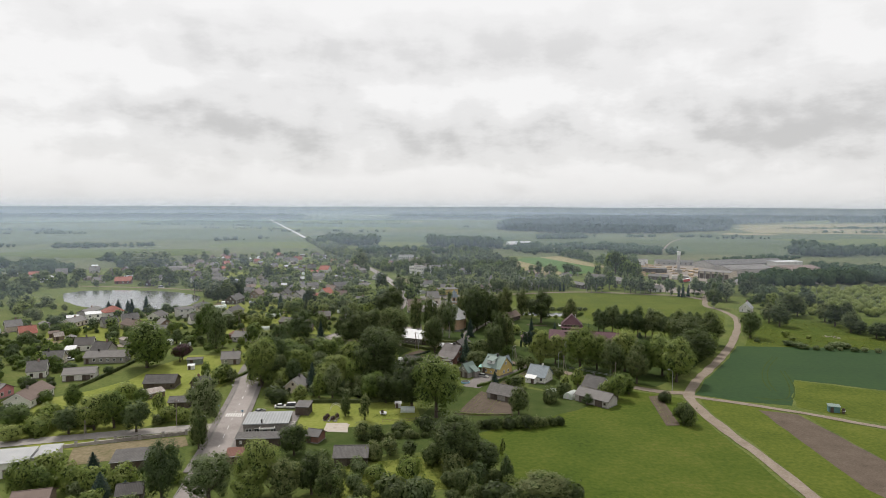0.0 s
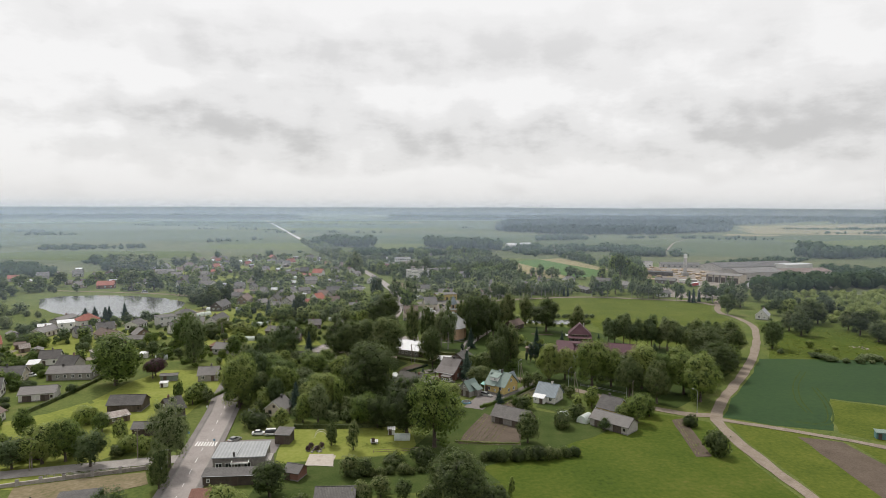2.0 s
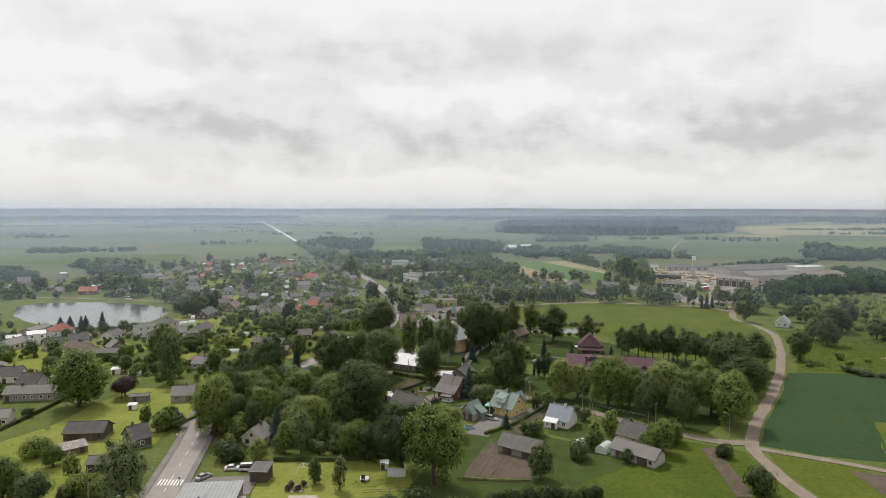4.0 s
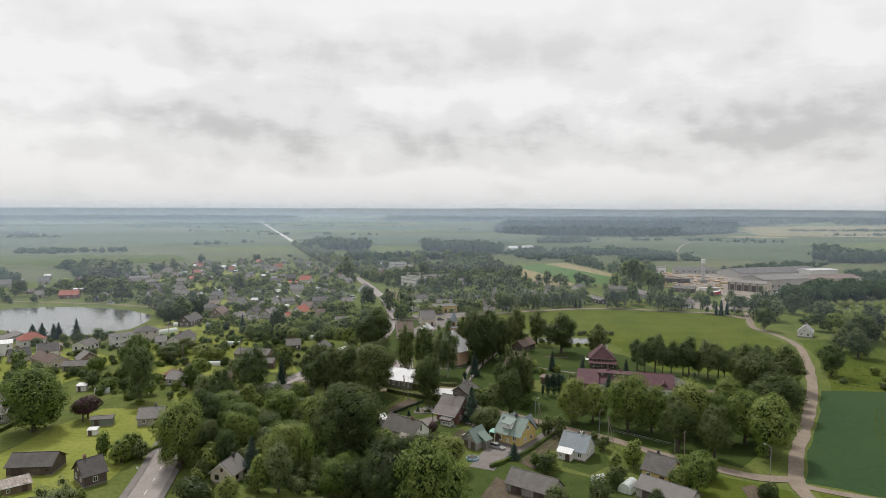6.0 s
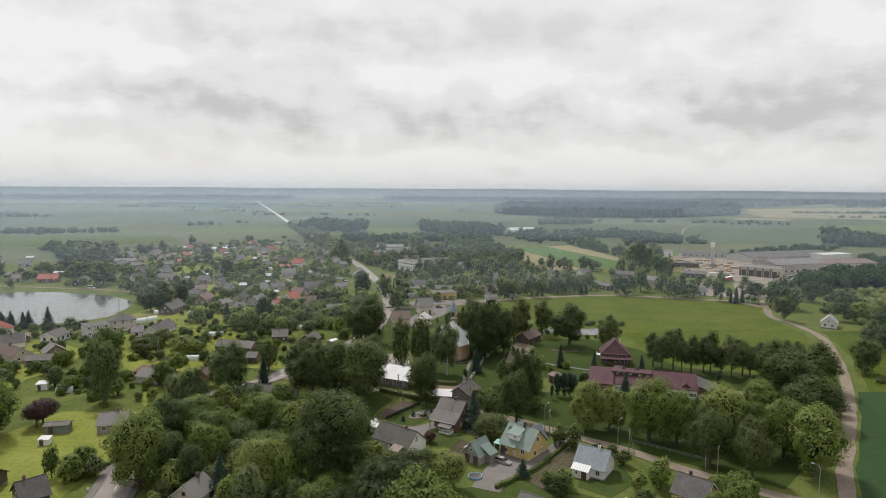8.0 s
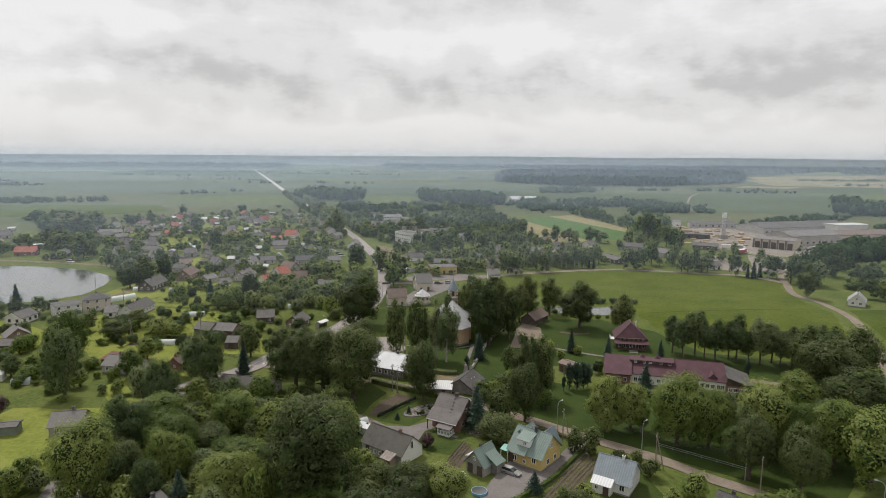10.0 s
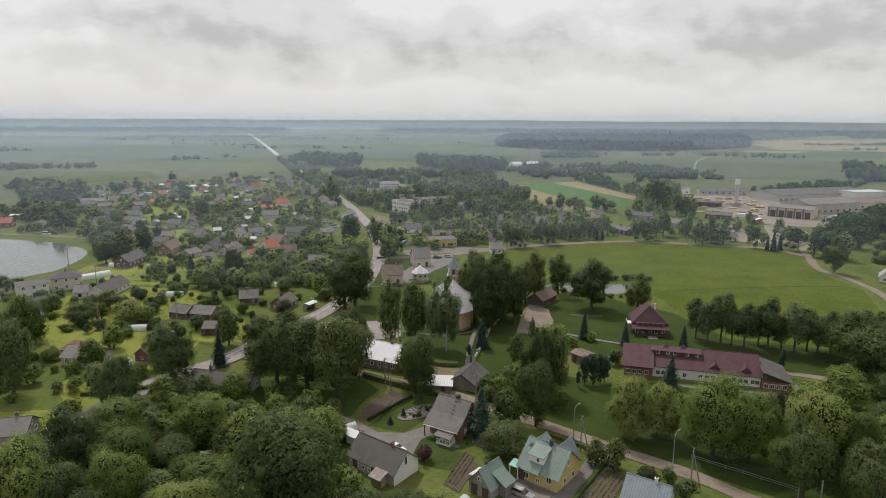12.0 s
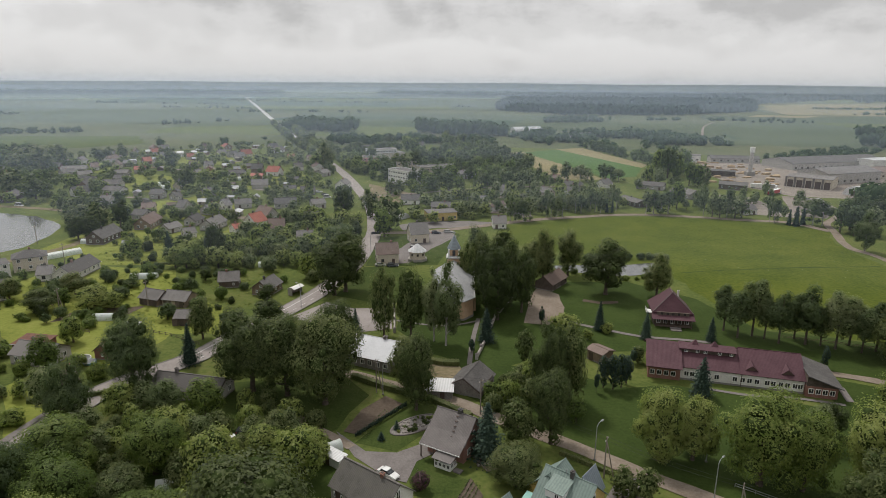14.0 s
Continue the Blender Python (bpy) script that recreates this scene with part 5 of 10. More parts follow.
# ---- the yellow house with its yard ----
def yellow_house():
    ob = thing("yellow_house", 20.9, 254.6, -39, "yellow house with a green tin roof and a dormer", "house", "houses by the lane")
    stands(20.9, 254.6, -39, 11, 11)
    L, W, he, hr = 8.4, 8.8, 3.5, 7.4
    part("wall", gable_walls(L, W, he, hr - 0.12), WALLS["yellow"], ob)
    part("plinth", Shape().box(0, 0, 0, L + 0.14, W + 0.14, 0.5), PLINTH, ob)
    part("roof", gable_roof(L, W, he, hr, 0.5), ROOFS["green"], ob, "green sheet-metal roof")
    part("wing", gable_walls(5.2, 7.2, 3.3, 6.6), WALLS["yellow"], ob, m=pose(-3.4, 1.6, 0, 0, 0, 90))
    part("wing_roof", gable_roof(5.2, 7.2, 3.3, 6.7, 0.5), ROOFS["green"], ob, "darker green roof of the side wing", m=pose(-3.4, 1.6, 0, 0, 0, 90))
    dormer = part("dormer", Shape().box(-0.9, -2.6, 4.6, 3.2, 2.4, 1.5), TRIM, ob, "white boarded dormer")
    put_window(dormer, -0.4, -3.83, 4.9, 0, "small")
    part("dormer_roof", Shape().slab((-2.7, -4.1, 6.05), (0.9, -4.1, 6.05), (0.9, -0.6, 6.95), (-2.7, -0.6, 6.95), 0.12), ROOFS["green"], ob)
    part("low_roof", Shape().slab((-3.3, -5.4, 3.15), (0.6, -5.4, 3.15), (0.6, -3.4, 4.75), (-3.3, -3.4, 4.75), 0.12), ROOFS["green"], ob)
    porch = part("porch", Shape().slab((-6.3, -5.0, 2.7), (-4.0, -5.0, 2.7), (-4.0, -3.0, 3.3), (-6.3, -3.0, 3.3), 0.1), material("turquoise_tin", [(0.16, 0.36, 0.31), (0.20, 0.43, 0.37)], 1.0, 0.5), ob, "turquoise porch roof on white posts")
    for x, y in ((-6.1, -4.8), (-4.3, -4.8)):
        part("post", Shape().box(x, y, 0, 0.14, 0.14, 2.66), TRIM, porch)
    part("gable", gable_walls(4.2, 3.6, 3.4, 6.4), WALLS["yellow"], ob, m=pose(1.2, 4.2, 0, 0, 0, 90))
    part("gable_roof", gable_roof(4.2, 3.6, 3.4, 6.5, 0.35), ROOFS["blue"], ob, m=pose(1.2, 4.2, 0, 0, 0, 90))
    chimney(ob, 0.4, -0.2, hr - 0.1, 1.0, SOOT)
    part("vent_pipe", Shape().tube((-0.8, 0, hr - 0.1), (-0.8, 0, hr + 0.8), 0.09, 0.09), STEEL, ob)
    for x, z, k in ((-2.6, 1.0, "plain"), (0.0, 1.0, "small"), (2.4, 1.7, "plain")):
        put_window(ob, x, -W / 2 - 0.02, z, 0, k)
    for y, z, k in ((-1.4, 1.0, "plain"), (1.8, 1.0, "plain"), (0.0, 4.3, "plain")):
        put_window(ob, L / 2 + 0.02, y, z, 90, k)
    part("door", DOOR, None, ob, m=pose(-3.6, -W / 2 - 0.03, 0.3))


yellow_house()


def garage():
    ob = thing("garage", 8.6, 250.2, 49, "small grey garage with a steep green roof", "garage", "houses by the lane")
    stands(8.6, 250.2, 49, 7, 7)
    part("wall", gable_walls(5.6, 5.0, 2.6, 5.4), WALLS["grey"], ob)
    part("roof", gable_roof(5.6, 5.0, 2.6, 5.5, 0.45), ROOFS["green"], ob)
    part("side_roof", Shape().slab((-0.6, -4.4, 2.5), (2.9, -4.4, 2.5), (2.9, -0.4, 4.7), (-0.6, -0.4, 4.7), 0.12), ROOFS["green"], ob)
    part("side_wall", Shape().box(1.3, -3.3, 0, 2.8, 1.6, 2.4), WALLS["stone"], ob)
    for x in (-1.4, 1.2):
        part("gate", GATE_LEAF, None, ob, m=pose(-2.85, x, 0.02, 0, 0, -90))
    part("awning", Shape().slab((-2.8, 0.6, 4.1), (0.6, 0.6, 4.1), (0.6, 2.7, 3.5), (-2.8, 2.7, 3.5), 0.1), ROOFS["white_metal"], ob)
    chimney(ob, -0.5, 0.2, 5.2, 0.9, SOOT, 0.5)
    put_window(ob, -2.84, 0, 3.2, -90, "small")


garage()


def blue_house():
    ob = thing("cottage", 37.0, 243.9, -33, "white cottage with a blue-grey tin roof", "house", "houses by the lane")
    stands(37, 243.9, -33, 10, 11)
    L, W, he, hr = 7.4, 7.6, 2.8, 6.2
    part("wall", gable_walls(L, W, he, hr - 0.1), WALLS["white"], ob)
    part("plinth", Shape().box(0, 0, 0, L + 0.14, W + 0.14, 0.4), PLINTH, ob)
    part("roof", gable_roof(L, W, he, hr, 0.45), ROOFS["blue"], ob, "blue-grey sheet roof")
    part("porch", Shape().box(-1.6, -4.6, 0, 4.0, 1.9, 2.1), WALLS["white"], ob)
    part("porch_roof", Shape().slab((-3.9, -5.9, 2.15), (0.6, -5.9, 2.15), (0.6, -3.7, 3.05), (-3.9, -3.7, 3.05), 0.1), ROOFS["white_metal"], ob, "pale porch roof")
    chimney(ob, 1.2, 0.0, hr - 0.1, 0.8, WALLS["white"], 0.5)
    put_window(ob, 2.2, -W / 2 - 0.02, 1.0)
    put_window(ob, -2.6, -5.57, 0.9, 0, "small")
    part("door", DOOR, None, ob, m=pose(-0.6, -5.58, 0.02))
    for y in (-1.7, 1.7):
        put_window(ob, L / 2 + 0.02, y, 1.0, 90, "small")
    put_window(ob, L / 2 + 0.02, 0, 3.5, 90, "small")


blue_house()


def brick_house():
    ob = thing("brick_house", 2.6, 274.2, -31, "red brick house with a grey roof and porch", "house", "houses by the lane")
    stands(2.6, 274.2, -31, 10, 13)
    L, W, he, hr = 8.0, 8.6, 3.9, 7.6
    part("wall", gable_walls(L, W, he, hr - 0.1), WALLS["brick"], ob)
    part("roof", gable_roof(L, W, he, hr, 0.35), ROOFS["grey_tile"], ob)
    part("front_roof", Shape().slab((-L / 2 - 0.5, -6.6, 3.0), (L / 2 + 0.3, -6.6, 3.0), (L / 2 + 0.3, -3.1, 5.05), (-L / 2 - 0.5, -3.1, 5.05), 0.14), ROOFS["grey_tile"], ob, "lower front slope over the terrace")
    part("eaves_board", Shape().box(0, -6.62, 2.8, L + 0.8, 0.06, 0.2), TRIM, ob)
    for x in (-4.2, -1.4):
        part("post", Shape().box(x, -6.3, 0, 0.18, 0.18, 2.85), DARK_TRIM, ob)
    room = part("sunroom", Shape().box(1.5, -6.6, 0, 3.4, 2.6, 0.5), TRIM, ob, "white glazed sunroom")
    part("sunroom_roof", Shape().slab((-0.6, -8.4, 2.15), (3.6, -8.4, 2.15), (3.6, -5.6, 2.75), (-0.6, -5.6, 2.75), 0.1), ROOFS["grey_tile"], ob)
    for i in range(4):
        put_window(room, 0.2 + 0.86 * i, -7.9, 0.5, 0, "small")
    for x in (-0.15, 3.15):
        part("post", Shape().box(x, -7.85, 0.5, 0.12, 0.12, 1.7), TRIM, room)
    for y in (-7.3, -6.2):
        put_window(room, 3.2, y, 0.6, 90, "small")
    for y, z in ((-2.4, 1.1), (1.6, 1.1), (-0.6, 4.4)):
        put_window(ob, L / 2 + 0.02, y, z, 90, "plain" if z < 2 else "small")
    for i in range(5):
        part("roof_step", Shape().box(0.6 + 0.12 * i, -0.7 - 0.75 * i, 7.2 - 0.64 * i, 0.5, 0.25, 0.06), DARK_TRIM, ob)
    chimney(ob, 0.7, 0.2, hr - 0.1, 0.8, SOOT, 0.8)
    part("step", Shape().box(4.3, -6.9, 0, 1.6, 1.2, 0.3), CONCRETE, ob)


brick_house()


def old_house():
    ob = thing("old_house", -12.2, 257.6, -37, "old grey-roofed farmhouse with a pale gable", "house", "houses by the lane")
    stands(-12.2, 257.6, -37, 14, 9)
    L, W, he, hr = 12.2, 7.4, 2.7, 5.9
    part("wall", gable_walls(L, W, he, hr - 0.1), WALLS["grey"], ob)
    part("roof", gable_roof(L, W, he, hr, 0.4), ROOFS["moss"], ob, "stained grey corrugated roof")
    part("ridge_board", Shape().box(0, 0, hr + 0.08, L + 0.8, 0.3, 0.1), CONCRETE, ob)
    part("gable_wall", Shape().add([(L / 2 + 0.03, -W / 2, 0.0), (L / 2 + 0.03, W / 2, 0.0), (L / 2 + 0.03, W / 2, he), (L / 2 + 0.03, 0, hr - 0.15), (L / 2 + 0.03, -W / 2, he), (L / 2, -W / 2, 0), (L / 2, W / 2, 0), (L / 2, W / 2, he), (L / 2, 0, hr - 0.15), (L / 2, -W / 2, he)], [(0, 1, 2, 3, 4), (5, 6, 1, 0), (6, 7, 2, 1), (7, 8, 3, 2), (8, 9, 4, 3), (9, 5, 0, 4)]), WALLS["white"], ob, "pale plastered gable")
    put_window(ob, L / 2 + 0.06, -0.2, 3.0, 90, "tall")
    chimney(ob, 2.6, 0, hr - 0.1, 0.7, BRICKWORK, 0.6)
    part("lean_roof", Shape().slab((1.6, -6.2, 1.9), (4.8, -6.2, 1.9), (4.8, -3.8, 2.75), (1.6, -3.8, 2.75), 0.08), ROOFS["patched"], ob, "patched tin porch roof")
    part("shelter", Shape().box(3.2, -4.7, 0, 2.6, 1.9, 1.9), WALLS["wood"], ob)
    for x in (-5.0, -3.6, -2.0, -0.4):
        put_window(ob, x, -W / 2 - 0.04, 0.8, 0, "small")
    part("door", DOOR, None, ob, m=pose(0.9, -W / 2 - 0.05, 0.02))
    part("door", DOOR, None, ob, m=pose(-4.3, -W / 2 - 0.05, 0.02))


old_house()


def white_roof_house():
    ob = thing("stone_house", -17.0, 313.6, -25, "grey stone house under a white zinc roof", "house", "houses by the lane")
    stands(-17.0, 313.6, -25, 16, 12)
    L, W, he, hr = 13.6, 10.4, 3.1, 6.3
    part("wall", gable_walls(L, W, he, hr - 0.1), WALLS["stone"], ob)
    part("roof", gable_roof(L, W, he, hr, 0.45), ROOFS["bright_zinc"], ob, "bright white zinc roof")
    chimney(ob, 2.4, 0.2, hr - 0.1, 0.7, CONCRETE, 0.9)
    for i in range(6):
        put_window(ob, -5.6 + 2.2 * i, -W / 2 - 0.03, 1.0)
    for y in (-2.4, 2.4):
        put_window(ob, L / 2 + 0.03, y, 1.0, 90)
    part("annex", Shape().box(8.8, -2.5, 0, 4.4, 4.4, 2.3), WALLS["dark_wood"], ob)
    part("annex_roof", Shape().slab((6.6, -5.2, 2.4), (11.3, -5.2, 2.4), (11.3, -0.1, 3.0), (6.6, -0.1, 3.0), 0.12), ROOFS["slate"], ob)


white_roof_house()

# ---- church ----
def church():
    ob = thing("church", 3.0, 357.5, 88, "ochre plastered church with a pale zinc roof", "church")
    stands(3, 357.5, 88, 32, 15)
    W, he, hr = 13.0, 6.4, 10.6
    # local -x looks to the lane: the chancel end with its hipped roof
    x0, x1, xc = -12.0, 15.0, -16.0
    w, c = W / 2, 3.6
    plan = [(x1, -w), (x1, w), (x0, w), (xc, c), (xc, -c), (x0, -w)]
    body = Shape().add([(x, y, 0) for x, y in plan] + [(x, y, he) for x, y in plan], [tuple(range(6))[::-1]] + [(i, (i + 1) % 6, 6 + (i + 1) % 6, 6 + i) for i in range(6)] + [tuple(range(6, 12))])
    part("wall", body, WALLS["ochre"], ob)
    part("plinth", Shape().add([(x * 1.008, y * 1.02, 0) for x, y in plan] + [(x * 1.008, y * 1.02, 0.7) for x, y in plan], [(i, (i + 1) % 6, 6 + (i + 1) % 6, 6 + i) for i in range(6)] + [tuple(range(6, 12))]), PLINTH, ob)
    e = [(x + (0.4 if x > 0 else -0.4), y * 1.06, he - 0.15) for x, y in plan]
    top = [(x1 + 0.3, 0, hr), (x0 + 1.5, 0, hr)]
    roof = Shape().add(e + top + [(x, y, z - 0.2) for x, y, z in e], [(5, 0, 6, 7), (1, 2, 7, 6), (2, 3, 7), (3, 4, 7), (4, 5, 7), (0, 1, 6)] + [(8 + i, 8 + (i + 1) % 6, (i + 1) % 6, i) for i in range(6)] + [tuple(range(8, 14))[::-1]])
    part("roof", roof, ROOFS["pale_grey"], ob, "pale zinc roof")
    part("gutter", Shape().tube((x0, -w * 1.07, he - 0.25), (x1, -w * 1.07, he - 0.25), 0.12, 0.12), TRIM, ob)
    for side, turn in ((-1, 0), (1, 180)):
        for i in range(5):
            put_window(ob, -9.5 + 4.8 * i, side * (w + 0.02), 2.2, turn, "tall", True)
        for i in range(4):
            part("buttress", Shape().box(-7.1 + 4.8 * i, side * (w + 0.4), 0, 0.9, 0.9, 4.6, taper=0.8), WALLS["ochre"], ob)
    put_window(ob, xc - 0.02, 0, 2.6, -90, "tall", True)
    tower = part("tower", Shape().box(15.5, 0, 0, 4.6, 4.6, 11.2), WALLS["ochre"], ob, "square bell tower")
    part("cornice", Shape().box(15.5, 0, 11.2, 5.0, 5.0, 0.5, taper=0.97), TRIM, tower)
    part("belfry", Shape().box(15.5, 0, 11.7, 3.8, 3.8, 2.6), WALLS["ochre"], tower)
    for turn, (dx, dy) in ((0, (0, -1.93)), (90, (1.93, 0)), (180, (0, 1.93)), (-90, (-1.93, 0))):
        put_window(tower, 15.5 + dx, dy, 12.0, turn, "tall", True)
    for dx in (-1.75, 1.75):
        for dy in (-1.75, 1.75):
            part("pilaster", Shape().box(15.5 + dx, dy, 11.7, 0.55, 0.55, 2.6), TRIM, tower)
    eave = [(15.5 + 2.5 * math.cos(math.pi * (i + 0.5) / 4), 2.5 * math.sin(math.pi * (i + 0.5) / 4)) for i in range(8)]
    part("spire", Shape().add([(x, y, 14.1) for x, y in eave] + [(x, y, 14.3) for x, y in eave] + [(15.5, 0, 19.0)], [tuple(range(8))[::-1]] + [(i, (i + 1) % 8, 8 + (i + 1) % 8, 8 + i) for i in range(8)] + [(8 + i, 8 + (i + 1) % 8, 16) for i in range(8)]), ROOFS["blue"], tower, "pointed blue-grey zinc spire")
    part("skirt_roof", Shape().add([(15.5 + sx * k, sy * k, z) for k, z in ((2.75, 11.2), (1.9, 12.0)) for sx, sy in ((-1, -1), (1, -1), (1, 1), (-1, 1))], [(3, 2, 1, 0), (0, 1, 5, 4), (1, 2, 6, 5), (2, 3, 7, 6), (3, 0, 4, 7), (4, 5, 6, 7)]), ROOFS["pale_grey"], tower)
    part("cross", grid_solid([-0.45, -0.07, 0.07, 0.45], [0, 0.7, 0.85, 1.3], {(1, 0), (1, 1), (1, 2), (0, 1), (2, 1)}, -0.06, 0.06), STEEL, tower, m=pose(15.5, 0, 18.9, 0, 0, 90))


church()

# ---- the long house with burgundy roofs ----
def long_house():
    ob = thing("long_house", 72.2, 307.0, -15.5, "long white and brick house with burgundy roofs", "house")
    stands(72.2, 307.0, -15.5, 44, 17)
    L, W, he, hr = 27.0, 13.6, 3.5, 6.9
    part("wall", gable_walls(L, W, he, hr - 0.15), WALLS["white"], ob)
    part("plinth", Shape().box(0, 0, 0, L + 0.1, W + 0.1, 0.5), PLINTH, ob)
    part("roof", gable_roof(13.6, W, he, hr - 0.15, 0.4), ROOFS["burgundy"], ob, m=pose(-6.9, 0, 0))
    part("roof", gable_roof(13.2, W, he, hr + 0.2, 0.4), ROOFS["burgundy"], ob, m=pose(6.7, -0.1, 0))
    left = part("left_wing", Shape().box(-17.3, -1.2, 0, 7.4, 13.0, 3.2), WALLS["brick"], ob, "red brick end wing")
    part("wing_roof", Shape().slab((-21.6, -9.2, 3.6), (-13.3, -9.2, 3.6), (-13.3, -0.4, 7.1), (-21.6, -0.4, 7.1), 0.2), ROOFS["burgundy"], left)
    part("wing_roof", Shape().slab((-21.6, -0.4, 7.1), (-13.3, -0.4, 7.1), (-13.3, 6.6, 3.6), (-21.6, 6.6, 3.6), 0.2), ROOFS["burgundy"], left)
    part("gable_boarding", Shape().add([(-20.9, -7.3, 3.2), (-20.9, 5.0, 3.2), (-20.9, -0.4, 6.8), (-13.7, -7.3, 3.2), (-13.7, 5.0, 3.2), (-13.7, -0.4, 6.8)], [(0, 2, 1), (3, 4, 5), (0, 1, 4, 3), (1, 2, 5, 4), (2, 0, 3, 5)]), WALLS["dark_wood"], left)
    for i in range(4):
        put_window(left, -20.0 + 1.6 * i, -7.72, 1.0, 0)
    right = part("right_wing", Shape().box(16.9, -1.6, 0, 6.6, 12.6, 2.7), WALLS["brick"], ob, "red brick end wing")
    part("wing_roof", Shape().slab((13.6, -8.6, 5.4), (21.2, -8.6, 2.95), (21.2, 4.8, 2.95), (13.6, 4.8, 5.4), 0.18), ROOFS["dark"], right, "dark sloping end roof")
    part("gable_boarding", Shape().add([(13.7, -7.8, 2.7), (20.2, -7.8, 2.7), (13.7, -7.8, 5.0), (13.7, 4.4, 2.7), (20.2, 4.4, 2.7), (13.7, 4.4, 5.0)], [(0, 1, 2), (3, 5, 4), (1, 4, 5, 2), (0, 2, 5, 3), (0, 3, 4, 1)]), WALLS["dark_wood"], right)
    for i in range(4):
        put_window(right, 14.7 + 1.45 * i, -7.92, 0.9, 0)
    for x in (-11.8, -10.5, -9.2, -5.0, -1.0, 0.7, 2.2, 3.8, 6.0, 7.3, 8.9, 10.3, 11.9, 13.0):
        put_window(ob, x - 0.3, -W / 2 - 0.03, 1.1)
    part("drainpipe", Shape().tube((0.1, -W / 2 - 0.12, 0.1), (0.1, -W / 2 - 0.12, 3.4), 0.08, 0.08), DARK_TRIM, ob)
    for x in (2.3, 10.0):
        gable = part("roof_gable", Shape().add([(x - 1.5, -6.2, 4.0), (x + 1.5, -6.2, 4.0), (x, -6.2, 5.3), (x, -2.9, 5.75), (x - 1.5, -5.9, 4.0), (x + 1.5, -5.9, 4.0)], [(0, 1, 2), (1, 5, 3, 2), (0, 2, 3, 4), (0, 4, 5, 1), (3, 5, 4)]), ROOFS["burgundy"], ob)
        part("gable_trim", Shape().slab((x - 1.2, -6.24, 4.1), (x + 1.2, -6.24, 4.1), (x, -6.24, 5.1), (x, -6.24, 5.1), 0.04), DARK_TRIM, gable)
    sky_box = part("roof_box", Shape().box(-7.4, -1.6, 5.7, 12.6, 2.6, 0.9), WALLS["dark_wood"], ob, "low glazed box along the ridge")
    part("box_roof", Shape().slab((-14.0, -3.2, 6.65), (-0.8, -3.2, 6.65), (-0.8, 0.2, 7.1), (-14.0, 0.2, 7.1), 0.14), ROOFS["burgundy"], sky_box)
    for x in (-12.2, -9.6, -7.8, -4.6, -2.0):
        put_window(sky_box, x, -2.93, 5.72, 0, "small")
    for x in (-10.0, -5.5):
        part("roof_cone", Shape().add([(x - 0.8, -1.0, 7.0), (x + 0.8, -1.0, 7.0), (x + 0.8, 0.6, 7.0), (x - 0.8, 0.6, 7.0), (x, -0.2, 8.2)], [(0, 1, 4), (1, 2, 4), (2, 3, 4), (3, 0, 4), (3, 2, 1, 0)]), ROOFS["burgundy"], sky_box)


long_house()


def manor():
    ob = thing("manor_house", 68.5, 343.8, -10, "dark wooden villa with a burgundy hipped roof", "house")
    stands(68.5, 343.8, -10, 14, 16)
    W, D = 11.0, 13.0
    part("wall", Shape().box(0, 0.4, 0, W - 0.6, D - 1.6, 3.3), WALLS["dark_wood"], ob)
    l, w = W / 2 + 0.3, D / 2
    # the ridge runs from front to back; the front is a half hip over a shaded gallery
    roof = Shape().add([(-l, -w + 1.0, 4.1), (l, -w + 1.0, 4.1), (l, w, 3.4), (-l, w, 3.4), (0, -1.6, 9.2), (0, w - 3.4, 9.2), (-l, -w + 1.0, 3.9), (l, -w + 1.0, 3.9), (l, w, 3.2), (-l, w, 3.2)],
                       [(1, 2, 5, 4), (2, 3, 5), (3, 0, 4, 5), (0, 1, 4), (6, 7, 1, 0), (7, 8, 2, 1), (8, 9, 3, 2), (9, 6, 0, 3), (9, 8, 7, 6)])
    part("roof", roof, ROOFS["burgundy"], ob)
    part("front_roof", Shape().slab((-l - 0.2, -w - 1.2, 2.7), (l + 0.2, -w - 1.2, 2.7), (l + 0.2, -w + 1.5, 3.75), (-l - 0.2, -w + 1.5, 3.75), 0.14), ROOFS["burgundy"], ob)
    part("gallery", Shape().box(0, -w + 0.9, 3.3, W - 2.0, 0.5, 1.0), WALLS["dark_wood"], ob)
    for i in range(5):
        put_window(ob, -3.2 + 1.6 * i, -w + 0.62, 3.45, 0, "small", True)
        put_window(ob, -4.0 + 2.0 * i, -w + 0.75, 0.9, 0, "plain")
    for i in range(7):
        part("post", Shape().box(-5.1 + 1.7 * i, -w - 1.0, 0, 0.16, 0.16, 2.6), DARK_TRIM, ob)
    part("railing", Shape().box(0, -w - 1.0, 0.5, W - 0.6, 0.07, 0.5), DARK_TRIM, ob)
    part("steps", Shape().box(0.6, -w - 2.2, 0, 3.0, 2.2, 0.3).box(0.6, -w - 1.6, 0.3, 3.0, 1.0, 0.2), CONCRETE, ob)
    for s in (-1, 1):
        part("ridge_cap", Shape().tube((s * l, -w + 1.0, 4.12), (0, -1.6, 9.22), 0.1, 0.1, 6), CONCRETE, ob)
    part("ridge_cap", Shape().tube((0, -1.6, 9.22), (0, w - 3.4, 9.22), 0.1, 0.1, 6), CONCRETE, ob)
    chimney(ob, 2.0, 0.6, 7.6, 1.5, WALLS["white"], 0.5)
    part("balcony", Shape().box(-6.4, -2.0, 3.0, 1.6, 3.0, 0.15), TRIM, ob)
    part("balcony_rail", Shape().box(-7.15, -2.0, 3.15, 0.06, 3.0, 0.9), TRIM, ob)


manor()

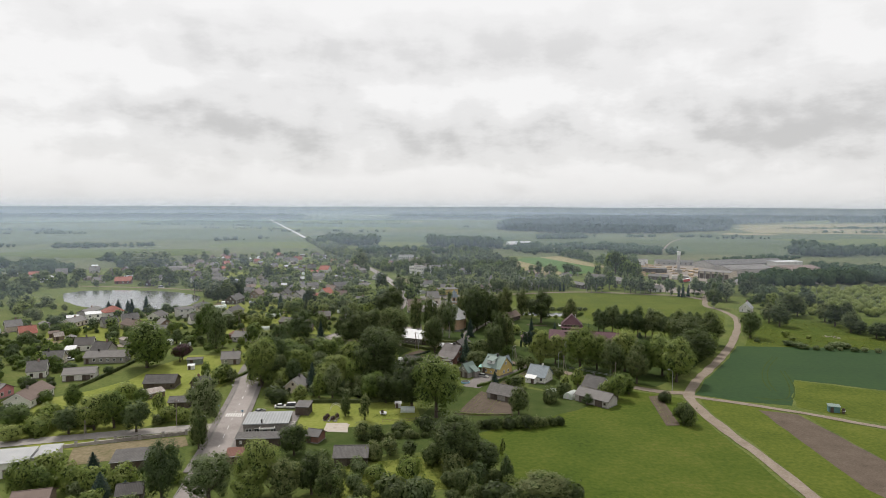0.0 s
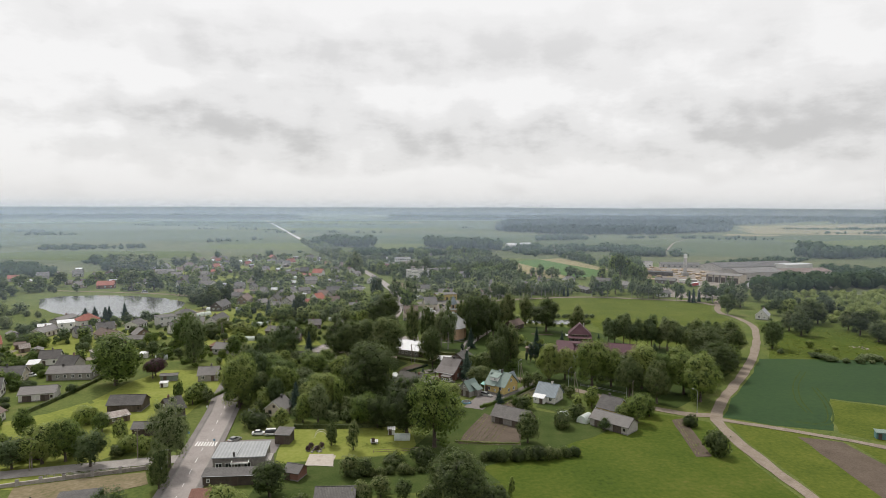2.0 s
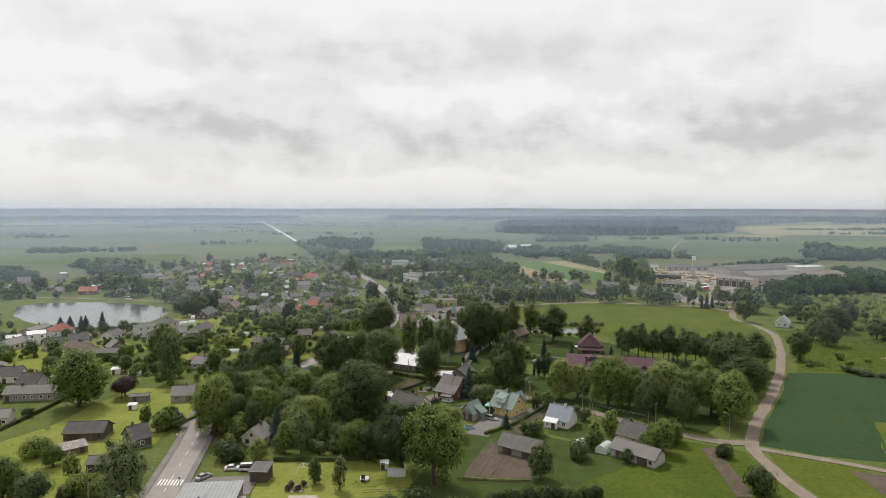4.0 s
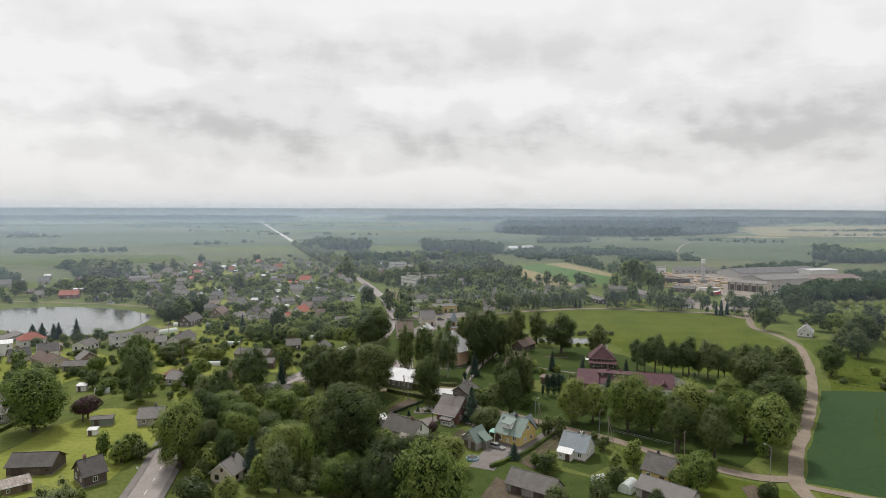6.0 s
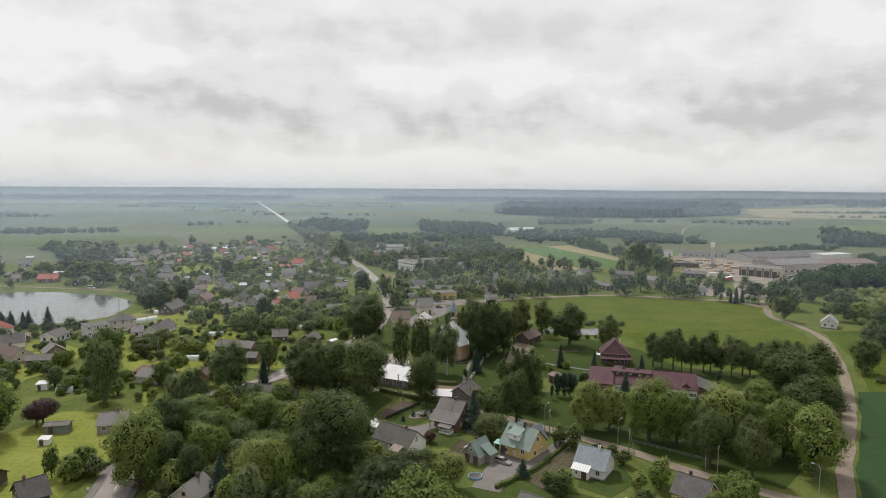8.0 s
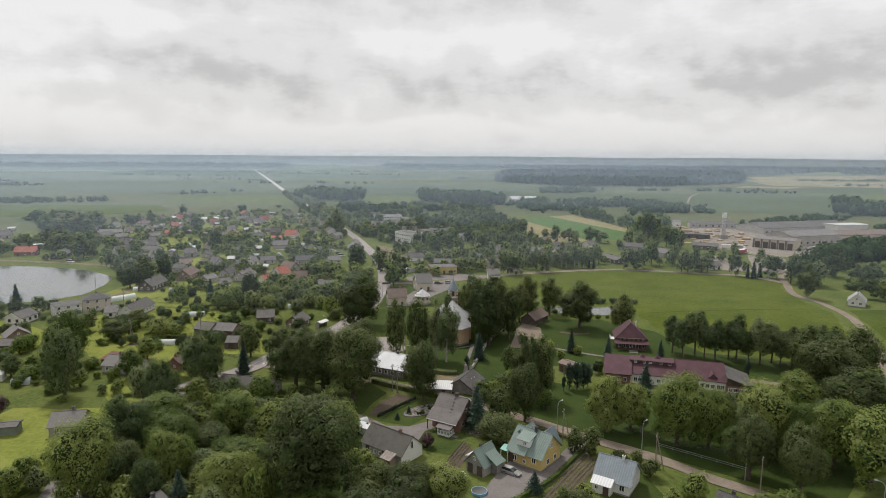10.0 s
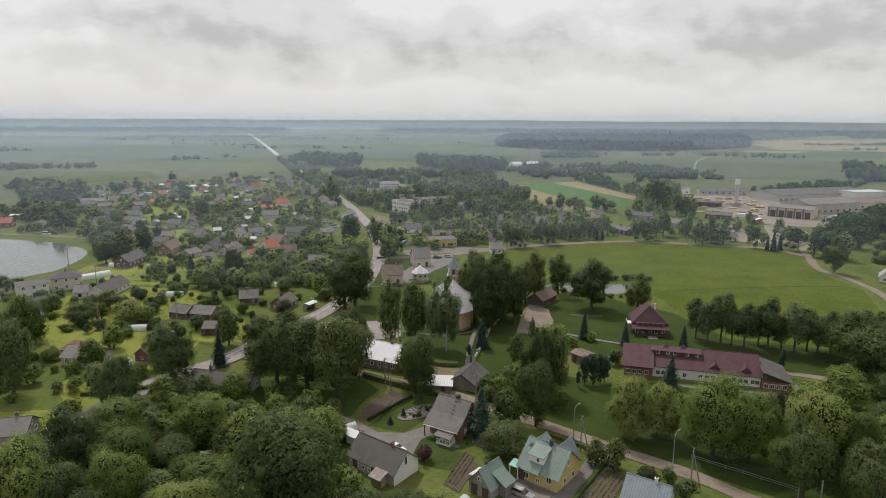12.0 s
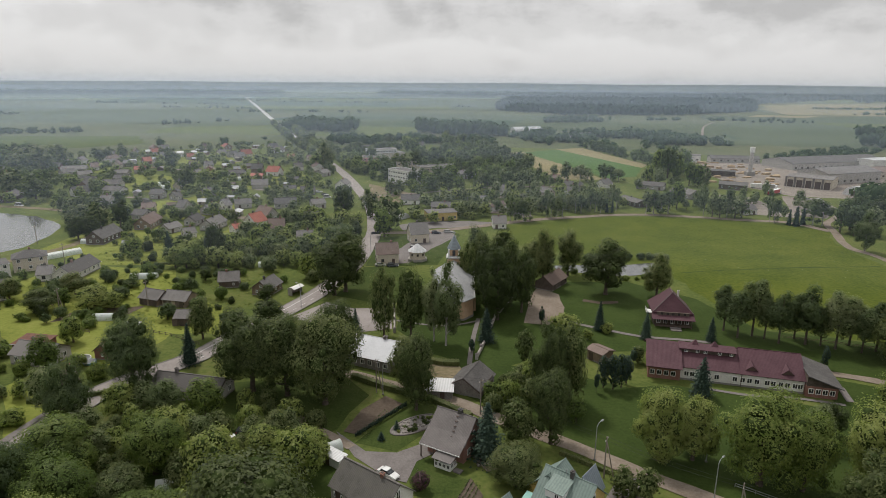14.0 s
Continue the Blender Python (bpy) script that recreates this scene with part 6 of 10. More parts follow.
# ---- the shop by the crossing ----
def shop():
    ob = thing("shop", -54.2, 186.6, 7, "low shop with a pale grey sheet roof", "shop")
    stands(-54.2, 186.6, 7, 15, 12)
    L, W = 13.6, 10.2
    part("wall", Shape().box(0, 0, 0, L - 0.5, W - 0.6, 3.9), WALLS["stone"], ob)
    part("roof", Shape().slab((-L / 2, -W / 2, 4.0), (L / 2, -W / 2, 4.0), (L / 2, W / 2, 4.35), (-L / 2, W / 2, 4.35), 0.25), material("grey_felt_roof", [(0.24, 0.25, 0.26), (0.29, 0.30, 0.305), (0.33, 0.34, 0.34)], 3, 0.75, 0.08, ribs=("X", 0.9)), ob, "flat pale grey sheet roof")
    part("roof_seam", Shape().box(-0.6, 0, 4.2, 0.15, W, 0.14), STEEL, ob)
    canopy = part("canopy", Shape().box(0.6, -W / 2 - 0.9, 2.9, 4.2, 1.8, 0.16), CONCRETE, ob, "white framed canopy")
    for x in (-1.55, 2.75):
        part("edge", Shape().box(x, -W / 2 - 0.9, 3.06, 0.14, 1.8, 0.2), TRIM, canopy)
    part("edge", Shape().box(0.6, -W / 2 - 1.8, 2.9, 4.5, 0.14, 0.36), TRIM, canopy)
    chimney(ob, -1.2, -4.4, 4.0, 0.9, SOOT, 0.4)
    part("annex", Shape().box(L / 2 + 0.6, -2.0, 0, 1.6, 5.0, 2.6), WALLS["grey"], ob)
    for i in range(4):
        put_window(ob, -5 + 2.4 * i, -W / 2 + 0.27, 1.2, 0, "wide")


shop()

# ---- sawmill and works ----
def hall(x, y, a, L, W, he, hr, wall, roof, label, bays=0, rows=1):
    ob = thing("works_hall", x, y, a, label, "industrial hall", "works halls")
    stands(x, y, a, L + 2, W + 2)
    part("wall", gable_walls(L, W, he, hr - 0.15), WALLS[wall], ob)
    part("roof", gable_roof(L, W, he, hr, 0.4, 0.2), ROOFS[roof], ob)
    if bays:
        step = L / bays
        for i in range(bays):
            u = -L / 2 + step * (i + 0.5)
            part("gateway", Shape().box(u, -W / 2 - 0.05, 0, step * 0.62, 0.3, he * 0.72), DARK_TRIM, ob, "dark folding gate")
            part("pier", Shape().box(u - step / 2, -W / 2 - 0.25, 0, step * 0.22, 0.5, he - 0.1), CONCRETE, ob)
    else:
        n = int(L / 6)
        for k in range(n):
            put_window(ob, -L / 2 + (k + 0.5) * L / n, -W / 2 - 0.03, 1.4, 0, "wide", True)
    return ob


hall(256.7, 600.2, -40, 28, 22, 7.0, 8.0, "beige", "slate", "pale garage hall with five gateways", bays=5)
hall(292, 628, 20, 52, 26, 7.5, 10.5, "grey", "slate", "grey works hall with a low roof")
hall(330, 712, 17, 100, 34, 5.5, 9.0, "grey", "slate", "long grey factory hall")
hall(348, 655, 15, 70, 24, 5.0, 7.5, "beige", "brown", "long pale factory hall with a brown roof")
hall(372, 700, 15, 34, 16, 8.0, 8.4, "white", "white_metal", "tall white sheet-clad hall")
hall(218, 742, -10, 30, 12, 6.0, 6.5, "white", "slate", "flat white workshop by the yard")
hall(262, 735, -8, 42, 13, 4.0, 6.0, "grey", "slate", "long grey workshop shed")
hall(212, 652, -20, 26, 10, 4.0, 4.5, "dark_wood", "dark", "dark timber store shed")
hall(116, 1060, 20, 42, 14, 5.0, 8.0, "white", "white_metal", "long white farm hall on the plain")
hall(176, 985, 12, 26, 11, 4.0, 6.0, "grey", "slate", "grey farm shed beyond the village")


def block(x, y, a, L, W, storeys, wall, label, band="white"):
    """A flat-roofed block of flats or school with rows of windows and a parapet."""
    ob = thing("village_block", x, y, a, label, "block", "village blocks")
    stands(x, y, a, L + 2, W + 2)
    h = 3.0 * storeys
    part("wall", Shape().box(0, 0, 0, L, W, h), WALLS[wall], ob)
    part("roof", Shape().box(0, 0, h, L - 0.3, W - 0.3, 0.2), ROOFS["slate"], ob, "flat grey felt roof")
    for u, v, l, w in ((0, -W / 2, L + 0.3, 0.35), (0, W / 2, L + 0.3, 0.35), (-L / 2, 0, 0.35, W - 0.4), (L / 2, 0, 0.35, W - 0.4)):
        part("parapet", Shape().box(u, v, h - 0.1, l, w, 0.7), WALLS[band], ob)
    n, m = int(L / 2.6), int(W / 3.4)
    for level in range(storeys):
        z = 0.9 + 3.0 * level
        for i in range(n):
            put_window(ob, (i + 0.5) / n * L - L / 2, -W / 2 - 0.02, z, 0, "wide")
        for i in range(m):
            put_window(ob, L / 2 + 0.02, (i + 0.5) / m * W - W / 2, z, 90, "plain")
            put_window(ob, -L / 2 - 0.02, (i + 0.5) / m * W - W / 2, z, -90, "plain")
    for u in (-0.25, 0.3):
        part("vent", Shape().box(u * L, 0.1 * W, h + 0.15, 1.6, 1.2, 1.1), WALLS["grey"], ob)
    part("door", DOOR, None, ob, m=pose(0.1, -W / 2 - 0.06, 0.02))
    return ob


block(-27.5, 604.5, -48, 22, 12, 3, "white", "white three-storey school with a flat roof")
block(-4.5, 649.5, 25, 31, 13, 2, "beige", "low beige village block with a flat roof", "grey")
block(-57, 740, 20, 26, 12, 3, "white", "pale three-storey block among trees")
block(-62, 706, 10, 15, 11, 2, "pink", "pink two-storey block with a flat roof", "beige")
block(-30, 676, 15, 18, 11, 2, "beige", "small beige block among trees", "beige")


def barrel_hall(x, y, a, L, W, label):
    ob = thing("barrel_hall", x, y, a, label, "industrial hall", "works halls")
    stands(x, y, a, L, W)
    n, r = 12, W / 2
    arc = [(r * math.cos(math.pi * i / n), r * 0.72 * math.sin(math.pi * i / n)) for i in range(n + 1)]
    sh = Shape().add([(-L / 2, p, z) for p, z in arc] + [(L / 2, p, z) for p, z in arc], [(i, i + 1, n + 2 + i, n + 1 + i) for i in range(n)] + [tuple(range(n, -1, -1)), tuple(range(n + 1, 2 * n + 2))])
    part("shell", sh, ROOFS["white_metal"], ob)
    part("gateway", Shape().box(-L / 2 - 0.1, 0, 0, 0.2, W * 0.34, W * 0.2), DARK_TRIM, ob)
    return ob


barrel_hall(278, 566, 20, 34, 18, "pale barrel-roofed store hall")


def water_tower():
    ob = thing("water_tower", 237.4, 651, 0, "tall slim pale brick water tower", "tower")
    part("shaft", Shape().tube((0, 0, 0), (0, 0, 18), 1.7, 1.45, 14), WALLS["grey"], ob)
    part("head", Shape().tube((0, 0, 18), (0, 0, 21.6), 1.8, 1.8, 14).tube((0, 0, 21.6), (0, 0, 21.9), 2.0, 1.9, 14), WALLS["white"], ob, "wider white tank head")
    part("base", Shape().box(0, 0, 0, 6, 5, 3.2), WALLS["grey"], ob)


water_tower()


def pavilion():
    ob = thing("pavilion", -10.5, 407, 5, "small eight-sided pavilion with a pale pointed roof", "house")
    stands(-10.5, 407, 5, 10, 10)
    ring8 = [(math.cos(math.pi * (i + 0.5) / 4), math.sin(math.pi * (i + 0.5) / 4)) for i in range(8)]
    sides8 = [(i, (i + 1) % 8, 8 + (i + 1) % 8, 8 + i) for i in range(8)]
    caps8 = [tuple(range(8))[::-1], tuple(range(8, 16))]
    part("wall", Shape().add([(3.2 * c, 3.2 * q, z) for z in (0, 4.1) for c, q in ring8], sides8 + caps8), WALLS["beige"], ob)
    part("plinth", Shape().add([(4.0 * c, 4.0 * q, z) for z in (0, 1.0) for c, q in ring8], sides8 + caps8), WALLS["grey"], ob)
    part("roof", Shape().add([(k * c, k * q, z) for k, z in ((3.9, 4.0), (0.2, 6.9)) for c, q in ring8], sides8 + caps8), ROOFS["white_metal"], ob, "pale eight-sided roof")
    for i in range(8):
        t = math.pi * i / 4
        put_window(ob, 2.99 * math.cos(t), 2.99 * math.sin(t), 2.3, 45 * i + 90, "small", True)


pavilion()


# ---- trees ----
SOFT = {}  # the normals of leafy meshes, by mesh


def soften(me, normals):
    """Leaves take the light as the rounded clump that they belong to does."""
    me.polygons.foreach_set("use_smooth", [True] * len(me.polygons))
    me.normals_split_custom_set_from_vertices(np.asarray(normals).tolist())


def as_mesh(name, verts, faces, mat, normals=None):
    me = bpy.data.meshes.new(name)
    me.from_pydata(np.asarray(verts).tolist(), [], [tuple(f) for f in faces])
    me.materials.append(mat)
    if normals is not None:
        soften(me, normals)
        SOFT[me.name] = np.asarray(normals)
    return me


def unit(v):
    return v / (np.linalg.norm(v, axis=-1, keepdims=True) + 1e-9)


def leaf_cards(rng, spots, outward, size, flat=0.24, droop=0.0):
    """Small bent leaf sprays at the spots, facing roughly outwards: four corners each."""
    n = len(spots)
    normal = outward + flat * rng.normal(size=(n, 3))
    normal[:, 2] += 0.15
    normal /= np.linalg.norm(normal, axis=1)[:, None]
    some = rng.normal(size=(n, 3))
    some[:, 2] -= droop
    u = np.cross(normal, some)
    u /= np.linalg.norm(u, axis=1)[:, None] + 1e-9
    v = np.cross(normal, u)
    s = size * (0.6 + 0.8 * rng.random(n))[:, None]
    long = (0.75 + 0.7 * rng.random(n))[:, None]
    a, b = spots - u * s * 0.5, spots + u * s * 0.5
    top, bottom = spots + v * s * 0.62 * long + normal * s * 0.12, spots - v * s * 0.5 * long
    a, b = a - v * s * 0.3, b - v * s * (0.3 - 0.35 * rng.random((n, 1)))
    verts = np.stack([a, b, top], axis=1).reshape(-1, 3)
    return verts, np.arange(3 * n).reshape(n, 3)


def on_sphere(rng, n):
    p = rng.normal(size=(n, 3))
    return p / np.linalg.norm(p, axis=1)[:, None]


ICO = bmesh.new()
bmesh.ops.create_icosphere(ICO, subdivisions=1, radius=1.0)
ICO_V = np.array([v.co[:] for v in ICO.verts])
ICO_F = [tuple(v.index for v in f.verts) for f in ICO.faces]
ICO.free()


def crown_mesh(name, seed, tall, base, lobes, spread, cards, size, mat, pointed=0.0, ragged=0.12):
    """A crown of radius 1 between the heights base and tall: lobes round the axis, each covered with leaf sprays."""
    rng = np.random.default_rng(seed)
    mid, half = (tall + base) / 2, (tall - base) / 2
    at, rad = [], []
    for i in range(lobes):
        d = on_sphere(rng, 1)[0]
        if d[2] < 0:
            d[:2] *= math.sqrt((1 - 0.4 * d[2] ** 2) / max(1 - d[2] ** 2, 0.02))
        k = rng.random() ** 0.45
        z = d[2] * k
        wide = (1.0 - pointed * max(0.0, z)) * (1.0 - 0.25 * max(0.0, -z))
        r = spread * (0.55 + 0.95 * rng.random() ** 1.3)
        x, y = d[0] * k * (1 - r * 0.8) * wide, d[1] * k * (1 - r * 0.8) * wide
        at.append((x, y, mid + z * (half - r * 0.8)))
        rad.append(r)
    at.append((0.0, 0.0, mid))
    rad.append(min(half, 0.55) * 0.9)
    at, rad = np.array(at), np.array(rad)
    weight = rad ** 2 / np.sum(rad ** 2)
    pick = rng.choice(len(rad), size=cards * 2, p=weight)
    out = on_sphere(rng, cards * 2)
    spots = at[pick] + out * rad[pick][:, None] * (1.0 + ragged * rng.normal(size=(cards * 2, 1)))
    deep = np.zeros(len(spots), bool)
    for c, r in zip(at, rad):
        deep |= np.linalg.norm(spots - c, axis=1) < r * 0.82
    keep = np.where(~deep)[0][:cards]
    # the outermost sprays lie at radius 1 and height tall
    reach = np.percentile(np.hypot(spots[keep][:, 0], spots[keep][:, 1]), 96)
    peak = np.percentile(spots[keep][:, 2], 99)
    fit_size = np.array([1 / reach, 1 / reach, (tall - base) / max(peak - base, 0.1)])
    grow = lambda q: (q - np.array([0, 0, base])) * fit_size + np.array([0, 0, base])
    heart = np.array([0, 0, base + 0.45 * (tall - base)])
    spot_n = unit(np.array([0, 0, 0.22]) + 0.7 * out[keep] + 0.55 * unit((grow(spots[keep]) - heart) * np.array([1, 1, 0.8])) + 0.2 * rng.normal(size=(len(keep), 3)))
    verts, faces = leaf_cards(rng, grow(spots[keep]), spot_n, size)
    # solid cores, coloured dark as the shade between the leaf sprays
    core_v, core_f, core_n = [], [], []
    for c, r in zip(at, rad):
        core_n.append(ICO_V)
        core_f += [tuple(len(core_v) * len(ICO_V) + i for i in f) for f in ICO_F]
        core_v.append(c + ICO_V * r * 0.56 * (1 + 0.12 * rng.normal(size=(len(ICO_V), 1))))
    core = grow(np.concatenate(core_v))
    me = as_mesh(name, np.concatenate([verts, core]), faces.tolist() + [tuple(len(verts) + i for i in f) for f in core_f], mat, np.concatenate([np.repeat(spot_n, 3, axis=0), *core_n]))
    me.materials.append(INNER_SHADE)
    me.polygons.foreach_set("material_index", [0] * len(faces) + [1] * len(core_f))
    return me, at, rad


def spruce_mesh(name, seed, tall, base, layers, per, size, mat):
    rng = np.random.default_rng(seed)
    spots, outs = [], []
    for k in range(layers):
        f = k / layers
        z = base + (tall - base) * f ** 0.9
        reach = (1 - f) ** 0.85 * (0.85 + 0.3 * rng.random())
        turns = max(5, int(per * (1 - 0.7 * f)))
        for i in range(turns):
            a = 2 * math.pi * (i + rng.random()) / turns
            bough = reach * (0.75 + 0.4 * rng.random())
            for s in np.linspace(0.25, 1.0, 5 if bough > 0.4 else 3):
                spots.append((math.cos(a) * bough * s, math.sin(a) * bough * s, z - 0.28 * bough * s + 0.05 * rng.normal()))
                outs.append((math.cos(a) * 0.6, math.sin(a) * 0.6, 0.75))
    verts, faces = leaf_cards(rng, np.array(spots), np.array(outs), size, 0.3, 0.6)
    rings, sides_ = 6, 9
    cone = [(0.62 * (1 - i / rings) ** 0.9 * math.cos(2 * math.pi * j / sides_) * (1 + 0.15 * rng.normal()), 0.62 * (1 - i / rings) ** 0.9 * math.sin(2 * math.pi * j / sides_), base + (tall - base) * 0.95 * i / rings) for i in range(rings + 1) for j in range(sides_)]
    cf = [(i * sides_ + j, i * sides_ + (j + 1) % sides_, (i + 1) * sides_ + (j + 1) % sides_, (i + 1) * sides_ + j) for i in range(rings) for j in range(sides_)]
    return as_mesh(name, np.concatenate([verts, np.array(cone)]), faces.tolist() + [tuple(len(verts) + i for i in f) for f in cf], mat)


def trunk_mesh(name, seed, tall, thick, at, rad, mat, limbs=5):
    rnd = random.Random(seed)
    sh = Shape()
    bend = Vector((rnd.uniform(-0.06, 0.06), rnd.uniform(-0.06, 0.06), tall * 0.42))
    sh.tube((0, 0, -0.05), (0, 0, 0.12), thick * 1.5, thick * 1.05, 8)
    sh.tube((0, 0, 0.12), bend, thick * 1.05, thick * 0.8, 8)
    sh.tube(bend, (bend.x * 0.5, bend.y * 0.5, tall * 0.86), thick * 0.8, thick * 0.2, 7)
    order = sorted(range(len(rad)), key=lambda i: at[i][2])
    for i in order[:: max(1, len(order) // limbs)][:limbs]:
        z0 = min(tall * 0.25 + 0.3 * rnd.random(), at[i][2] * 0.8)
        sh.tube((bend.x * 0.5, bend.y * 0.5, z0), tuple(at[i]), thick * 0.5, thick * 0.12, 5)
    return sh.mesh(name, mat)


# species: height over radius, crown's foot, lobes, lobe size, pointedness, trunk thickness, bark
SPECIES = {
    "lime": (2.6, 0.15, 60, 0.25, 0.25, 0.075, BARK),
    "light": (2.3, 0.15, 56, 0.25, 0.2, 0.07, BARK),
    "willow": (2.4, 0.16, 56, 0.22, 0.15, 0.08, BARK),
    "birch": (3.2, 0.35, 40, 0.23, 0.45, 0.06, BIRCH_BARK),
    "row": (3.6, 0.85, 40, 0.23, 0.3, 0.07, BARK),
    "plum": (2.0, 0.5, 22, 0.32, 0.1, 0.07, BARK),
}
LEVELS = {"near": (18000, 0.046, 1.0), "big": (9500, 0.062, 1.0), "mid": (4800, 0.085, 0.8), "small": (1150, 0.15, 0.5), "far": (430, 0.235, 0.4)}
TREES = {}
for n_sp, (sp, (tall, base, lobes, spread, point, thick, bark)) in enumerate(SPECIES.items()):
    for n_lv, (level, (cards, size, share)) in enumerate(LEVELS.items()):
        for var in range({"near": 2, "big": 2, "mid": 3, "small": 2, "far": 3}[level]):
            seed = 1000 + 100 * n_sp + 10 * n_lv + var
            cr, at, rad = crown_mesh("crown", seed, tall, base if level in ("near", "big", "mid") else base * 0.45, max(7, int(lobes * share)), spread * (1.0 if level in ("near", "big") else 1.12 if level == "mid" else 1.25), cards, size * (0.85 if sp == "willow" else 1.0), LEAVES[sp], point, 0.19)
            tr = trunk_mesh("trunk", seed, tall, thick, at, rad, bark, 6 if level in ("near", "big") else 4)
            TREES.setdefault((sp, level), []).append((tr, cr, tall))
for var in range(3):
    TREES.setdefault(("spruce", "mid"), []).append((Shape().tube((0, 0, -0.05), (0, 0, 3.6), 0.09, 0.03, 6).mesh("trunk", BARK), spruce_mesh("crown", 50 + var, 4.2, 0.3, 24, 24, 0.15, LEAVES["spruce"]), 4.2))
    TREES.setdefault(("spruce", "far"), []).append((Shape().tube((0, 0, -0.05), (0, 0, 3.4), 0.09, 0.03, 5).mesh("trunk", BARK), spruce_mesh("crown", 60 + var, 4.2, 0.35, 9, 9, 0.4, LEAVES["spruce"]), 4.2))
    cr, at, rad = crown_mesh("crown", 70 + var, 4.0, 0.15, 18, 0.5, 1600, 0.17, LEAVES["thuja"], 0.5, 0.06)
    TREES.setdefault(("thuja", "mid"), []).append((Shape().tube((0, 0, -0.05), (0, 0, 2.0), 0.1, 0.05, 6).mesh("trunk", BARK), cr, 4.0))
    # shrubs: leaf to the ground
    for sp in ("lime", "light", "willow"):
        cr, at, rad = crown_mesh("foliage", 80 + var, 1.5, 0.0, 14, 0.4, 1300, 0.15, LEAVES[sp], 0.0, 0.16)
        TREES.setdefault((sp, "shrub"), []).append((Shape().tube((0, 0, -0.05), (0, 0, 0.8), 0.06, 0.03, 5).mesh("stem", BARK), cr, 1.5))

WORDS = {"lime": "broad dark green leafy tree", "light": "fresh green leafy tree", "willow": "grey-green loose-crowned tree", "birch": "slender pale-barked birch", "row": "tall narrow-trunked tree in a row", "spruce": "dark conical spruce tree", "thuja": "dense dark columnar conifer", "plum": "purple-leaved ornamental tree"}
PLANTED = []


def tree(sp, x, y, h, r, where="on village grass"):
    rnd = random.Random(int(x * 57 + y * 131))
    d = math.hypot(x, y - 100)
    if sp in ("spruce", "thuja"):
        level = "far" if sp == "spruce" and y > 430 else "mid"
    elif h < 1.9 * r and h < 7:
        level = "shrub" if sp in ("lime", "light", "willow") else "small"
    elif y > 440:
        level = "far"
    elif r >= 4.4 and 205 < y < 305 and abs(x) < 90:
        level = "near"
    elif r >= 4.6:
        level = "big"
    elif r >= 2.7:
        level = "mid"
    else:
        level = "small"
    options = TREES[(sp, level)]
    tr, cr, tall = options[rnd.randrange(len(options))]
    bush = level == "shrub"
    ob = new("shrub" if bush else "tree")
    tagged(ob, ("dense green shrub " if bush else WORDS[sp] + " ") + where, "shrub" if bush else "tree", "shrubs" if bush else "village trees")
    ob.empty_display_size = 0.3
    ob.matrix_basis = pose(x, y, 0, 0, 0, rnd.random() * 360) @ Matrix.Diagonal((r, r, h / tall, 1))
    for nm, me in (("stem" if bush else "trunk", tr), ("foliage" if bush else "crown", cr)):
        p = new(nm, me)
        p.parent = ob
    PLANTED.append((x, y, r))
    return ob


def crowded(x, y, r, share=0.62):
    return any(abs(px - x) < r + pr and abs(py - y) < r + pr and (px - x) ** 2 + (py - y) ** 2 < (share * (r + pr)) ** 2 for px, py, pr in PLANTED)


def strewn(name, where_list, label):
    """Many plants joined into one mesh: rows of species, level, x, y, height, radius."""
    verts, faces, mats, slots, count, turned = [], [], [], [], 0, []
    for sp, level, x, y, h, r, rnd in where_list:
        options = TREES[(sp, level)]
        tr, cr, tall = options[rnd.randrange(len(options))]
        turn = rnd.random() * 2 * math.pi
        c, s = math.cos(turn), math.sin(turn)
        for me in (cr, tr):
            if me is tr and level in ("shrub", "far"):
                continue
            if me.name not in CACHE:
                v = np.empty(3 * len(me.vertices))
                me.vertices.foreach_get("co", v)
                CACHE[me.name] = (v.reshape(-1, 3), [tuple(p.vertices) for p in me.polygons], [p.material_index for p in me.polygons])
            v, f, which = CACHE[me.name]
            moved_v = np.stack([(v[:, 0] * c - v[:, 1] * s) * r + x, (v[:, 0] * s + v[:, 1] * c) * r + y, v[:, 2] * h / tall], axis=1)
            for m in me.materials:
                if m not in mats:
                    mats.append(m)
            verts.append(moved_v)
            nv = SOFT[me.name] if me.name in SOFT else unit(v * np.array([1, 1, 0.01]))
            turned.append(unit(np.stack([(nv[:, 0] * c - nv[:, 1] * s) / r, (nv[:, 0] * s + nv[:, 1] * c) / r, nv[:, 2] * tall / h], axis=1)))
            faces += [tuple(count + i for i in q) for q in f]
            slots += [mats.index(me.materials[k]) for k in which]
            count += len(v)
    if not verts:
        return
    me = bpy.data.meshes.new(name)
    me.from_pydata(np.concatenate(verts).tolist(), [], faces)
    for m in mats:
        me.materials.append(m)
    me.polygons.foreach_set("material_index", slots)
    soften(me, np.concatenate(turned))
    tagged(new(name, me), label, "trees", kind="stuff")


CACHE = {}


# open ground before the village block and its neighbours
CLEARINGS = [[(-48, 500), (-12, 500), (-16, 552), (-30, 592), (-50, 606)], [(-40, 640), (-8, 640), (-30, 780), (-70, 780)]]


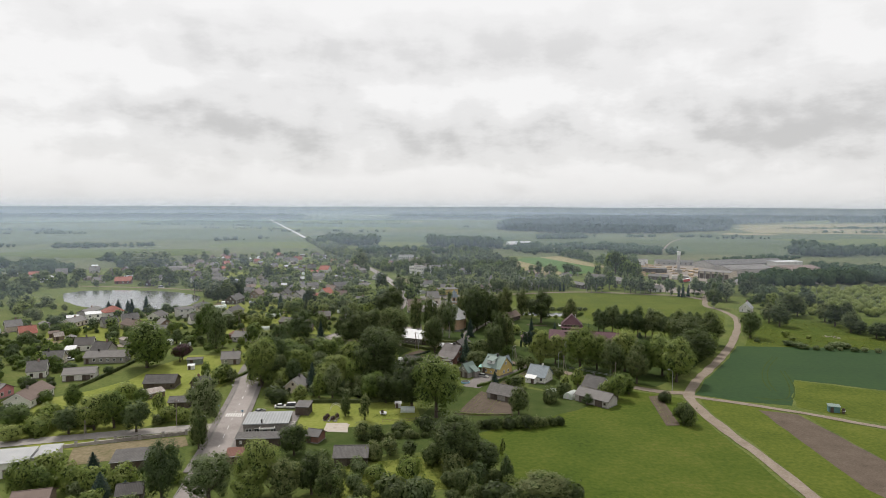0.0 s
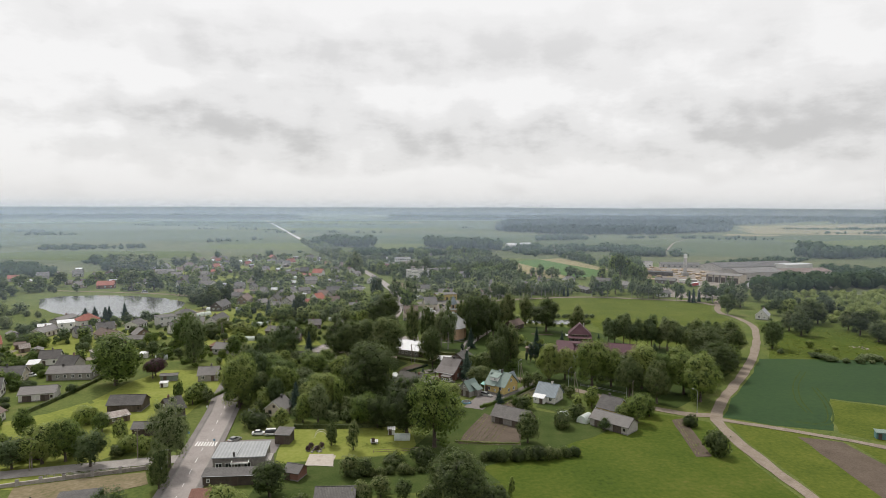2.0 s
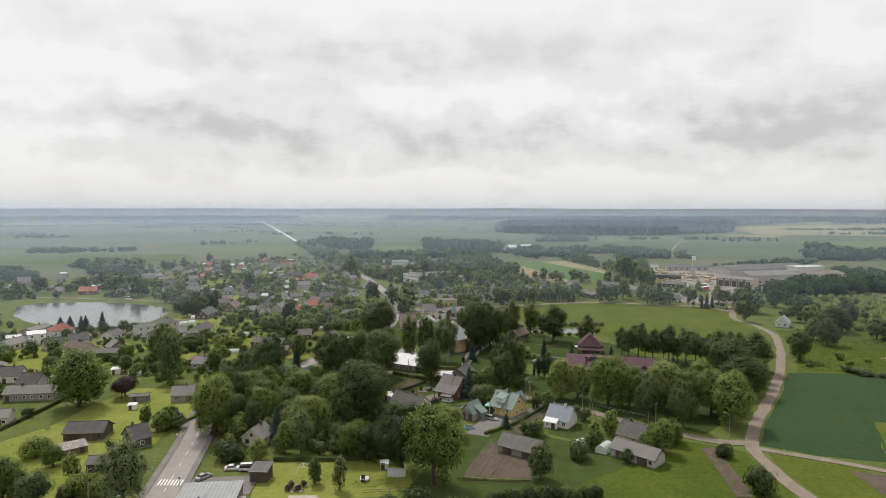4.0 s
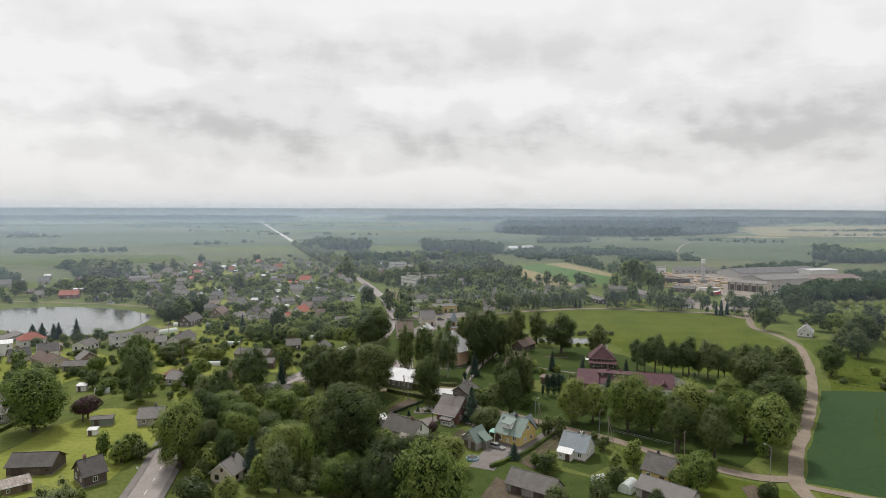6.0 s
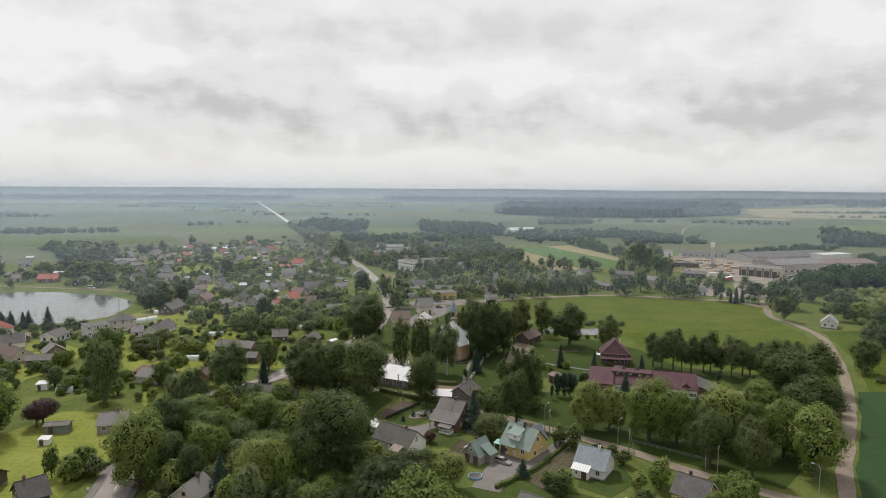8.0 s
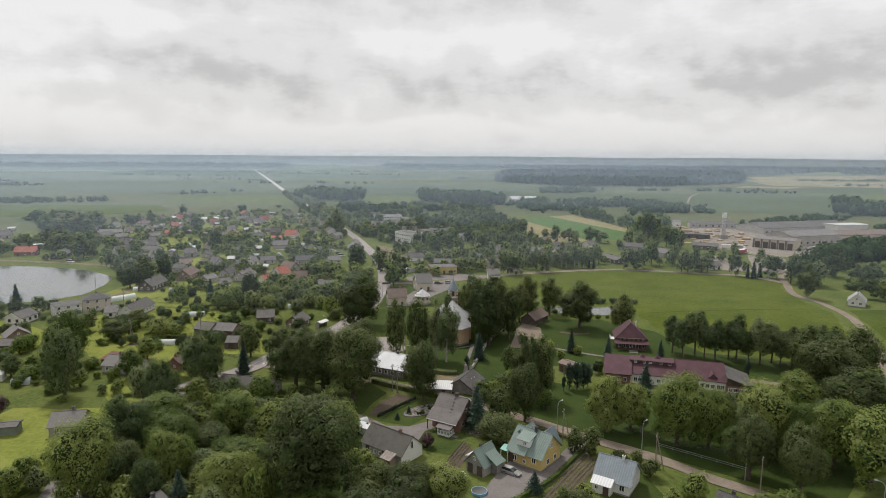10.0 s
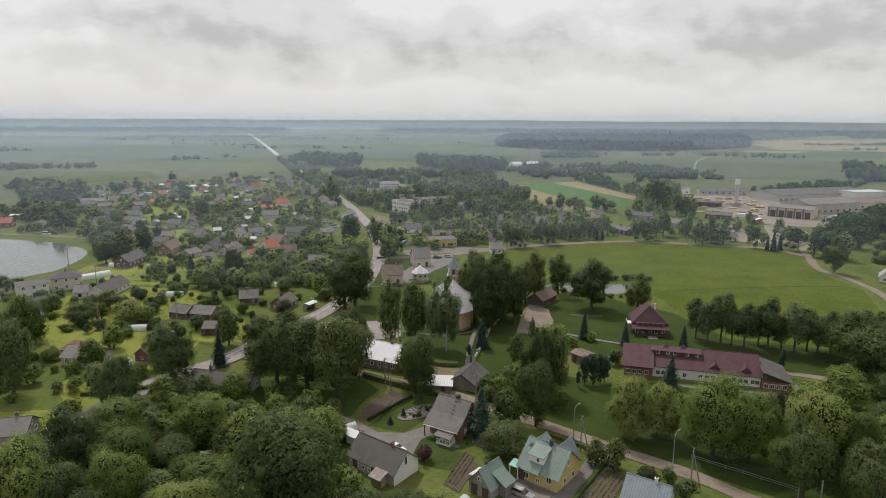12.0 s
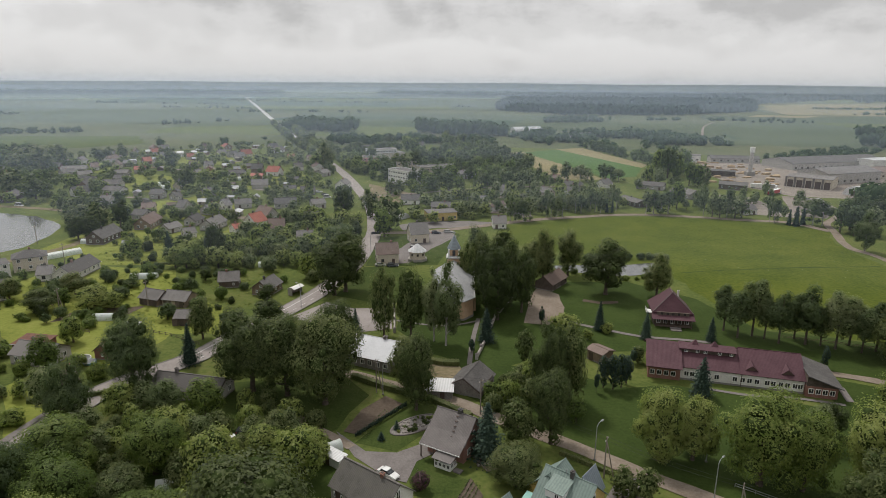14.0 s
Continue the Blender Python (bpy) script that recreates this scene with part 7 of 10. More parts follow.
def grove(ring, count, kinds, sizes, slim, seed, share=0.62, margin=0.5, label="thicket of leafy green trees and shrubs"):
    """Trees strewn over a piece of ground, clear of houses, roads and each other. sizes: crown radii; slim: height over radius."""
    rnd = random.Random(seed)
    xs, ys = [p[0] for p in ring], [p[1] for p in ring]
    made = []
    for _ in range(count * 16):
        if len(made) >= count:
            break
        x, y = rnd.uniform(min(xs), max(xs)), rnd.uniform(min(ys), max(ys))
        r = sizes[0] + (sizes[1] - sizes[0]) * rnd.random() ** 1.5
        if share > 0.7 and noise.noise(Vector((x * 0.035, y * 0.035, seed))) < rnd.uniform(-0.35, 0.2):
            continue
        if any(inside(x, y, q) for q in CLEARINGS):
            continue
        if not inside(x, y, ring) or not free(x, y, r * 0.55 + margin) or crowded(x, y, r, min(share, 0.62)) or not clear_of_roads(x, y, r * 0.45 + 0.4):
            continue
        sp, h = rnd.choice(kinds), r * rnd.uniform(*slim)
        level = "shrub" if h < 1.9 * r and h < 7 and sp != "birch" and y < 420 else "far" if y > 400 or x < -150 else "mid" if r > 3.0 and y < 310 else "small"
        made.append((sp, level, x, y, h, r, rnd))
        PLANTED.append((x, y, r))
    strewn("thicket", made, label)


# by the crossing and the near gardens
tree("light", -44.4, 144.4, 13.2, 5.3)
tree("willow", -65.1, 139.1, 14.6, 4.7)
tree("willow", -54.0, 138.5, 12.1, 5.8)
tree("lime", -31.6, 144.5, 10.5, 3.9)
tree("lime", -25.7, 138.6, 11.4, 3.9)
tree("lime", -41.6, 167.8, 9.0, 4.3)
tree("lime", -37.0, 141.5, 9.9, 4.1)
tree("light", -44.9, 139.3, 7.9, 3.8)
tree("lime", 2.9, 161.4, 14.3, 7.2)
tree("lime", 10.5, 157.7, 8.2, 4.3)
tree("willow", 8.1, 151.1, 5.4, 3.0)
tree("willow", 15.7, 151.3, 7.3, 1.9)
tree("light", 15.9, 167.8, 5.4, 1.0)
tree("lime", -12.4, 141.3, 6.2, 4.8)
tree("willow", -5.8, 141.1, 5.7, 4.2)
tree("lime", 12.7, 141.3, 5.1, 4.3)
tree("lime", 23.1, 140.6, 7.4, 6.5)
tree("lime", 28.4, 140.8, 5.8, 4.3)
tree("lime", -19.4, 165.3, 5.2, 2.9)
tree("lime", -15.1, 168.5, 5.0, 2.6)
tree("lime", -9.5, 167.0, 5.0, 2.4)
tree("lime", -3.1, 162.9, 5.7, 3.2)
tree("lime", -24.5, 179.5, 5.7, 2.6)
tree("lime", -20.3, 179.8, 4.9, 2.4)
tree("lime", 2.2, 155.2, 6.2, 3.4)
tree("light", -99.6, 151.5, 6.8, 4.6)
tree("light", -100.0, 141.8, 9.3, 3.4)
tree("light", -90.7, 146.4, 6.8, 3.7)
tree("light", -84.6, 145.3, 5.9, 3.3)
tree("light", -78.7, 147.2, 5.7, 3.6)
tree("light", -96.4, 142.3, 6.9, 3.3)
tree("lime", -69.5, 171.0, 11.5, 2.8)
tree("willow", -113.5, 182.3, 8.3, 4.1)
tree("light", -107.7, 185.7, 10.8, 5.3)
tree("light", -102.5, 187.5, 11.8, 4.8)
tree("willow", -93.8, 184.1, 9.7, 4.3)
tree("light", -132.0, 186.6, 7.5, 5.2)
tree("light", -125.6, 191.7, 6.7, 4.3)
tree("light", -122.2, 179.9, 5.5, 3.7)
tree("light", -126.6, 176.4, 4.6, 3.3)
tree("light", -113.7, 216.2, 6.2, 4.1)
tree("light", -104.9, 209.8, 6.1, 3.1)
tree("willow", -72.7, 184.0, 17.7, 5.2)
tree("light", -94.5, 201.3, 6.9, 2.5)
tree("willow", -88.1, 211.8, 5.2, 2.2)
tree("light", -124.8, 203.9, 9.3, 3.1)
tree("light", -139.8, 212.0, 4.3, 3.3)
tree("willow", -83.8, 238.9, 5.6, 2.4)
tree("spruce", -80.9, 141.6, 6.4, 2.8)
tree("spruce", -91.0, 156.2, 5.2, 2.4)
tree("spruce", -75.0, 141.7, 4.4, 2.2)
# along the road and the wild grove
tree("light", -127.1, 259.5, 19.7, 10.0)
tree("plum", -117.2, 268.8, 7.8, 3.6)
tree("willow", -109.2, 290.4, 20.4, 5.6)
tree("light", -70.4, 232.7, 18.4, 6.8)
tree("willow", -70.6, 250.9, 16.0, 5.9)
tree("light", -61.2, 249.8, 12.9, 6.3)
tree("willow", -57.9, 232.7, 10.7, 3.1)
tree("light", -52.4, 264.7, 11.7, 5.7)
tree("light", -41.3, 231.7, 12.6, 6.1)
tree("light", -35.2, 228.3, 11.2, 2.4)
tree("willow", -40.8, 219.6, 12.3, 3.6)
tree("light", -45.5, 219.2, 9.2, 2.9)
tree("light", -50.7, 213.6, 6.5, 3.2)
tree("lime", -59.5, 215.1, 5.4, 4.7)
tree("light", -25.6, 216.7, 10.1, 4.9)
tree("lime", -21.1, 214.6, 10.3, 3.8)
tree("lime", -32.8, 200.0, 7.0, 2.1)
tree("lime", -25.9, 196.8, 8.4, 2.1)
tree("light", -3.0, 199.5, 20.0, 7.6)
tree("lime", -11.5, 208.2, 17.8, 7.4)
tree("light", -17.5, 228.3, 6.9, 2.6)
tree("lime", -13.5, 185.9, 3.7, 3.0)
tree("lime", -5.9, 186.2, 5.2, 3.3)
tree("lime", -14.5, 214.0, 5.0, 2.1)
tree("lime", 24.3, 203.2, 9.4, 3.6)
tree("lime", 36.9, 216.2, 5.6, 3.2)
tree("lime", 44.2, 226.3, 4.4, 2.2)
tree("lime", 41.7, 223.0, 5.3, 2.2)
tree("light", 61.6, 220.7, 9.3, 3.7)
tree("light", 57.8, 222.1, 6.0, 3.0)
tree("light", 67.4, 226.8, 6.4, 2.3)
tree("lime", 26.4, 231.6, 5.3, 2.6)
tree("light", 24.1, 234.9, 4.2, 1.9)
tree("lime", 51.0, 238.6, 5.7, 2.0)
tree("willow", 49.3, 213.8, 4.2, 2.1)
tree("lime", 77.4, 217.7, 4.0, 2.3)
tree("lime", 76.1, 195.6, 6.9, 3.7)
tree("light", -85.2, 211.4, 4.6, 1.9)
# the great trees round the lane
tree("lime", -25.8, 235.1, 22.6, 9.4)
tree("lime", -26.2, 290.7, 21.0, 7.8)
tree("lime", -35.5, 294.5, 19.5, 7.2)
tree("lime", -25.5, 302.9, 19.7, 5.9)
tree("lime", -52.7, 312.5, 14.1, 5.0)
tree("light", -51.0, 285.5, 8.5, 4.2)
tree("willow", -59.5, 286.0, 8.0, 3.8)
tree("lime", -44.0, 296.5, 19.0, 8.0)
tree("lime", -50.1, 333.6, 9.2, 4.5)
tree("lime", -33.3, 367.6, 21.1, 8.3)
tree("lime", -5.9, 288.4, 17.4, 4.4)
tree("willow", -71.2, 236.4, 16.1, 7.3)
tree("light", -69.1, 262.7, 11.8, 7.3)
tree("light", -57.9, 241.4, 12.3, 5.2)
tree("lime", -66.3, 240.3, 10.4, 4.6)
tree("light", -123.7, 317.6, 18.2, 6.6)
tree("light", -51.6, 269.8, 10.3, 4.2)
tree("lime", -52.9, 253.5, 8.5, 4.8)
tree("light", -44.4, 247.0, 8.0, 6.2)
tree("light", -45.4, 236.4, 7.5, 5.8)
tree("light", -34.3, 230.8, 11.3, 2.5)
tree("light", -25.8, 227.5, 7.0, 5.1)
tree("willow", -31.3, 238.9, 4.8, 2.3)
tree("willow", -38.6, 228.7, 5.6, 4.7)
tree("light", -46.0, 228.1, 6.1, 3.6)
tree("lime", -13.0, 238.3, 7.7, 3.7)
tree("light", 0.4, 234.0, 9.1, 4.7)
tree("lime", -6.1, 233.9, 9.0, 6.1)
tree("plum", -117.9, 272.7, 7.2, 4.0)
tree("light", -87.3, 240.9, 6.9, 3.0)
tree("light", -88.1, 236.5, 6.6, 3.2)
tree("light", -93.6, 238.0, 7.9, 2.0)
tree("lime", -140.6, 357.1, 7.5, 3.8)
tree("willow", -76.3, 278.9, 15.2, 4.9)
tree("willow", -79.8, 309.4, 11.5, 4.7)
tree("light", -100.8, 323.5, 7.5, 3.5)
tree("lime", 12.9, 262.1, 7.5, 5.2)
tree("lime", 14.7, 275.8, 9.5, 3.8)
tree("lime", 21.3, 275.5, 15.7, 4.5)
tree("lime", 34.5, 257.5, 6.8, 2.6)
tree("lime", 66.5, 247.0, 15.5, 5.6)
tree("willow", 74.6, 276.3, 8.5, 3.0)
tree("light", 80.4, 253.9, 14.5, 5.4)
tree("light", 88.0, 252.0, 15.5, 6.2)
tree("lime", 74.4, 240.8, 15.1, 4.7)
tree("light", 90.6, 243.3, 17.0, 7.6)
tree("lime", 109.6, 276.9, 14.5, 8.8)
tree("lime", 115.4, 299.9, 16.2, 8.7)
tree("lime", 129.7, 308.2, 17.3, 7.4)
tree("light", 98.0, 285.3, 10.6, 6.0)
tree("lime", 115.8, 311.6, 17.2, 5.9)
tree("light", 28.0, 235.1, 4.7, 2.3)
tree("light", 50.3, 235.1, 7.6, 2.6)
tree("lime", 40.2, 253.0, 3.2, 2.2)
tree("lime", 45.2, 247.2, 4.4, 2.2)
tree("lime", 43.8, 252.6, 3.6, 1.6)
tree("light", 44.7, 233.8, 4.9, 2.0)
tree("light", 65.8, 229.2, 7.0, 4.1)
tree("light", 63.0, 231.1, 5.2, 3.3)
tree("spruce", 18.9, 240.7, 4.7, 2.0)
tree("spruce", -50.2, 229.2, 10.7, 2.9)
tree("spruce", 8.3, 270.7, 11.8, 3.8)
tree("spruce", -193.9, 395.5, 10.6, 3.3)
tree("spruce", -211.7, 394.9, 8.3, 3.4)
tree("spruce", -204.2, 392.7, 8.3, 3.3)
tree("spruce", -203.1, 395.2, 8.6, 3.3)
tree("spruce", -223.3, 404.7, 5.7, 3.1)
# round the church and the long red-roofed house
tree("lime", -16.7, 329.2, 20.4, 3.8)
tree("lime", -9.1, 328.7, 20.8, 4.5)
tree("lime", 16.2, 342.4, 22.0, 6.1)
tree("lime", 13.2, 376.3, 18.7, 4.7)
tree("lime", 24.3, 348.9, 19.8, 4.9)
tree("lime", 35.0, 376.9, 19.8, 4.8)
tree("lime", 21.6, 379.8, 18.9, 6.0)
tree("lime", 13.6, 353.3, 21.6, 5.7)
tree("lime", 21.7, 357.7, 20.5, 5.5)
tree("lime", 31.4, 374.8, 17.0, 4.8)
tree("lime", 46.1, 387.7, 17.1, 5.1)
tree("lime", 54.8, 366.4, 18.9, 8.2)
tree("lime", 71.1, 363.6, 15.1, 4.9)
tree("lime", -36.5, 364.0, 18.4, 8.0)
tree("lime", -7.8, 297.4, 13.3, 4.7)
tree("light", 56.6, 262.6, 17.6, 7.4)
tree("light", 63.5, 261.0, 14.5, 5.4)
tree("light", 41.0, 270.1, 14.6, 5.2)
tree("light", 47.5, 270.2, 12.4, 4.8)
tree("light", 74.5, 258.5, 17.5, 6.6)
tree("lime", 23.5, 291.1, 19.3, 4.6)
tree("lime", 28.0, 292.3, 18.4, 4.2)
tree("lime", 20.8, 312.6, 9.0, 2.6)
tree("lime", 7.6, 368.2, 17.3, 3.8)
tree("lime", 13.3, 403.6, 15.0, 4.4)
tree("willow", -25.6, 458.9, 19.1, 7.0)
tree("lime", -37.5, 488.2, 14.6, 4.8)
tree("lime", -52.6, 488.7, 16.0, 5.4)
tree("willow", -40.5, 400.7, 15.7, 6.7)
tree("lime", -90.5, 405.6, 14.9, 4.3)
tree("lime", -66.6, 326.4, 12.3, 3.7)
tree("willow", -70.3, 294.8, 18.8, 6.3)
tree("light", -97.0, 304.9, 9.7, 3.9)
tree("willow", -83.8, 284.8, 11.3, 3.7)
tree("lime", -45.1, 312.7, 11.1, 6.0)
tree("lime", -123.8, 346.7, 7.2, 5.0)
tree("light", -108.6, 349.0, 7.6, 6.0)
tree("light", -119.7, 351.4, 5.9, 2.5)
tree("lime", -122.5, 362.7, 7.7, 4.8)
tree("light", -102.8, 349.5, 5.6, 2.8)
tree("lime", -158.1, 439.0, 10.4, 4.6)
tree("lime", -163.0, 436.6, 10.5, 4.6)
tree("lime", -182.5, 466.2, 10.2, 4.5)
tree("lime", -177.2, 466.5, 10.1, 4.5)
tree("lime", -162.8, 455.5, 13.6, 5.5)
tree("lime", -156.7, 462.0, 13.7, 4.9)
tree("lime", -238.9, 527.9, 15.6, 7.9)
tree("lime", -315.8, 627.0, 15.6, 8.1)
tree("lime", -306.2, 642.3, 20.1, 11.3)
tree("lime", -310.6, 667.2, 18.7, 9.6)
tree("lime", -331.6, 664.9, 18.9, 10.8)
tree("lime", -268.6, 550.1, 15.0, 7.7)
tree("light", 56.8, 291.7, 2.4, 0.8)
tree("lime", 79.2, 279.2, 7.1, 3.0)
tree("light", 14.6, 292.2, 5.2, 2.9)
tree("lime", 19.5, 291.4, 6.1, 2.6)
tree("light", 10.8, 292.6, 4.8, 2.3)
tree("light", 28.0, 283.7, 5.2, 2.5)
tree("light", 34.9, 333.6, 5.0, 4.3)
tree("light", 46.9, 332.8, 3.2, 2.0)
tree("lime", 31.1, 258.8, 6.2, 2.4)
tree("light", 40.1, 327.6, 3.2, 1.6)
tree("lime", 49.9, 313.2, 4.5, 1.8)
tree("birch", 0.7, 323.1, 23.4, 4.7)
tree("birch", -2.6, 326.1, 20.6, 3.5)
tree("spruce", 11.8, 325.9, 9.9, 3.0)
tree("spruce", -63.9, 310.5, 11.3, 2.7)
tree("spruce", 45.1, 334.6, 9.1, 2.1)
tree("spruce", 56.7, 328.6, 8.3, 2.1)
tree("spruce", 74.3, 326.9, 7.4, 1.9)
tree("spruce", 59.3, 295.9, 9.7, 3.1)
tree("spruce", -24.8, 330.5, 8.0, 2.0)
tree("spruce", -111.9, 411.9, 10.3, 3.1)
tree("spruce", -96.5, 414.0, 10.7, 3.1)
tree("spruce", -100.2, 432.6, 7.6, 2.6)
tree("spruce", 177.4, 473.8, 10.8, 2.4)
tree("spruce", 182.3, 476.5, 9.5, 2.1)
tree("spruce", -83.3, 292.8, 6.7, 2.6)
tree("thuja", 39.7, 298.4, 8.8, 1.7)
tree("thuja", 35.4, 296.9, 5.7, 0.7)
tree("thuja", 37.6, 299.2, 8.2, 1.5)
tree("thuja", 41.9, 299.4, 8.4, 1.6)
tree("thuja", 43.6, 301.2, 7.2, 1.4)
tree("thuja", 48.4, 312.1, 4.6, 0.9)
tree("thuja", 96.2, 310.5, 6.0, 1.0)
tree("thuja", 7.5, 318.4, 4.0, 0.9)
tree("thuja", 29.0, 338.7, 5.7, 0.9)
# the row behind the long house
tree("row", 81.4, 335.2, 13.6, 4.0)
tree("row", 83.0, 329.8, 13.7, 3.9)
tree("row", 87.7, 331.1, 16.6, 4.3)
tree("row", 90.2, 329.1, 12.3, 3.2)
tree("row", 92.7, 326.0, 15.0, 3.9)
tree("row", 98.7, 329.3, 12.3, 3.7)
tree("row", 99.7, 325.4, 16.8, 4.4)
tree("row", 103.5, 324.7, 10.7, 3.3)
tree("row", 106.2, 322.4, 16.2, 4.4)
tree("row", 111.4, 324.8, 13.9, 4.1)
tree("row", 111.8, 320.0, 12.4, 3.7)
tree("row", 116.4, 321.1, 13.6, 4.1)
tree("row", 119.5, 319.0, 14.3, 4.5)
tree("row", 123.0, 317.6, 15.5, 4.5)
tree("row", 125.5, 314.9, 15.0, 4.9)
# trees beyond the meadow
tree("birch", 180.6, 425.1, 17.0, 5.3)
# birch clumps and wood behind the meadow, trees of the far quarters
tree("willow", 24.3, 576.4, 13.1, 3.2)
tree("willow", 28.7, 574.4, 11.9, 3.6)
tree("willow", 33.3, 572.4, 10.8, 3.9)
tree("willow", 40.1, 586.1, 12.6, 3.6)
tree("willow", 44.1, 584.0, 11.4, 4.0)
tree("willow", 48.1, 581.8, 10.2, 4.4)
tree("willow", 53.6, 586.6, 11.9, 4.9)
tree("willow", 57.9, 584.5, 10.7, 3.6)
tree("birch", 34.4, 481.5, 13.3, 3.0)
tree("birch", 37.5, 480.2, 12.3, 3.3)
tree("birch", 40.8, 479.0, 11.4, 3.7)
tree("birch", 44.6, 481.8, 12.7, 4.1)
tree("birch", 54.2, 490.4, 14.8, 2.6)
tree("birch", 56.6, 489.0, 13.8, 2.9)
tree("birch", 59.4, 487.7, 12.9, 3.2)
tree("birch", 62.9, 490.6, 14.2, 3.5)
tree("birch", 72.2, 502.7, 11.3, 2.4)
tree("birch", 75.0, 501.2, 10.3, 2.7)
tree("birch", 81.4, 507.6, 13.6, 3.0)
tree("birch", 83.8, 506.1, 12.6, 3.4)
tree("birch", 86.3, 504.6, 11.6, 3.7)
tree("birch", 95.9, 508.0, 13.3, 2.5)
tree("birch", 110.8, 502.4, 13.7, 3.6)
tree("birch", 114.4, 501.0, 12.8, 4.0)
tree("birch", 117.9, 499.6, 11.8, 4.4)
tree("birch", 123.0, 502.7, 13.1, 4.9)
tree("light", 131.7, 514.0, 16.1, 4.4)
tree("birch", 138.9, 494.4, 16.2, 2.2)
tree("willow", 143.2, 493.1, 12.5, 3.6)
tree("willow", 146.6, 491.7, 11.5, 4.1)
tree("willow", 154.1, 490.5, 10.6, 4.5)
tree("willow", 159.1, 493.5, 11.9, 5.0)
tree("birch", 151.1, 493.3, 16.1, 3.7)
tree("birch", 168.5, 482.7, 13.9, 2.5)
tree("birch", 170.5, 481.4, 13.0, 2.8)
tree("birch", 187.6, 476.7, 13.4, 4.4)
tree("birch", 191.8, 475.5, 12.5, 4.9)
tree("willow", 191.7, 460.8, 15.8, 4.7)
tree("willow", 200.4, 459.8, 14.9, 5.3)
tree("willow", 199.4, 465.7, 19.3, 4.8)
tree("willow", 194.5, 454.0, 14.4, 4.9)
tree("willow", 201.4, 453.0, 13.6, 5.5)
tree("birch", 86.2, 607.4, 15.2, 4.2)
tree("birch", 98.3, 615.6, 12.2, 4.6)
tree("birch", 103.5, 613.2, 10.9, 5.2)
tree("light", 75.8, 571.8, 10.4, 2.9)
tree("lime", 66.8, 604.1, 13.9, 2.8)
tree("light", 68.9, 592.0, 10.8, 3.4)
tree("birch", 116.1, 621.7, 12.4, 4.7)
tree("birch", 121.3, 619.2, 11.1, 5.3)
tree("birch", 126.4, 616.8, 9.8, 5.8)
tree("light", 140.4, 592.4, 15.5, 3.5)
tree("light", 165.6, 646.5, 20.3, 5.9)
tree("light", 177.8, 644.0, 18.9, 6.6)
tree("willow", 168.2, 635.0, 23.2, 6.2)
tree("light", 170.5, 598.4, 16.8, 5.4)
tree("light", 176.3, 596.2, 15.6, 6.0)
tree("lime", 176.7, 584.5, 14.1, 3.2)
tree("lime", 92.9, 555.7, 12.8, 3.1)
tree("light", 28.2, 527.3, 8.3, 2.5)
tree("willow", 29.1, 505.9, 6.3, 3.5)
tree("lime", 22.1, 549.2, 8.1, 1.8)
tree("spruce", 89.8, 504.8, 8.2, 1.3)
tree("spruce", 92.5, 503.3, 7.8, 1.3)
tree("spruce", 175.3, 476.3, 8.7, 1.6)
tree("spruce", 21.1, 842.8, 13.1, 2.5)
tree("light", -213.7, 502.9, 5.6, 2.0)
tree("lime", -203.3, 494.1, 8.2, 2.9)
tree("lime", -198.6, 492.7, 7.9, 3.5)
tree("lime", -193.8, 492.9, 9.1, 3.8)
tree("lime", -185.7, 491.7, 8.8, 4.5)
tree("lime", -179.6, 490.4, 8.5, 4.1)
tree("lime", -178.5, 457.6, 8.0, 3.4)
tree("lime", -173.8, 456.6, 7.7, 4.1)
tree("lime", -174.5, 468.8, 7.7, 3.8)
tree("willow", -172.9, 495.0, 11.9, 4.0)
tree("lime", -164.6, 562.8, 14.8, 5.3)
tree("light", -168.4, 604.6, 9.1, 4.6)
tree("light", -161.2, 602.4, 8.7, 5.6)
tree("light", -153.4, 600.2, 8.3, 5.0)
tree("willow", -215.9, 550.6, 9.9, 5.1)
tree("light", -102.4, 394.5, 8.0, 3.4)
tree("light", -97.8, 393.8, 7.8, 4.1)
tree("light", -95.3, 398.5, 8.8, 3.0)
tree("lime", -233.9, 701.5, 13.8, 4.8)
tree("lime", -230.0, 697.9, 13.3, 5.8)
tree("lime", -217.9, 666.7, 8.5, 4.0)
tree("light", -133.9, 423.0, 5.2, 2.2)
tree("light", -130.1, 422.2, 4.9, 2.6)
tree("light", -134.8, 443.0, 4.2, 1.8)
tree("light", -131.0, 442.1, 3.9, 2.2)
tree("lime", -287.8, 730.7, 14.1, 4.7)
tree("lime", -295.4, 717.9, 11.8, 5.1)
tree("lime", -300.6, 713.6, 11.2, 6.2)
tree("lime", -56.8, 524.5, 10.9, 5.1)
tree("lime", -43.4, 511.5, 9.3, 4.3)
tree("light", -27.3, 445.9, 13.0, 5.2)
tree("lime", -93.7, 672.6, 20.8, 6.3)
tree("light", -102.8, 672.2, 14.1, 5.9)
tree("lime", -39.1, 675.2, 13.2, 5.0)
tree("lime", -32.0, 672.2, 12.7, 6.1)
tree("lime", -23.0, 675.9, 15.1, 6.7)
tree("light", -82.2, 545.5, 14.2, 3.2)
tree("light", -72.6, 474.3, 6.9, 3.4)
tree("light", -77.8, 478.2, 4.4, 2.7)
tree("light", -65.1, 468.2, 6.0, 3.1)
tree("light", -58.5, 467.1, 5.7, 3.7)
tree("lime", -53.9, 481.6, 6.8, 2.9)
tree("lime", -40.3, 445.5, 6.9, 3.3)
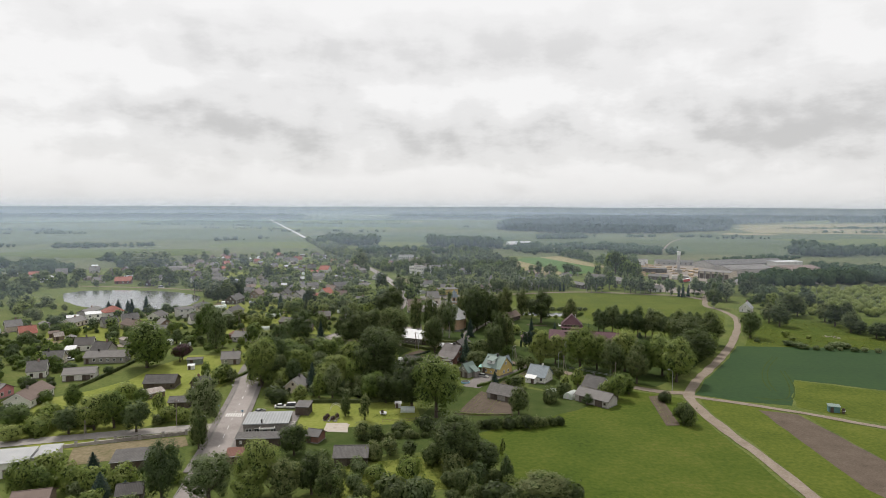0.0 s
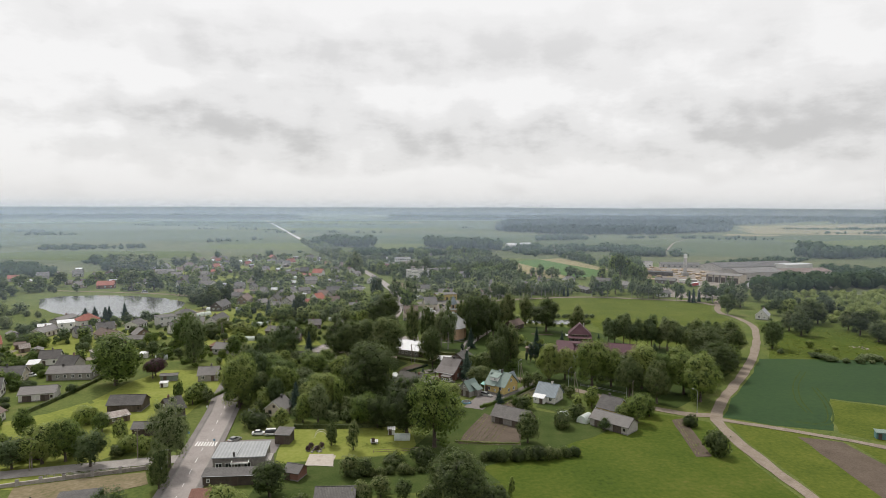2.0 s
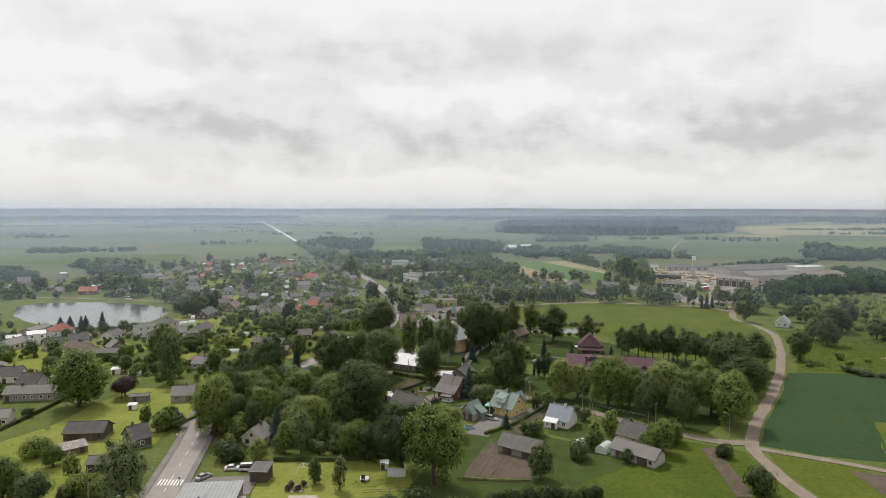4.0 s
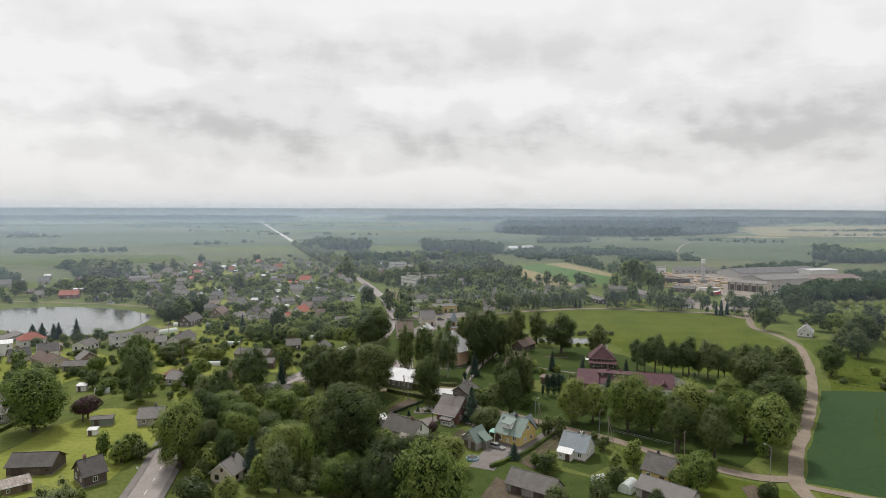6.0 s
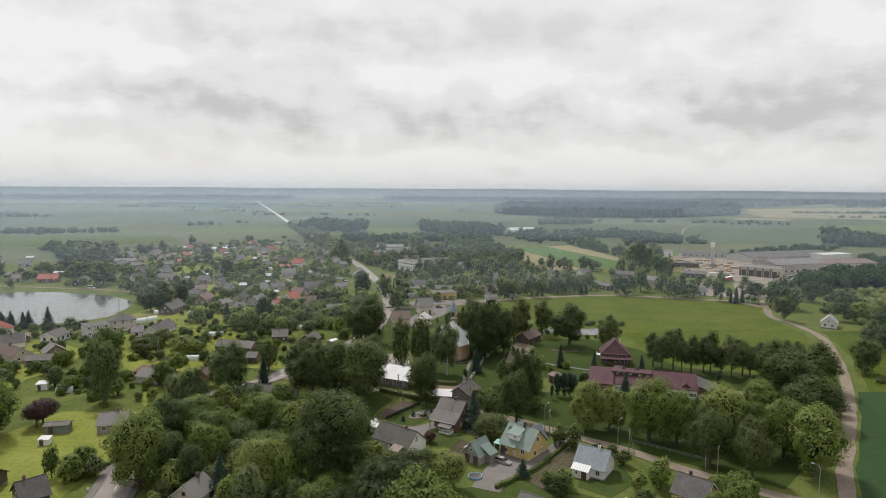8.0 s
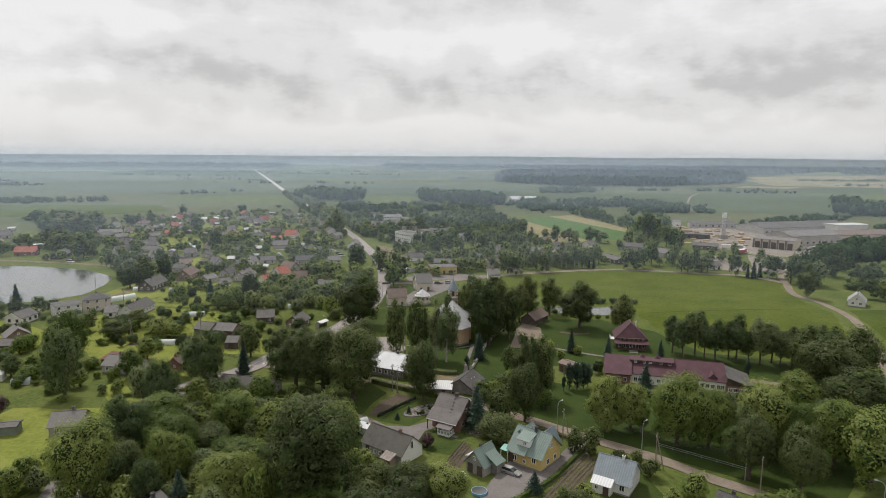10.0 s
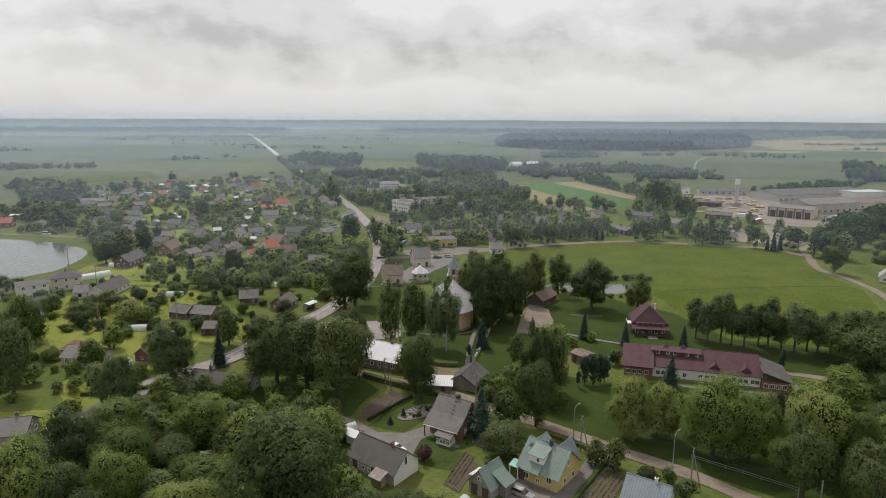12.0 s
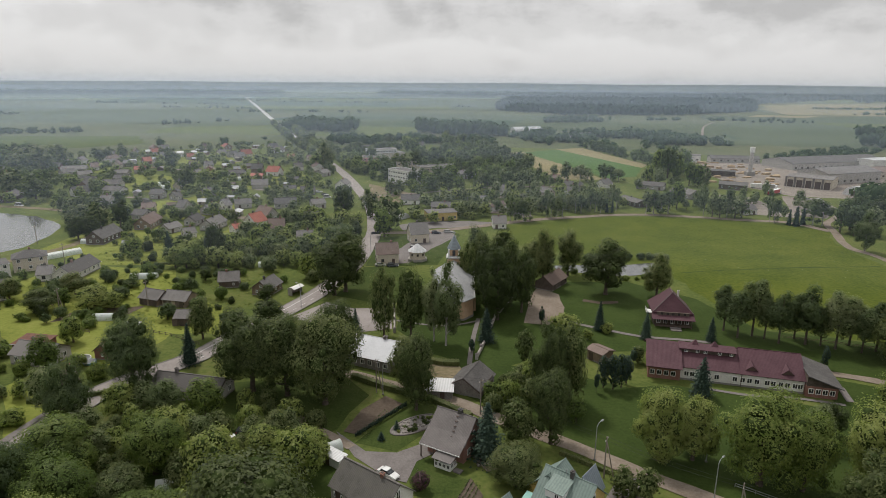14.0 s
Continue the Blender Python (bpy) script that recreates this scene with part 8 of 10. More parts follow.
tree("lime", -33.9, 557.2, 10.0, 3.9)
tree("lime", -28.4, 555.4, 9.6, 4.7)
tree("lime", -21.2, 590.8, 12.0, 3.5)
# on the slope above the crops
tree("willow", 159.5, 328.0, 13.8, 5.7, "on the rough field margin")
tree("lime", 191.3, 359.8, 14.1, 6.0, "on the rough field margin")
tree("lime", 191.3, 372.0, 11.9, 4.6, "on the rough field margin")
tree("lime", 214.5, 393.6, 14.7, 7.8, "on the rough field margin")
tree("lime", 219.9, 393.8, 12.2, 5.3, "on the rough field margin")
tree("light", 218.1, 421.7, 10.7, 6.0, "on the rough field margin")
tree("light", 216.3, 446.0, 4.4, 4.1, "on the rough field margin")
tree("lime", 226.1, 374.9, 11.3, 5.2, "on the rough field margin")
tree("lime", 223.6, 360.8, 13.2, 5.4, "on the rough field margin")
tree("lime", 233.9, 368.0, 13.1, 5.2, "on the rough field margin")
tree("lime", 222.5, 344.6, 11.3, 5.6, "on the rough field margin")
tree("lime", 223.6, 338.6, 7.7, 4.4, "on the rough field margin")
tree("lime", 224.8, 327.1, 9.0, 4.7, "on the rough field margin")
tree("lime", 228.9, 325.9, 8.6, 5.1, "on the rough field margin")
tree("lime", 234.5, 320.6, 8.8, 5.8, "on the rough field margin")
tree("willow", 169.6, 309.7, 2.5, 2.9, "on the rough field margin")
tree("willow", 172.8, 304.8, 2.8, 4.2, "on the rough field margin")
tree("willow", 192.4, 305.4, 3.1, 5.3, "on the rough field margin")
tree("light", 178.9, 330.0, 3.6, 2.1, "on the rough field margin")
tree("light", 178.0, 321.6, 2.1, 2.0, "on the rough field margin")
tree("light", 189.2, 326.1, 1.8, 1.7, "on the rough field margin")
tree("willow", 157.8, 317.1, 2.3, 1.6, "on the rough field margin")


# thickets and garden trees
GARDEN = ["light", "lime", "light", "willow", "light", "willow"]
grove([(-62, 222), (-30, 218), (-12, 222), (-14, 244), (-20, 262), (-26, 284), (-50, 300), (-70, 288), (-74, 262), (-66, 240)], 84, ["light", "lime", "willow", "lime", "light"], (1.7, 5.2), (1.6, 2.5), 11, 0.68)
grove([(-75, 255), (-70, 295), (-95, 312), (-118, 300), (-116, 286), (-95, 284)], 12, ["light", "light", "willow"], (1.2, 3.0), (1.3, 2.0), 12, 0.8)
grove([(-40, 130), (30, 134), (20, 150), (4, 168), (-14, 160), (-34, 158)], 34, ["lime", "willow", "lime", "light"], (1.6, 3.4), (1.3, 1.9), 13, 0.6)
grove([(-110, 120), (-64, 120), (-66, 160), (-80, 152), (-108, 150)], 22, ["light", "willow", "light"], (1.4, 3.2), (1.3, 1.9), 14, 0.65)
grove([(-118, 180), (-82, 192), (-88, 200), (-112, 194), (-136, 188)], 14, ["lime", "light"], (1.6, 3.6), (1.4, 2.0), 15, 0.6)
grove([(100, 240), (92, 238), (84, 250), (94, 268), (108, 284), (118, 296), (134, 300), (120, 274)], 24, ["lime", "light", "lime"], (3.0, 6.0), (2.2, 2.9), 16, 0.6)
grove([(-160, 190), (-126, 196), (-138, 236), (-134, 285), (-175, 310), (-210, 290), (-190, 210)], 60, GARDEN, (1.2, 3.6), (1.2, 2.1), 17, 0.85)
grove([(-130, 290), (-112, 290), (-108, 310), (-140, 345), (-150, 380), (-210, 395), (-240, 360), (-220, 300), (-180, 312)], 90, GARDEN, (1.2, 3.8), (1.2, 2.2), 18, 0.9)
grove([(-128, 335), (-92, 330), (-70, 345), (-60, 372), (-78, 392), (-140, 395), (-146, 360)], 36, ["light", "willow", "light"], (1.0, 3.0), (1.2, 1.9), 19, 0.85)
grove([(-76, 394), (-44, 376), (-38, 405), (-38, 440), (-64, 470), (-100, 472), (-96, 430)], 80, GARDEN, (1.6, 4.4), (1.5, 2.5), 20, 0.65)
grove([(-128, 400), (-100, 400), (-112, 440), (-104, 475), (-140, 520), (-170, 500), (-160, 440), (-140, 420)], 50, GARDEN, (1.5, 3.6), (1.4, 2.3), 21, 0.8)
grove([(-60, 470), (-140, 480), (-150, 540), (-190, 560), (-170, 640), (-90, 640), (-64, 560)], 160, GARDEN, (1.2, 4.2), (1.3, 2.3), 22, 0.9)
grove([(-190, 500), (-250, 510), (-330, 560), (-330, 680), (-180, 700), (-170, 600)], 150, GARDEN, (1.3, 4.4), (1.3, 2.3), 23, 0.9)
grove([(-80, 640), (-340, 680), (-330, 780), (-180, 850), (-110, 800)], 170, GARDEN, (1.4, 4.8), (1.4, 2.3), 24, 0.9)
grove([(-60, 640), (-30, 540), (30, 545), (60, 590), (56, 700), (40, 800), (-60, 850), (-100, 780)], 150, ["lime", "light", "willow", "lime"], (2.6, 6.4), (1.8, 2.6), 25, 0.65)
grove([(-28, 470), (20, 475), (28, 540), (-30, 545), (-36, 500)], 34, GARDEN, (1.8, 4.6), (1.6, 2.6), 26, 0.8)
grove([(60, 585), (140, 560), (210, 500), (215, 560), (180, 690), (150, 670), (70, 640)], 26, ["birch", "willow", "lime", "birch"], (2.4, 4.2), (2.0, 3.0), 27, 0.8)
grove([(110, 505), (206, 485), (206, 510), (190, 560), (130, 540)], 20, ["birch", "willow", "birch"], (2.4, 4.0), (2.4, 3.2), 28, 0.75)
grove([(200, 420), (250, 420), (260, 500), (240, 520), (206, 480)], 22, ["birch", "willow", "lime"], (3, 5.6), (2.0, 2.8), 29, 0.7)
grove([(-420, 430), (-300, 430), (-300, 500), (-330, 560), (-430, 560)], 50, ["lime", "willow"], (3, 7), (1.8, 2.4), 30, 0.75)
grove([(-240, 290), (-170, 200), (-240, 160), (-380, 300), (-300, 430), (-250, 410)], 120, GARDEN, (1.8, 5), (1.4, 2.4), 31, 0.8)
grove([(-240, 170), (-150, 195), (-140, 290), (-150, 400), (-180, 385), (-250, 375)], 130, GARDEN, (1.2, 3.4), (1.3, 2.3), 41, 0.66)
grove([(-330, 560), (-190, 505), (-120, 470), (-70, 480), (-100, 640), (-320, 690)], 120, GARDEN, (1.4, 3.6), (1.4, 2.3), 42, 0.66)
grove([(-150, 398), (-120, 335), (-66, 340), (-46, 376), (-110, 396), (-120, 430)], 46, ["light", "willow", "lime"], (1.2, 3.2), (1.3, 2.1), 43, 0.66)
grove([(-330, 420), (-300, 505), (-250, 515), (-290, 560), (-420, 560), (-430, 430)], 60, ["lime", "willow", "light"], (2, 5), (1.6, 2.4), 44, 0.66)
grove([(6, 490), (50, 497), (105, 514), (104, 548), (60, 562), (30, 556), (4, 535)], 64, ["birch", "willow", "lime", "light"], (2.2, 4.2), (2.1, 3.0), 45, 0.6)
grove([(44, 566), (60, 640), (30, 690), (-4, 668), (4, 628), (22, 610)], 46, ["lime", "light", "willow"], (2.6, 5.0), (2.0, 2.8), 46, 0.6)
grove([(-22, 560), (2, 575), (4, 592), (-10, 596)], 12, ["lime", "light"], (2.0, 3.4), (1.6, 2.4), 47, 0.6)
grove([(4, 284), (12, 280), (30, 292), (34, 312), (22, 314), (12, 304)], 16, ["lime", "light"], (1.6, 3.4), (1.6, 2.3), 32, 0.75)

grove([(0, 674), (0, 900), (56, 828), (71, 690), (64, 632), (27, 628)], 130, ["lime", "light", "lime", "willow"], (2.6, 5.4), (2.0, 3.0), 33, 0.6)
grove([(150, 851), (177, 711), (190, 715), (170, 860)], 45, ["light", "willow", "light"], (2.4, 4.6), (1.6, 2.4), 34, 0.6)
grove([(178, 738), (214, 713), (184, 610), (163, 640)], 30, ["light", "willow", "light"], (3, 5), (2.4, 3.2), 35, 0.6)
grove([(-291, 573), (-371, 691), (-388, 738), (-349, 740), (-272, 608), (-259, 557)], 60, ["lime", "light", "willow"], (2.6, 6), (1.8, 2.6), 36, 0.6)
grove([(-104, 391), (-109, 423), (-93, 423), (-78, 433), (-63, 467), (-40, 468), (-41, 399), (-82, 391)], 60, ["light", "lime", "willow", "light"], (1.8, 4.4), (1.5, 2.4), 37, 0.6)

# trees on both sides of the road out of the village
rnd_a = random.Random(71)
avenue = []
for q in smooth_line(MAIN[18:] + FARROAD[1:2], 7.0):
    if q.y > 640:
        for side in (-9.0, 9.5, 16.0):
            if rnd_a.random() < 0.8:
                r = rnd_a.uniform(2.4, 4.6)
                avenue.append((rnd_a.choice(("lime", "willow", "light", "lime")), "far", q.x + side + rnd_a.uniform(-2, 2), q.y + rnd_a.uniform(-3, 3), r * rnd_a.uniform(1.9, 2.7), r, rnd_a))
strewn("road_trees", avenue, "leafy trees along the road out of the village")

# distant groves and forests: single mounds of leaf, joined
def far_wood(name, ring, step, h, mat, seed, label, cards=16, gaps=-1.0, leafy=0.6, uneven=0.5):
    rng = np.random.default_rng(seed)
    xs, ys = [p[0] for p in ring], [p[1] for p in ring]
    verts, faces, count, round_n = [], [], 0, []
    y = min(ys)
    while y < max(ys):
        x = min(xs)
        while x < max(xs):
            px, py = x + step * 0.45 * rng.normal(), y + step * 0.45 * rng.normal()
            if inside(px, py, ring) and noise.noise(Vector((px * 0.016, py * 0.016, seed))) > gaps:
                hh = h * (1.2 - uneven * rng.random()) if gaps < -0.5 else h * (0.35 + 0.75 * rng.random())
                r = min(step * 0.9, 0.6 * h) * (0.6 + 0.4 * rng.random())
                out = on_sphere(rng, cards)
                out[:, 2] = np.abs(out[:, 2])
                spots = out * np.array([r, r, hh * 0.42]) + np.array([px, py, hh * 0.55])
                v, f = leaf_cards(rng, spots, out, r * leafy, 0.35)
                core = ICO_V * np.array([r * 0.8, r * 0.8, hh * 0.46]) * (1 + 0.12 * rng.normal(size=(len(ICO_V), 1))) + np.array([px, py, hh * 0.46])
                verts += [v, core]
                round_n += [np.repeat(unit(out + 0.15 * rng.normal(size=out.shape)), 3, axis=0), ICO_V]
                faces += (f + count).tolist() + [tuple(count + len(v) + i for i in q) for q in ICO_F]
                count += len(v) + len(core)
            x += step
        y += step * 0.87
    tagged(new(name, as_mesh(name, np.concatenate(verts), faces, mat, np.concatenate(round_n))), label, "trees", kind="stuff")


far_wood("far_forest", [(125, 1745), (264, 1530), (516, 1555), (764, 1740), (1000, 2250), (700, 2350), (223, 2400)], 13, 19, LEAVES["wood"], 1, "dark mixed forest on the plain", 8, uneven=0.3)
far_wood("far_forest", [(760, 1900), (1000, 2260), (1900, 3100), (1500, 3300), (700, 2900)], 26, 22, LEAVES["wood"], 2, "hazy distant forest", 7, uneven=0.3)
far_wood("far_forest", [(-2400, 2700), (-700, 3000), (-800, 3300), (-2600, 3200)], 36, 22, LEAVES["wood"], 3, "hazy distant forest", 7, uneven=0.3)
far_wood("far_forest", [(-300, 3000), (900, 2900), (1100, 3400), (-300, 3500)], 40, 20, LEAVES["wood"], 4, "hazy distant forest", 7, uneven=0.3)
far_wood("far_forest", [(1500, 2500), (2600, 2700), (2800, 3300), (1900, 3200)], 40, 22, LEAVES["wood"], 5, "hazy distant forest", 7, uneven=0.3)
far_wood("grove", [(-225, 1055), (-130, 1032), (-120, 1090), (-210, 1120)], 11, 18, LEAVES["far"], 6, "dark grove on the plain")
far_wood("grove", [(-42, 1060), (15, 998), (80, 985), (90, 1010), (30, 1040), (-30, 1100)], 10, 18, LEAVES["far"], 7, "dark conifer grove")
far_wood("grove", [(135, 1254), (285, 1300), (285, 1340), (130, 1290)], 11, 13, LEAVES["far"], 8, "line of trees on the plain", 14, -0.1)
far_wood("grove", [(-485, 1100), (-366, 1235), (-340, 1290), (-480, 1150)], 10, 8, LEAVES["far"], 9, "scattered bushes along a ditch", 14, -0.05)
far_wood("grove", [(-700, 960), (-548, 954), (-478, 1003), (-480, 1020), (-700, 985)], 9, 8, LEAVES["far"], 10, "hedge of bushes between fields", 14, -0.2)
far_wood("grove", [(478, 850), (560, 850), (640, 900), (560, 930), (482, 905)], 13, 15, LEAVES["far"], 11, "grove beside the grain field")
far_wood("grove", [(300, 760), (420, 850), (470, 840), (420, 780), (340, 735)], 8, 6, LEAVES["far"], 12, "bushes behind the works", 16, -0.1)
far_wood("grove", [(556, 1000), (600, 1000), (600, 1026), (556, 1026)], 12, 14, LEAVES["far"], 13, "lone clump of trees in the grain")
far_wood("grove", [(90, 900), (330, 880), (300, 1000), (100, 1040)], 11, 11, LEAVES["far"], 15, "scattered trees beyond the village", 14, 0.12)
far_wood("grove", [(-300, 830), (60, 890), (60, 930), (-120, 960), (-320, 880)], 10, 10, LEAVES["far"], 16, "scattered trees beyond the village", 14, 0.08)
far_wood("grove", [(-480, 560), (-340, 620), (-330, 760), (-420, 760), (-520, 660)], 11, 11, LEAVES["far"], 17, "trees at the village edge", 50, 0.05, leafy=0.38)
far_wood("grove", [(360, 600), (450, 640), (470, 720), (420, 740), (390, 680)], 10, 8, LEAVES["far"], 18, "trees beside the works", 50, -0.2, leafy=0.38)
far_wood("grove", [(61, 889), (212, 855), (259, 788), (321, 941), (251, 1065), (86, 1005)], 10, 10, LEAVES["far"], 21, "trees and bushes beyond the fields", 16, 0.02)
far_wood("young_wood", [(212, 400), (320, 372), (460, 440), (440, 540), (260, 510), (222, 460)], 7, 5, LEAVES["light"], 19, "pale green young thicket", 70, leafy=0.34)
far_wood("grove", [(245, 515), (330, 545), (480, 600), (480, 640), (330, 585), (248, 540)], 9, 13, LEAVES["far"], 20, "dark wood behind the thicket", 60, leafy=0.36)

# tree lines and bushes between the fields of the plain
rnd_h = random.Random(21)
for i in range(34):
    hy = 1150 + 2300 * rnd_h.random()
    hx, long, slant = rnd_h.uniform(-0.8, 0.8) * hy, hy * rnd_h.uniform(0.03, 0.12), rnd_h.uniform(-0.25, 0.25)
    if 60 < hx < 1000 and 1450 < hy < 2450:
        continue
    deep = rnd_h.uniform(14, 30)
    far_wood("tree_line", [(hx - long, hy - slant * long), (hx + long, hy + slant * long), (hx + long, hy + slant * long + deep), (hx - long, hy - slant * long + deep)], 7 + hy * 0.003, 8, LEAVES["far"], 100 + i, "hedge of trees between far fields", 10, -0.15)


# tufts and weeds that roughen the grass
def tufts(ring, count, size, tall, sp, seed, label):
    rng = np.random.default_rng(seed)
    xs, ys = [p[0] for p in ring], [p[1] for p in ring]
    spots = []
    while len(spots) < count:
        x, y = rng.uniform(min(xs), max(xs)), rng.uniform(min(ys), max(ys))
        if inside(x, y, ring) and noise.noise(Vector((x * 0.12, y * 0.12, seed))) > -0.25 + 0.5 * rng.random() - 0.25 and clear_of_roads(x, y, 0.2):
            for _ in range(3):
                spots.append((x + 0.25 * rng.normal(), y + 0.25 * rng.normal(), 0.1 + tall * rng.random()))
    v, f = leaf_cards(rng, np.array(spots), np.tile([0.0, 0.0, 1.0], (len(spots), 1)), size, 0.3)
    tagged(new("grass_tufts", as_mesh("grass_tufts", v, f, LEAVES[sp])), label, "grass", kind="stuff")


TUFT = material("grass_blades", [(0.095, 0.12, 0.026), (0.13, 0.155, 0.034), (0.165, 0.18, 0.046)], 9, 0.9, per_piece=0.3, leaf=0.3, fine=6, spec=0.1)
LEAVES["tuft"] = TUFT
tufts([(-30, 160), (10, 172), (6, 150), (-24, 140)], 4000, 0.4, 0.5, "tuft", 4, "tall rank grass among shrubs")
tufts([(-140, 345), (-60, 330), (-60, 400), (-110, 460), (-150, 400)], 8000, 0.5, 0.35, "tuft", 7, "rough tufts between the gardens")
tufts([(150, 310), (235, 296), (260, 340), (215, 380), (180, 372)], 5000, 0.6, 0.4, "tuft", 8, "rough grass on the field margin")

# ---- hedges, fences, rows of plants ----
def hedge(points, width, height, sp="lime", label="clipped green garden hedge", seed=1):
    line = smooth_line(points, 1.5)
    rng = np.random.default_rng(seed)
    spots, outs, core = [], [], Shape()
    for p, q in zip(line, line[1:]):
        d = (q - p).normalized()
        n = Vector((d.y, -d.x, 0))
        h0 = height * (0.88 + 0.2 * noise.noise(p * 0.5))
        core.box((p.x + q.x) / 2, (p.y + q.y) / 2, 0, (q - p).length + 0.1, width * 0.8, h0 * 0.9, rz=math.degrees(math.atan2(d.y, d.x)))
        for _ in range(int(60 * (q - p).length * (width + 2 * height) / 6)):
            t, s = rng.random(), rng.uniform(-1, 1) * (width / 2 + height)
            if abs(s) < width / 2:
                side, z, o = s, h0, (0, 0, 1)
            else:
                side, z = math.copysign(width / 2, s), abs(s) - width / 2
                o = (n.x * math.copysign(1, s), n.y * math.copysign(1, s), 0.2)
            c = p.lerp(q, t) + n * side
            spots.append((c.x + 0.07 * rng.normal(), c.y + 0.07 * rng.normal(), min(z, h0) + 0.07 * rng.normal()))
            outs.append(o)
    v, f = leaf_cards(rng, np.array(spots), np.array(outs, float), 0.26)
    base = len(core.v)
    me = as_mesh("hedge", core.v + v.tolist(), core.f + (f + base).tolist(), LEAVES[sp])
    return tagged(new("hedge", me), label, "hedge", "garden hedges")


hedge([(-47, 214), (-30, 214.3), (-11, 217.3)], 1.0, 1.5, seed=1)
hedge([(12.0, 234.4), (17.5, 239.5), (23.0, 244.8), (28.5, 252.5), (33.8, 260.2)], 0.9, 1.2, "light", seed=2)
hedge([(22.6, 271.8), (27, 268.4), (31.2, 265.2)], 0.8, 1.0, seed=3)
hedge([(-22, 303.4), (-10.6, 296.4), (-2.4, 292.0), (5.8, 284.8)], 1.6, 1.5, seed=4)
hedge([(-6, 313.5), (0, 311.2), (4, 311)], 2.2, 1.5, seed=5)
hedge([(-87, 236), (-82, 252), (-85, 268)], 0.9, 1.3, "light", seed=6)
hedge([(-77.6, 262), (-75.6, 250), (-74.6, 246)], 0.8, 1.1, "lime", seed=7)
hedge([(-68, 301), (-80, 293), (-92, 290)], 0.9, 1.4, seed=8)
hedge([(-112, 398), (-92, 399), (-76, 396)], 0.7, 1.0, seed=9)
hedge([(-139, 226), (-137.5, 246), (-137, 272)], 0.9, 1.5, seed=10)
hedge([(3, 203.4), (12, 202.2), (22, 202)], 0.5, 0.7, "light", seed=11)


def shrub_row(points, r, h, sp, seed, step=1.7):
    rnd = random.Random(seed)
    for i, q in enumerate(smooth_line(points, step)):
        k = rnd.uniform(0.75, 1.25)
        tree(sp, q.x + rnd.uniform(-0.6, 0.6), q.y + rnd.uniform(-0.6, 0.6), h * k, r * k, "in a field hedge")


shrub_row([(10.5, 189.5), (18, 190.5), (26, 191), (36.5, 194)], 2.0, 3.4, "lime", 1, 2.4)
shrub_row([(-24, 179), (-14, 181), (-6, 182), (2, 183)], 1.5, 2.2, "lime", 2, 2.4)
shrub_row([(46, 394), (52, 387), (62, 382), (74, 384), (84, 392)], 1.4, 2.0, "light", 3, 3.2)
shrub_row([(40, 404), (58, 408), (76, 410), (90, 410)], 1.6, 2.4, "willow", 4, 3.4)
shrub_row([(178, 300), (205, 296), (232, 290)], 1.8, 2.2, "willow", 5, 5)
for i in range(26):
    f = i / 25
    tree("thuja", -17.6 + 9.4 * f, 277.2 + 12.6 * f, 1.3, 0.32, "in a row of young conifers")
for x, y, h, r in ((-12.4, 276.4, 2.0, 0.9), (-9.6, 280.3, 2.2, 0.9)):
    tree("spruce", x, y, h, r, "planted in a lawn")
tree("plum", -3.9, 260.4, 3.6, 1.9, "on a front lawn")


def crop_rows(x0, y0, x1, y1, dx, dy, n, sp="light", bare=0.15, label="row of leafy vegetable plants", size=0.22, tall=0.3):
    """n rows from (x0, y0) to (x1, y1), each shifted by dx, dy."""
    rng = np.random.default_rng(int(abs(x0 * 7 + y0)))
    for i in range(n):
        a, b = np.array([x0 + dx * i, y0 + dy * i, 0.1]), np.array([x1 + dx * i, y1 + dy * i, 0.1])
        long = np.linalg.norm(b - a)
        t = rng.random(int(long * 16))
        t = t[rng.random(len(t)) > bare]
        spots = a + (b - a) * t[:, None] + rng.normal(size=(len(t), 3)) * np.array([0.07, 0.07, 0.0])
        spots[:, 2] = 0.1 + tall * rng.random(len(t))
        v, f = leaf_cards(rng, spots, np.tile([0.0, 0.0, 1.0], (len(t), 1)), size, 0.6)
        tagged(new("vegetable_row", as_mesh("vegetable_row", v, f, LEAVES[sp])), label, "vegetables", kind="stuff")


crop_rows(20.3, 238.6, 32.8, 257.0, 0.72, -0.52, 6)
crop_rows(0.4, 252.6, 4.8, 263.6, 0.62, -0.5, 4, "lime")
crop_rows(-17.0, 277.6, -12.8, 288, 0.6, -0.5, 3, "lime", 0.5)
crop_rows(5.0, 204, 12.6, 226, 1.4, -0.75, 7, "light", 0.75, "sparse row of potato plants")
crop_rows(-114, 340.5, -97, 346.5, -0.2, 0.9, 7, "light", 0.6)
crop_rows(-92, 201, -82, 203.5, -0.25, 1.0, 5, "light", 0.4)
crop_rows(-24, 198, -13, 199.5, -0.1, 0.9, 5, "light", 0.5)
crop_rows(70.5, 195, 74.4, 222.5, 0.8, 0.05, 4, "light", 0.7)

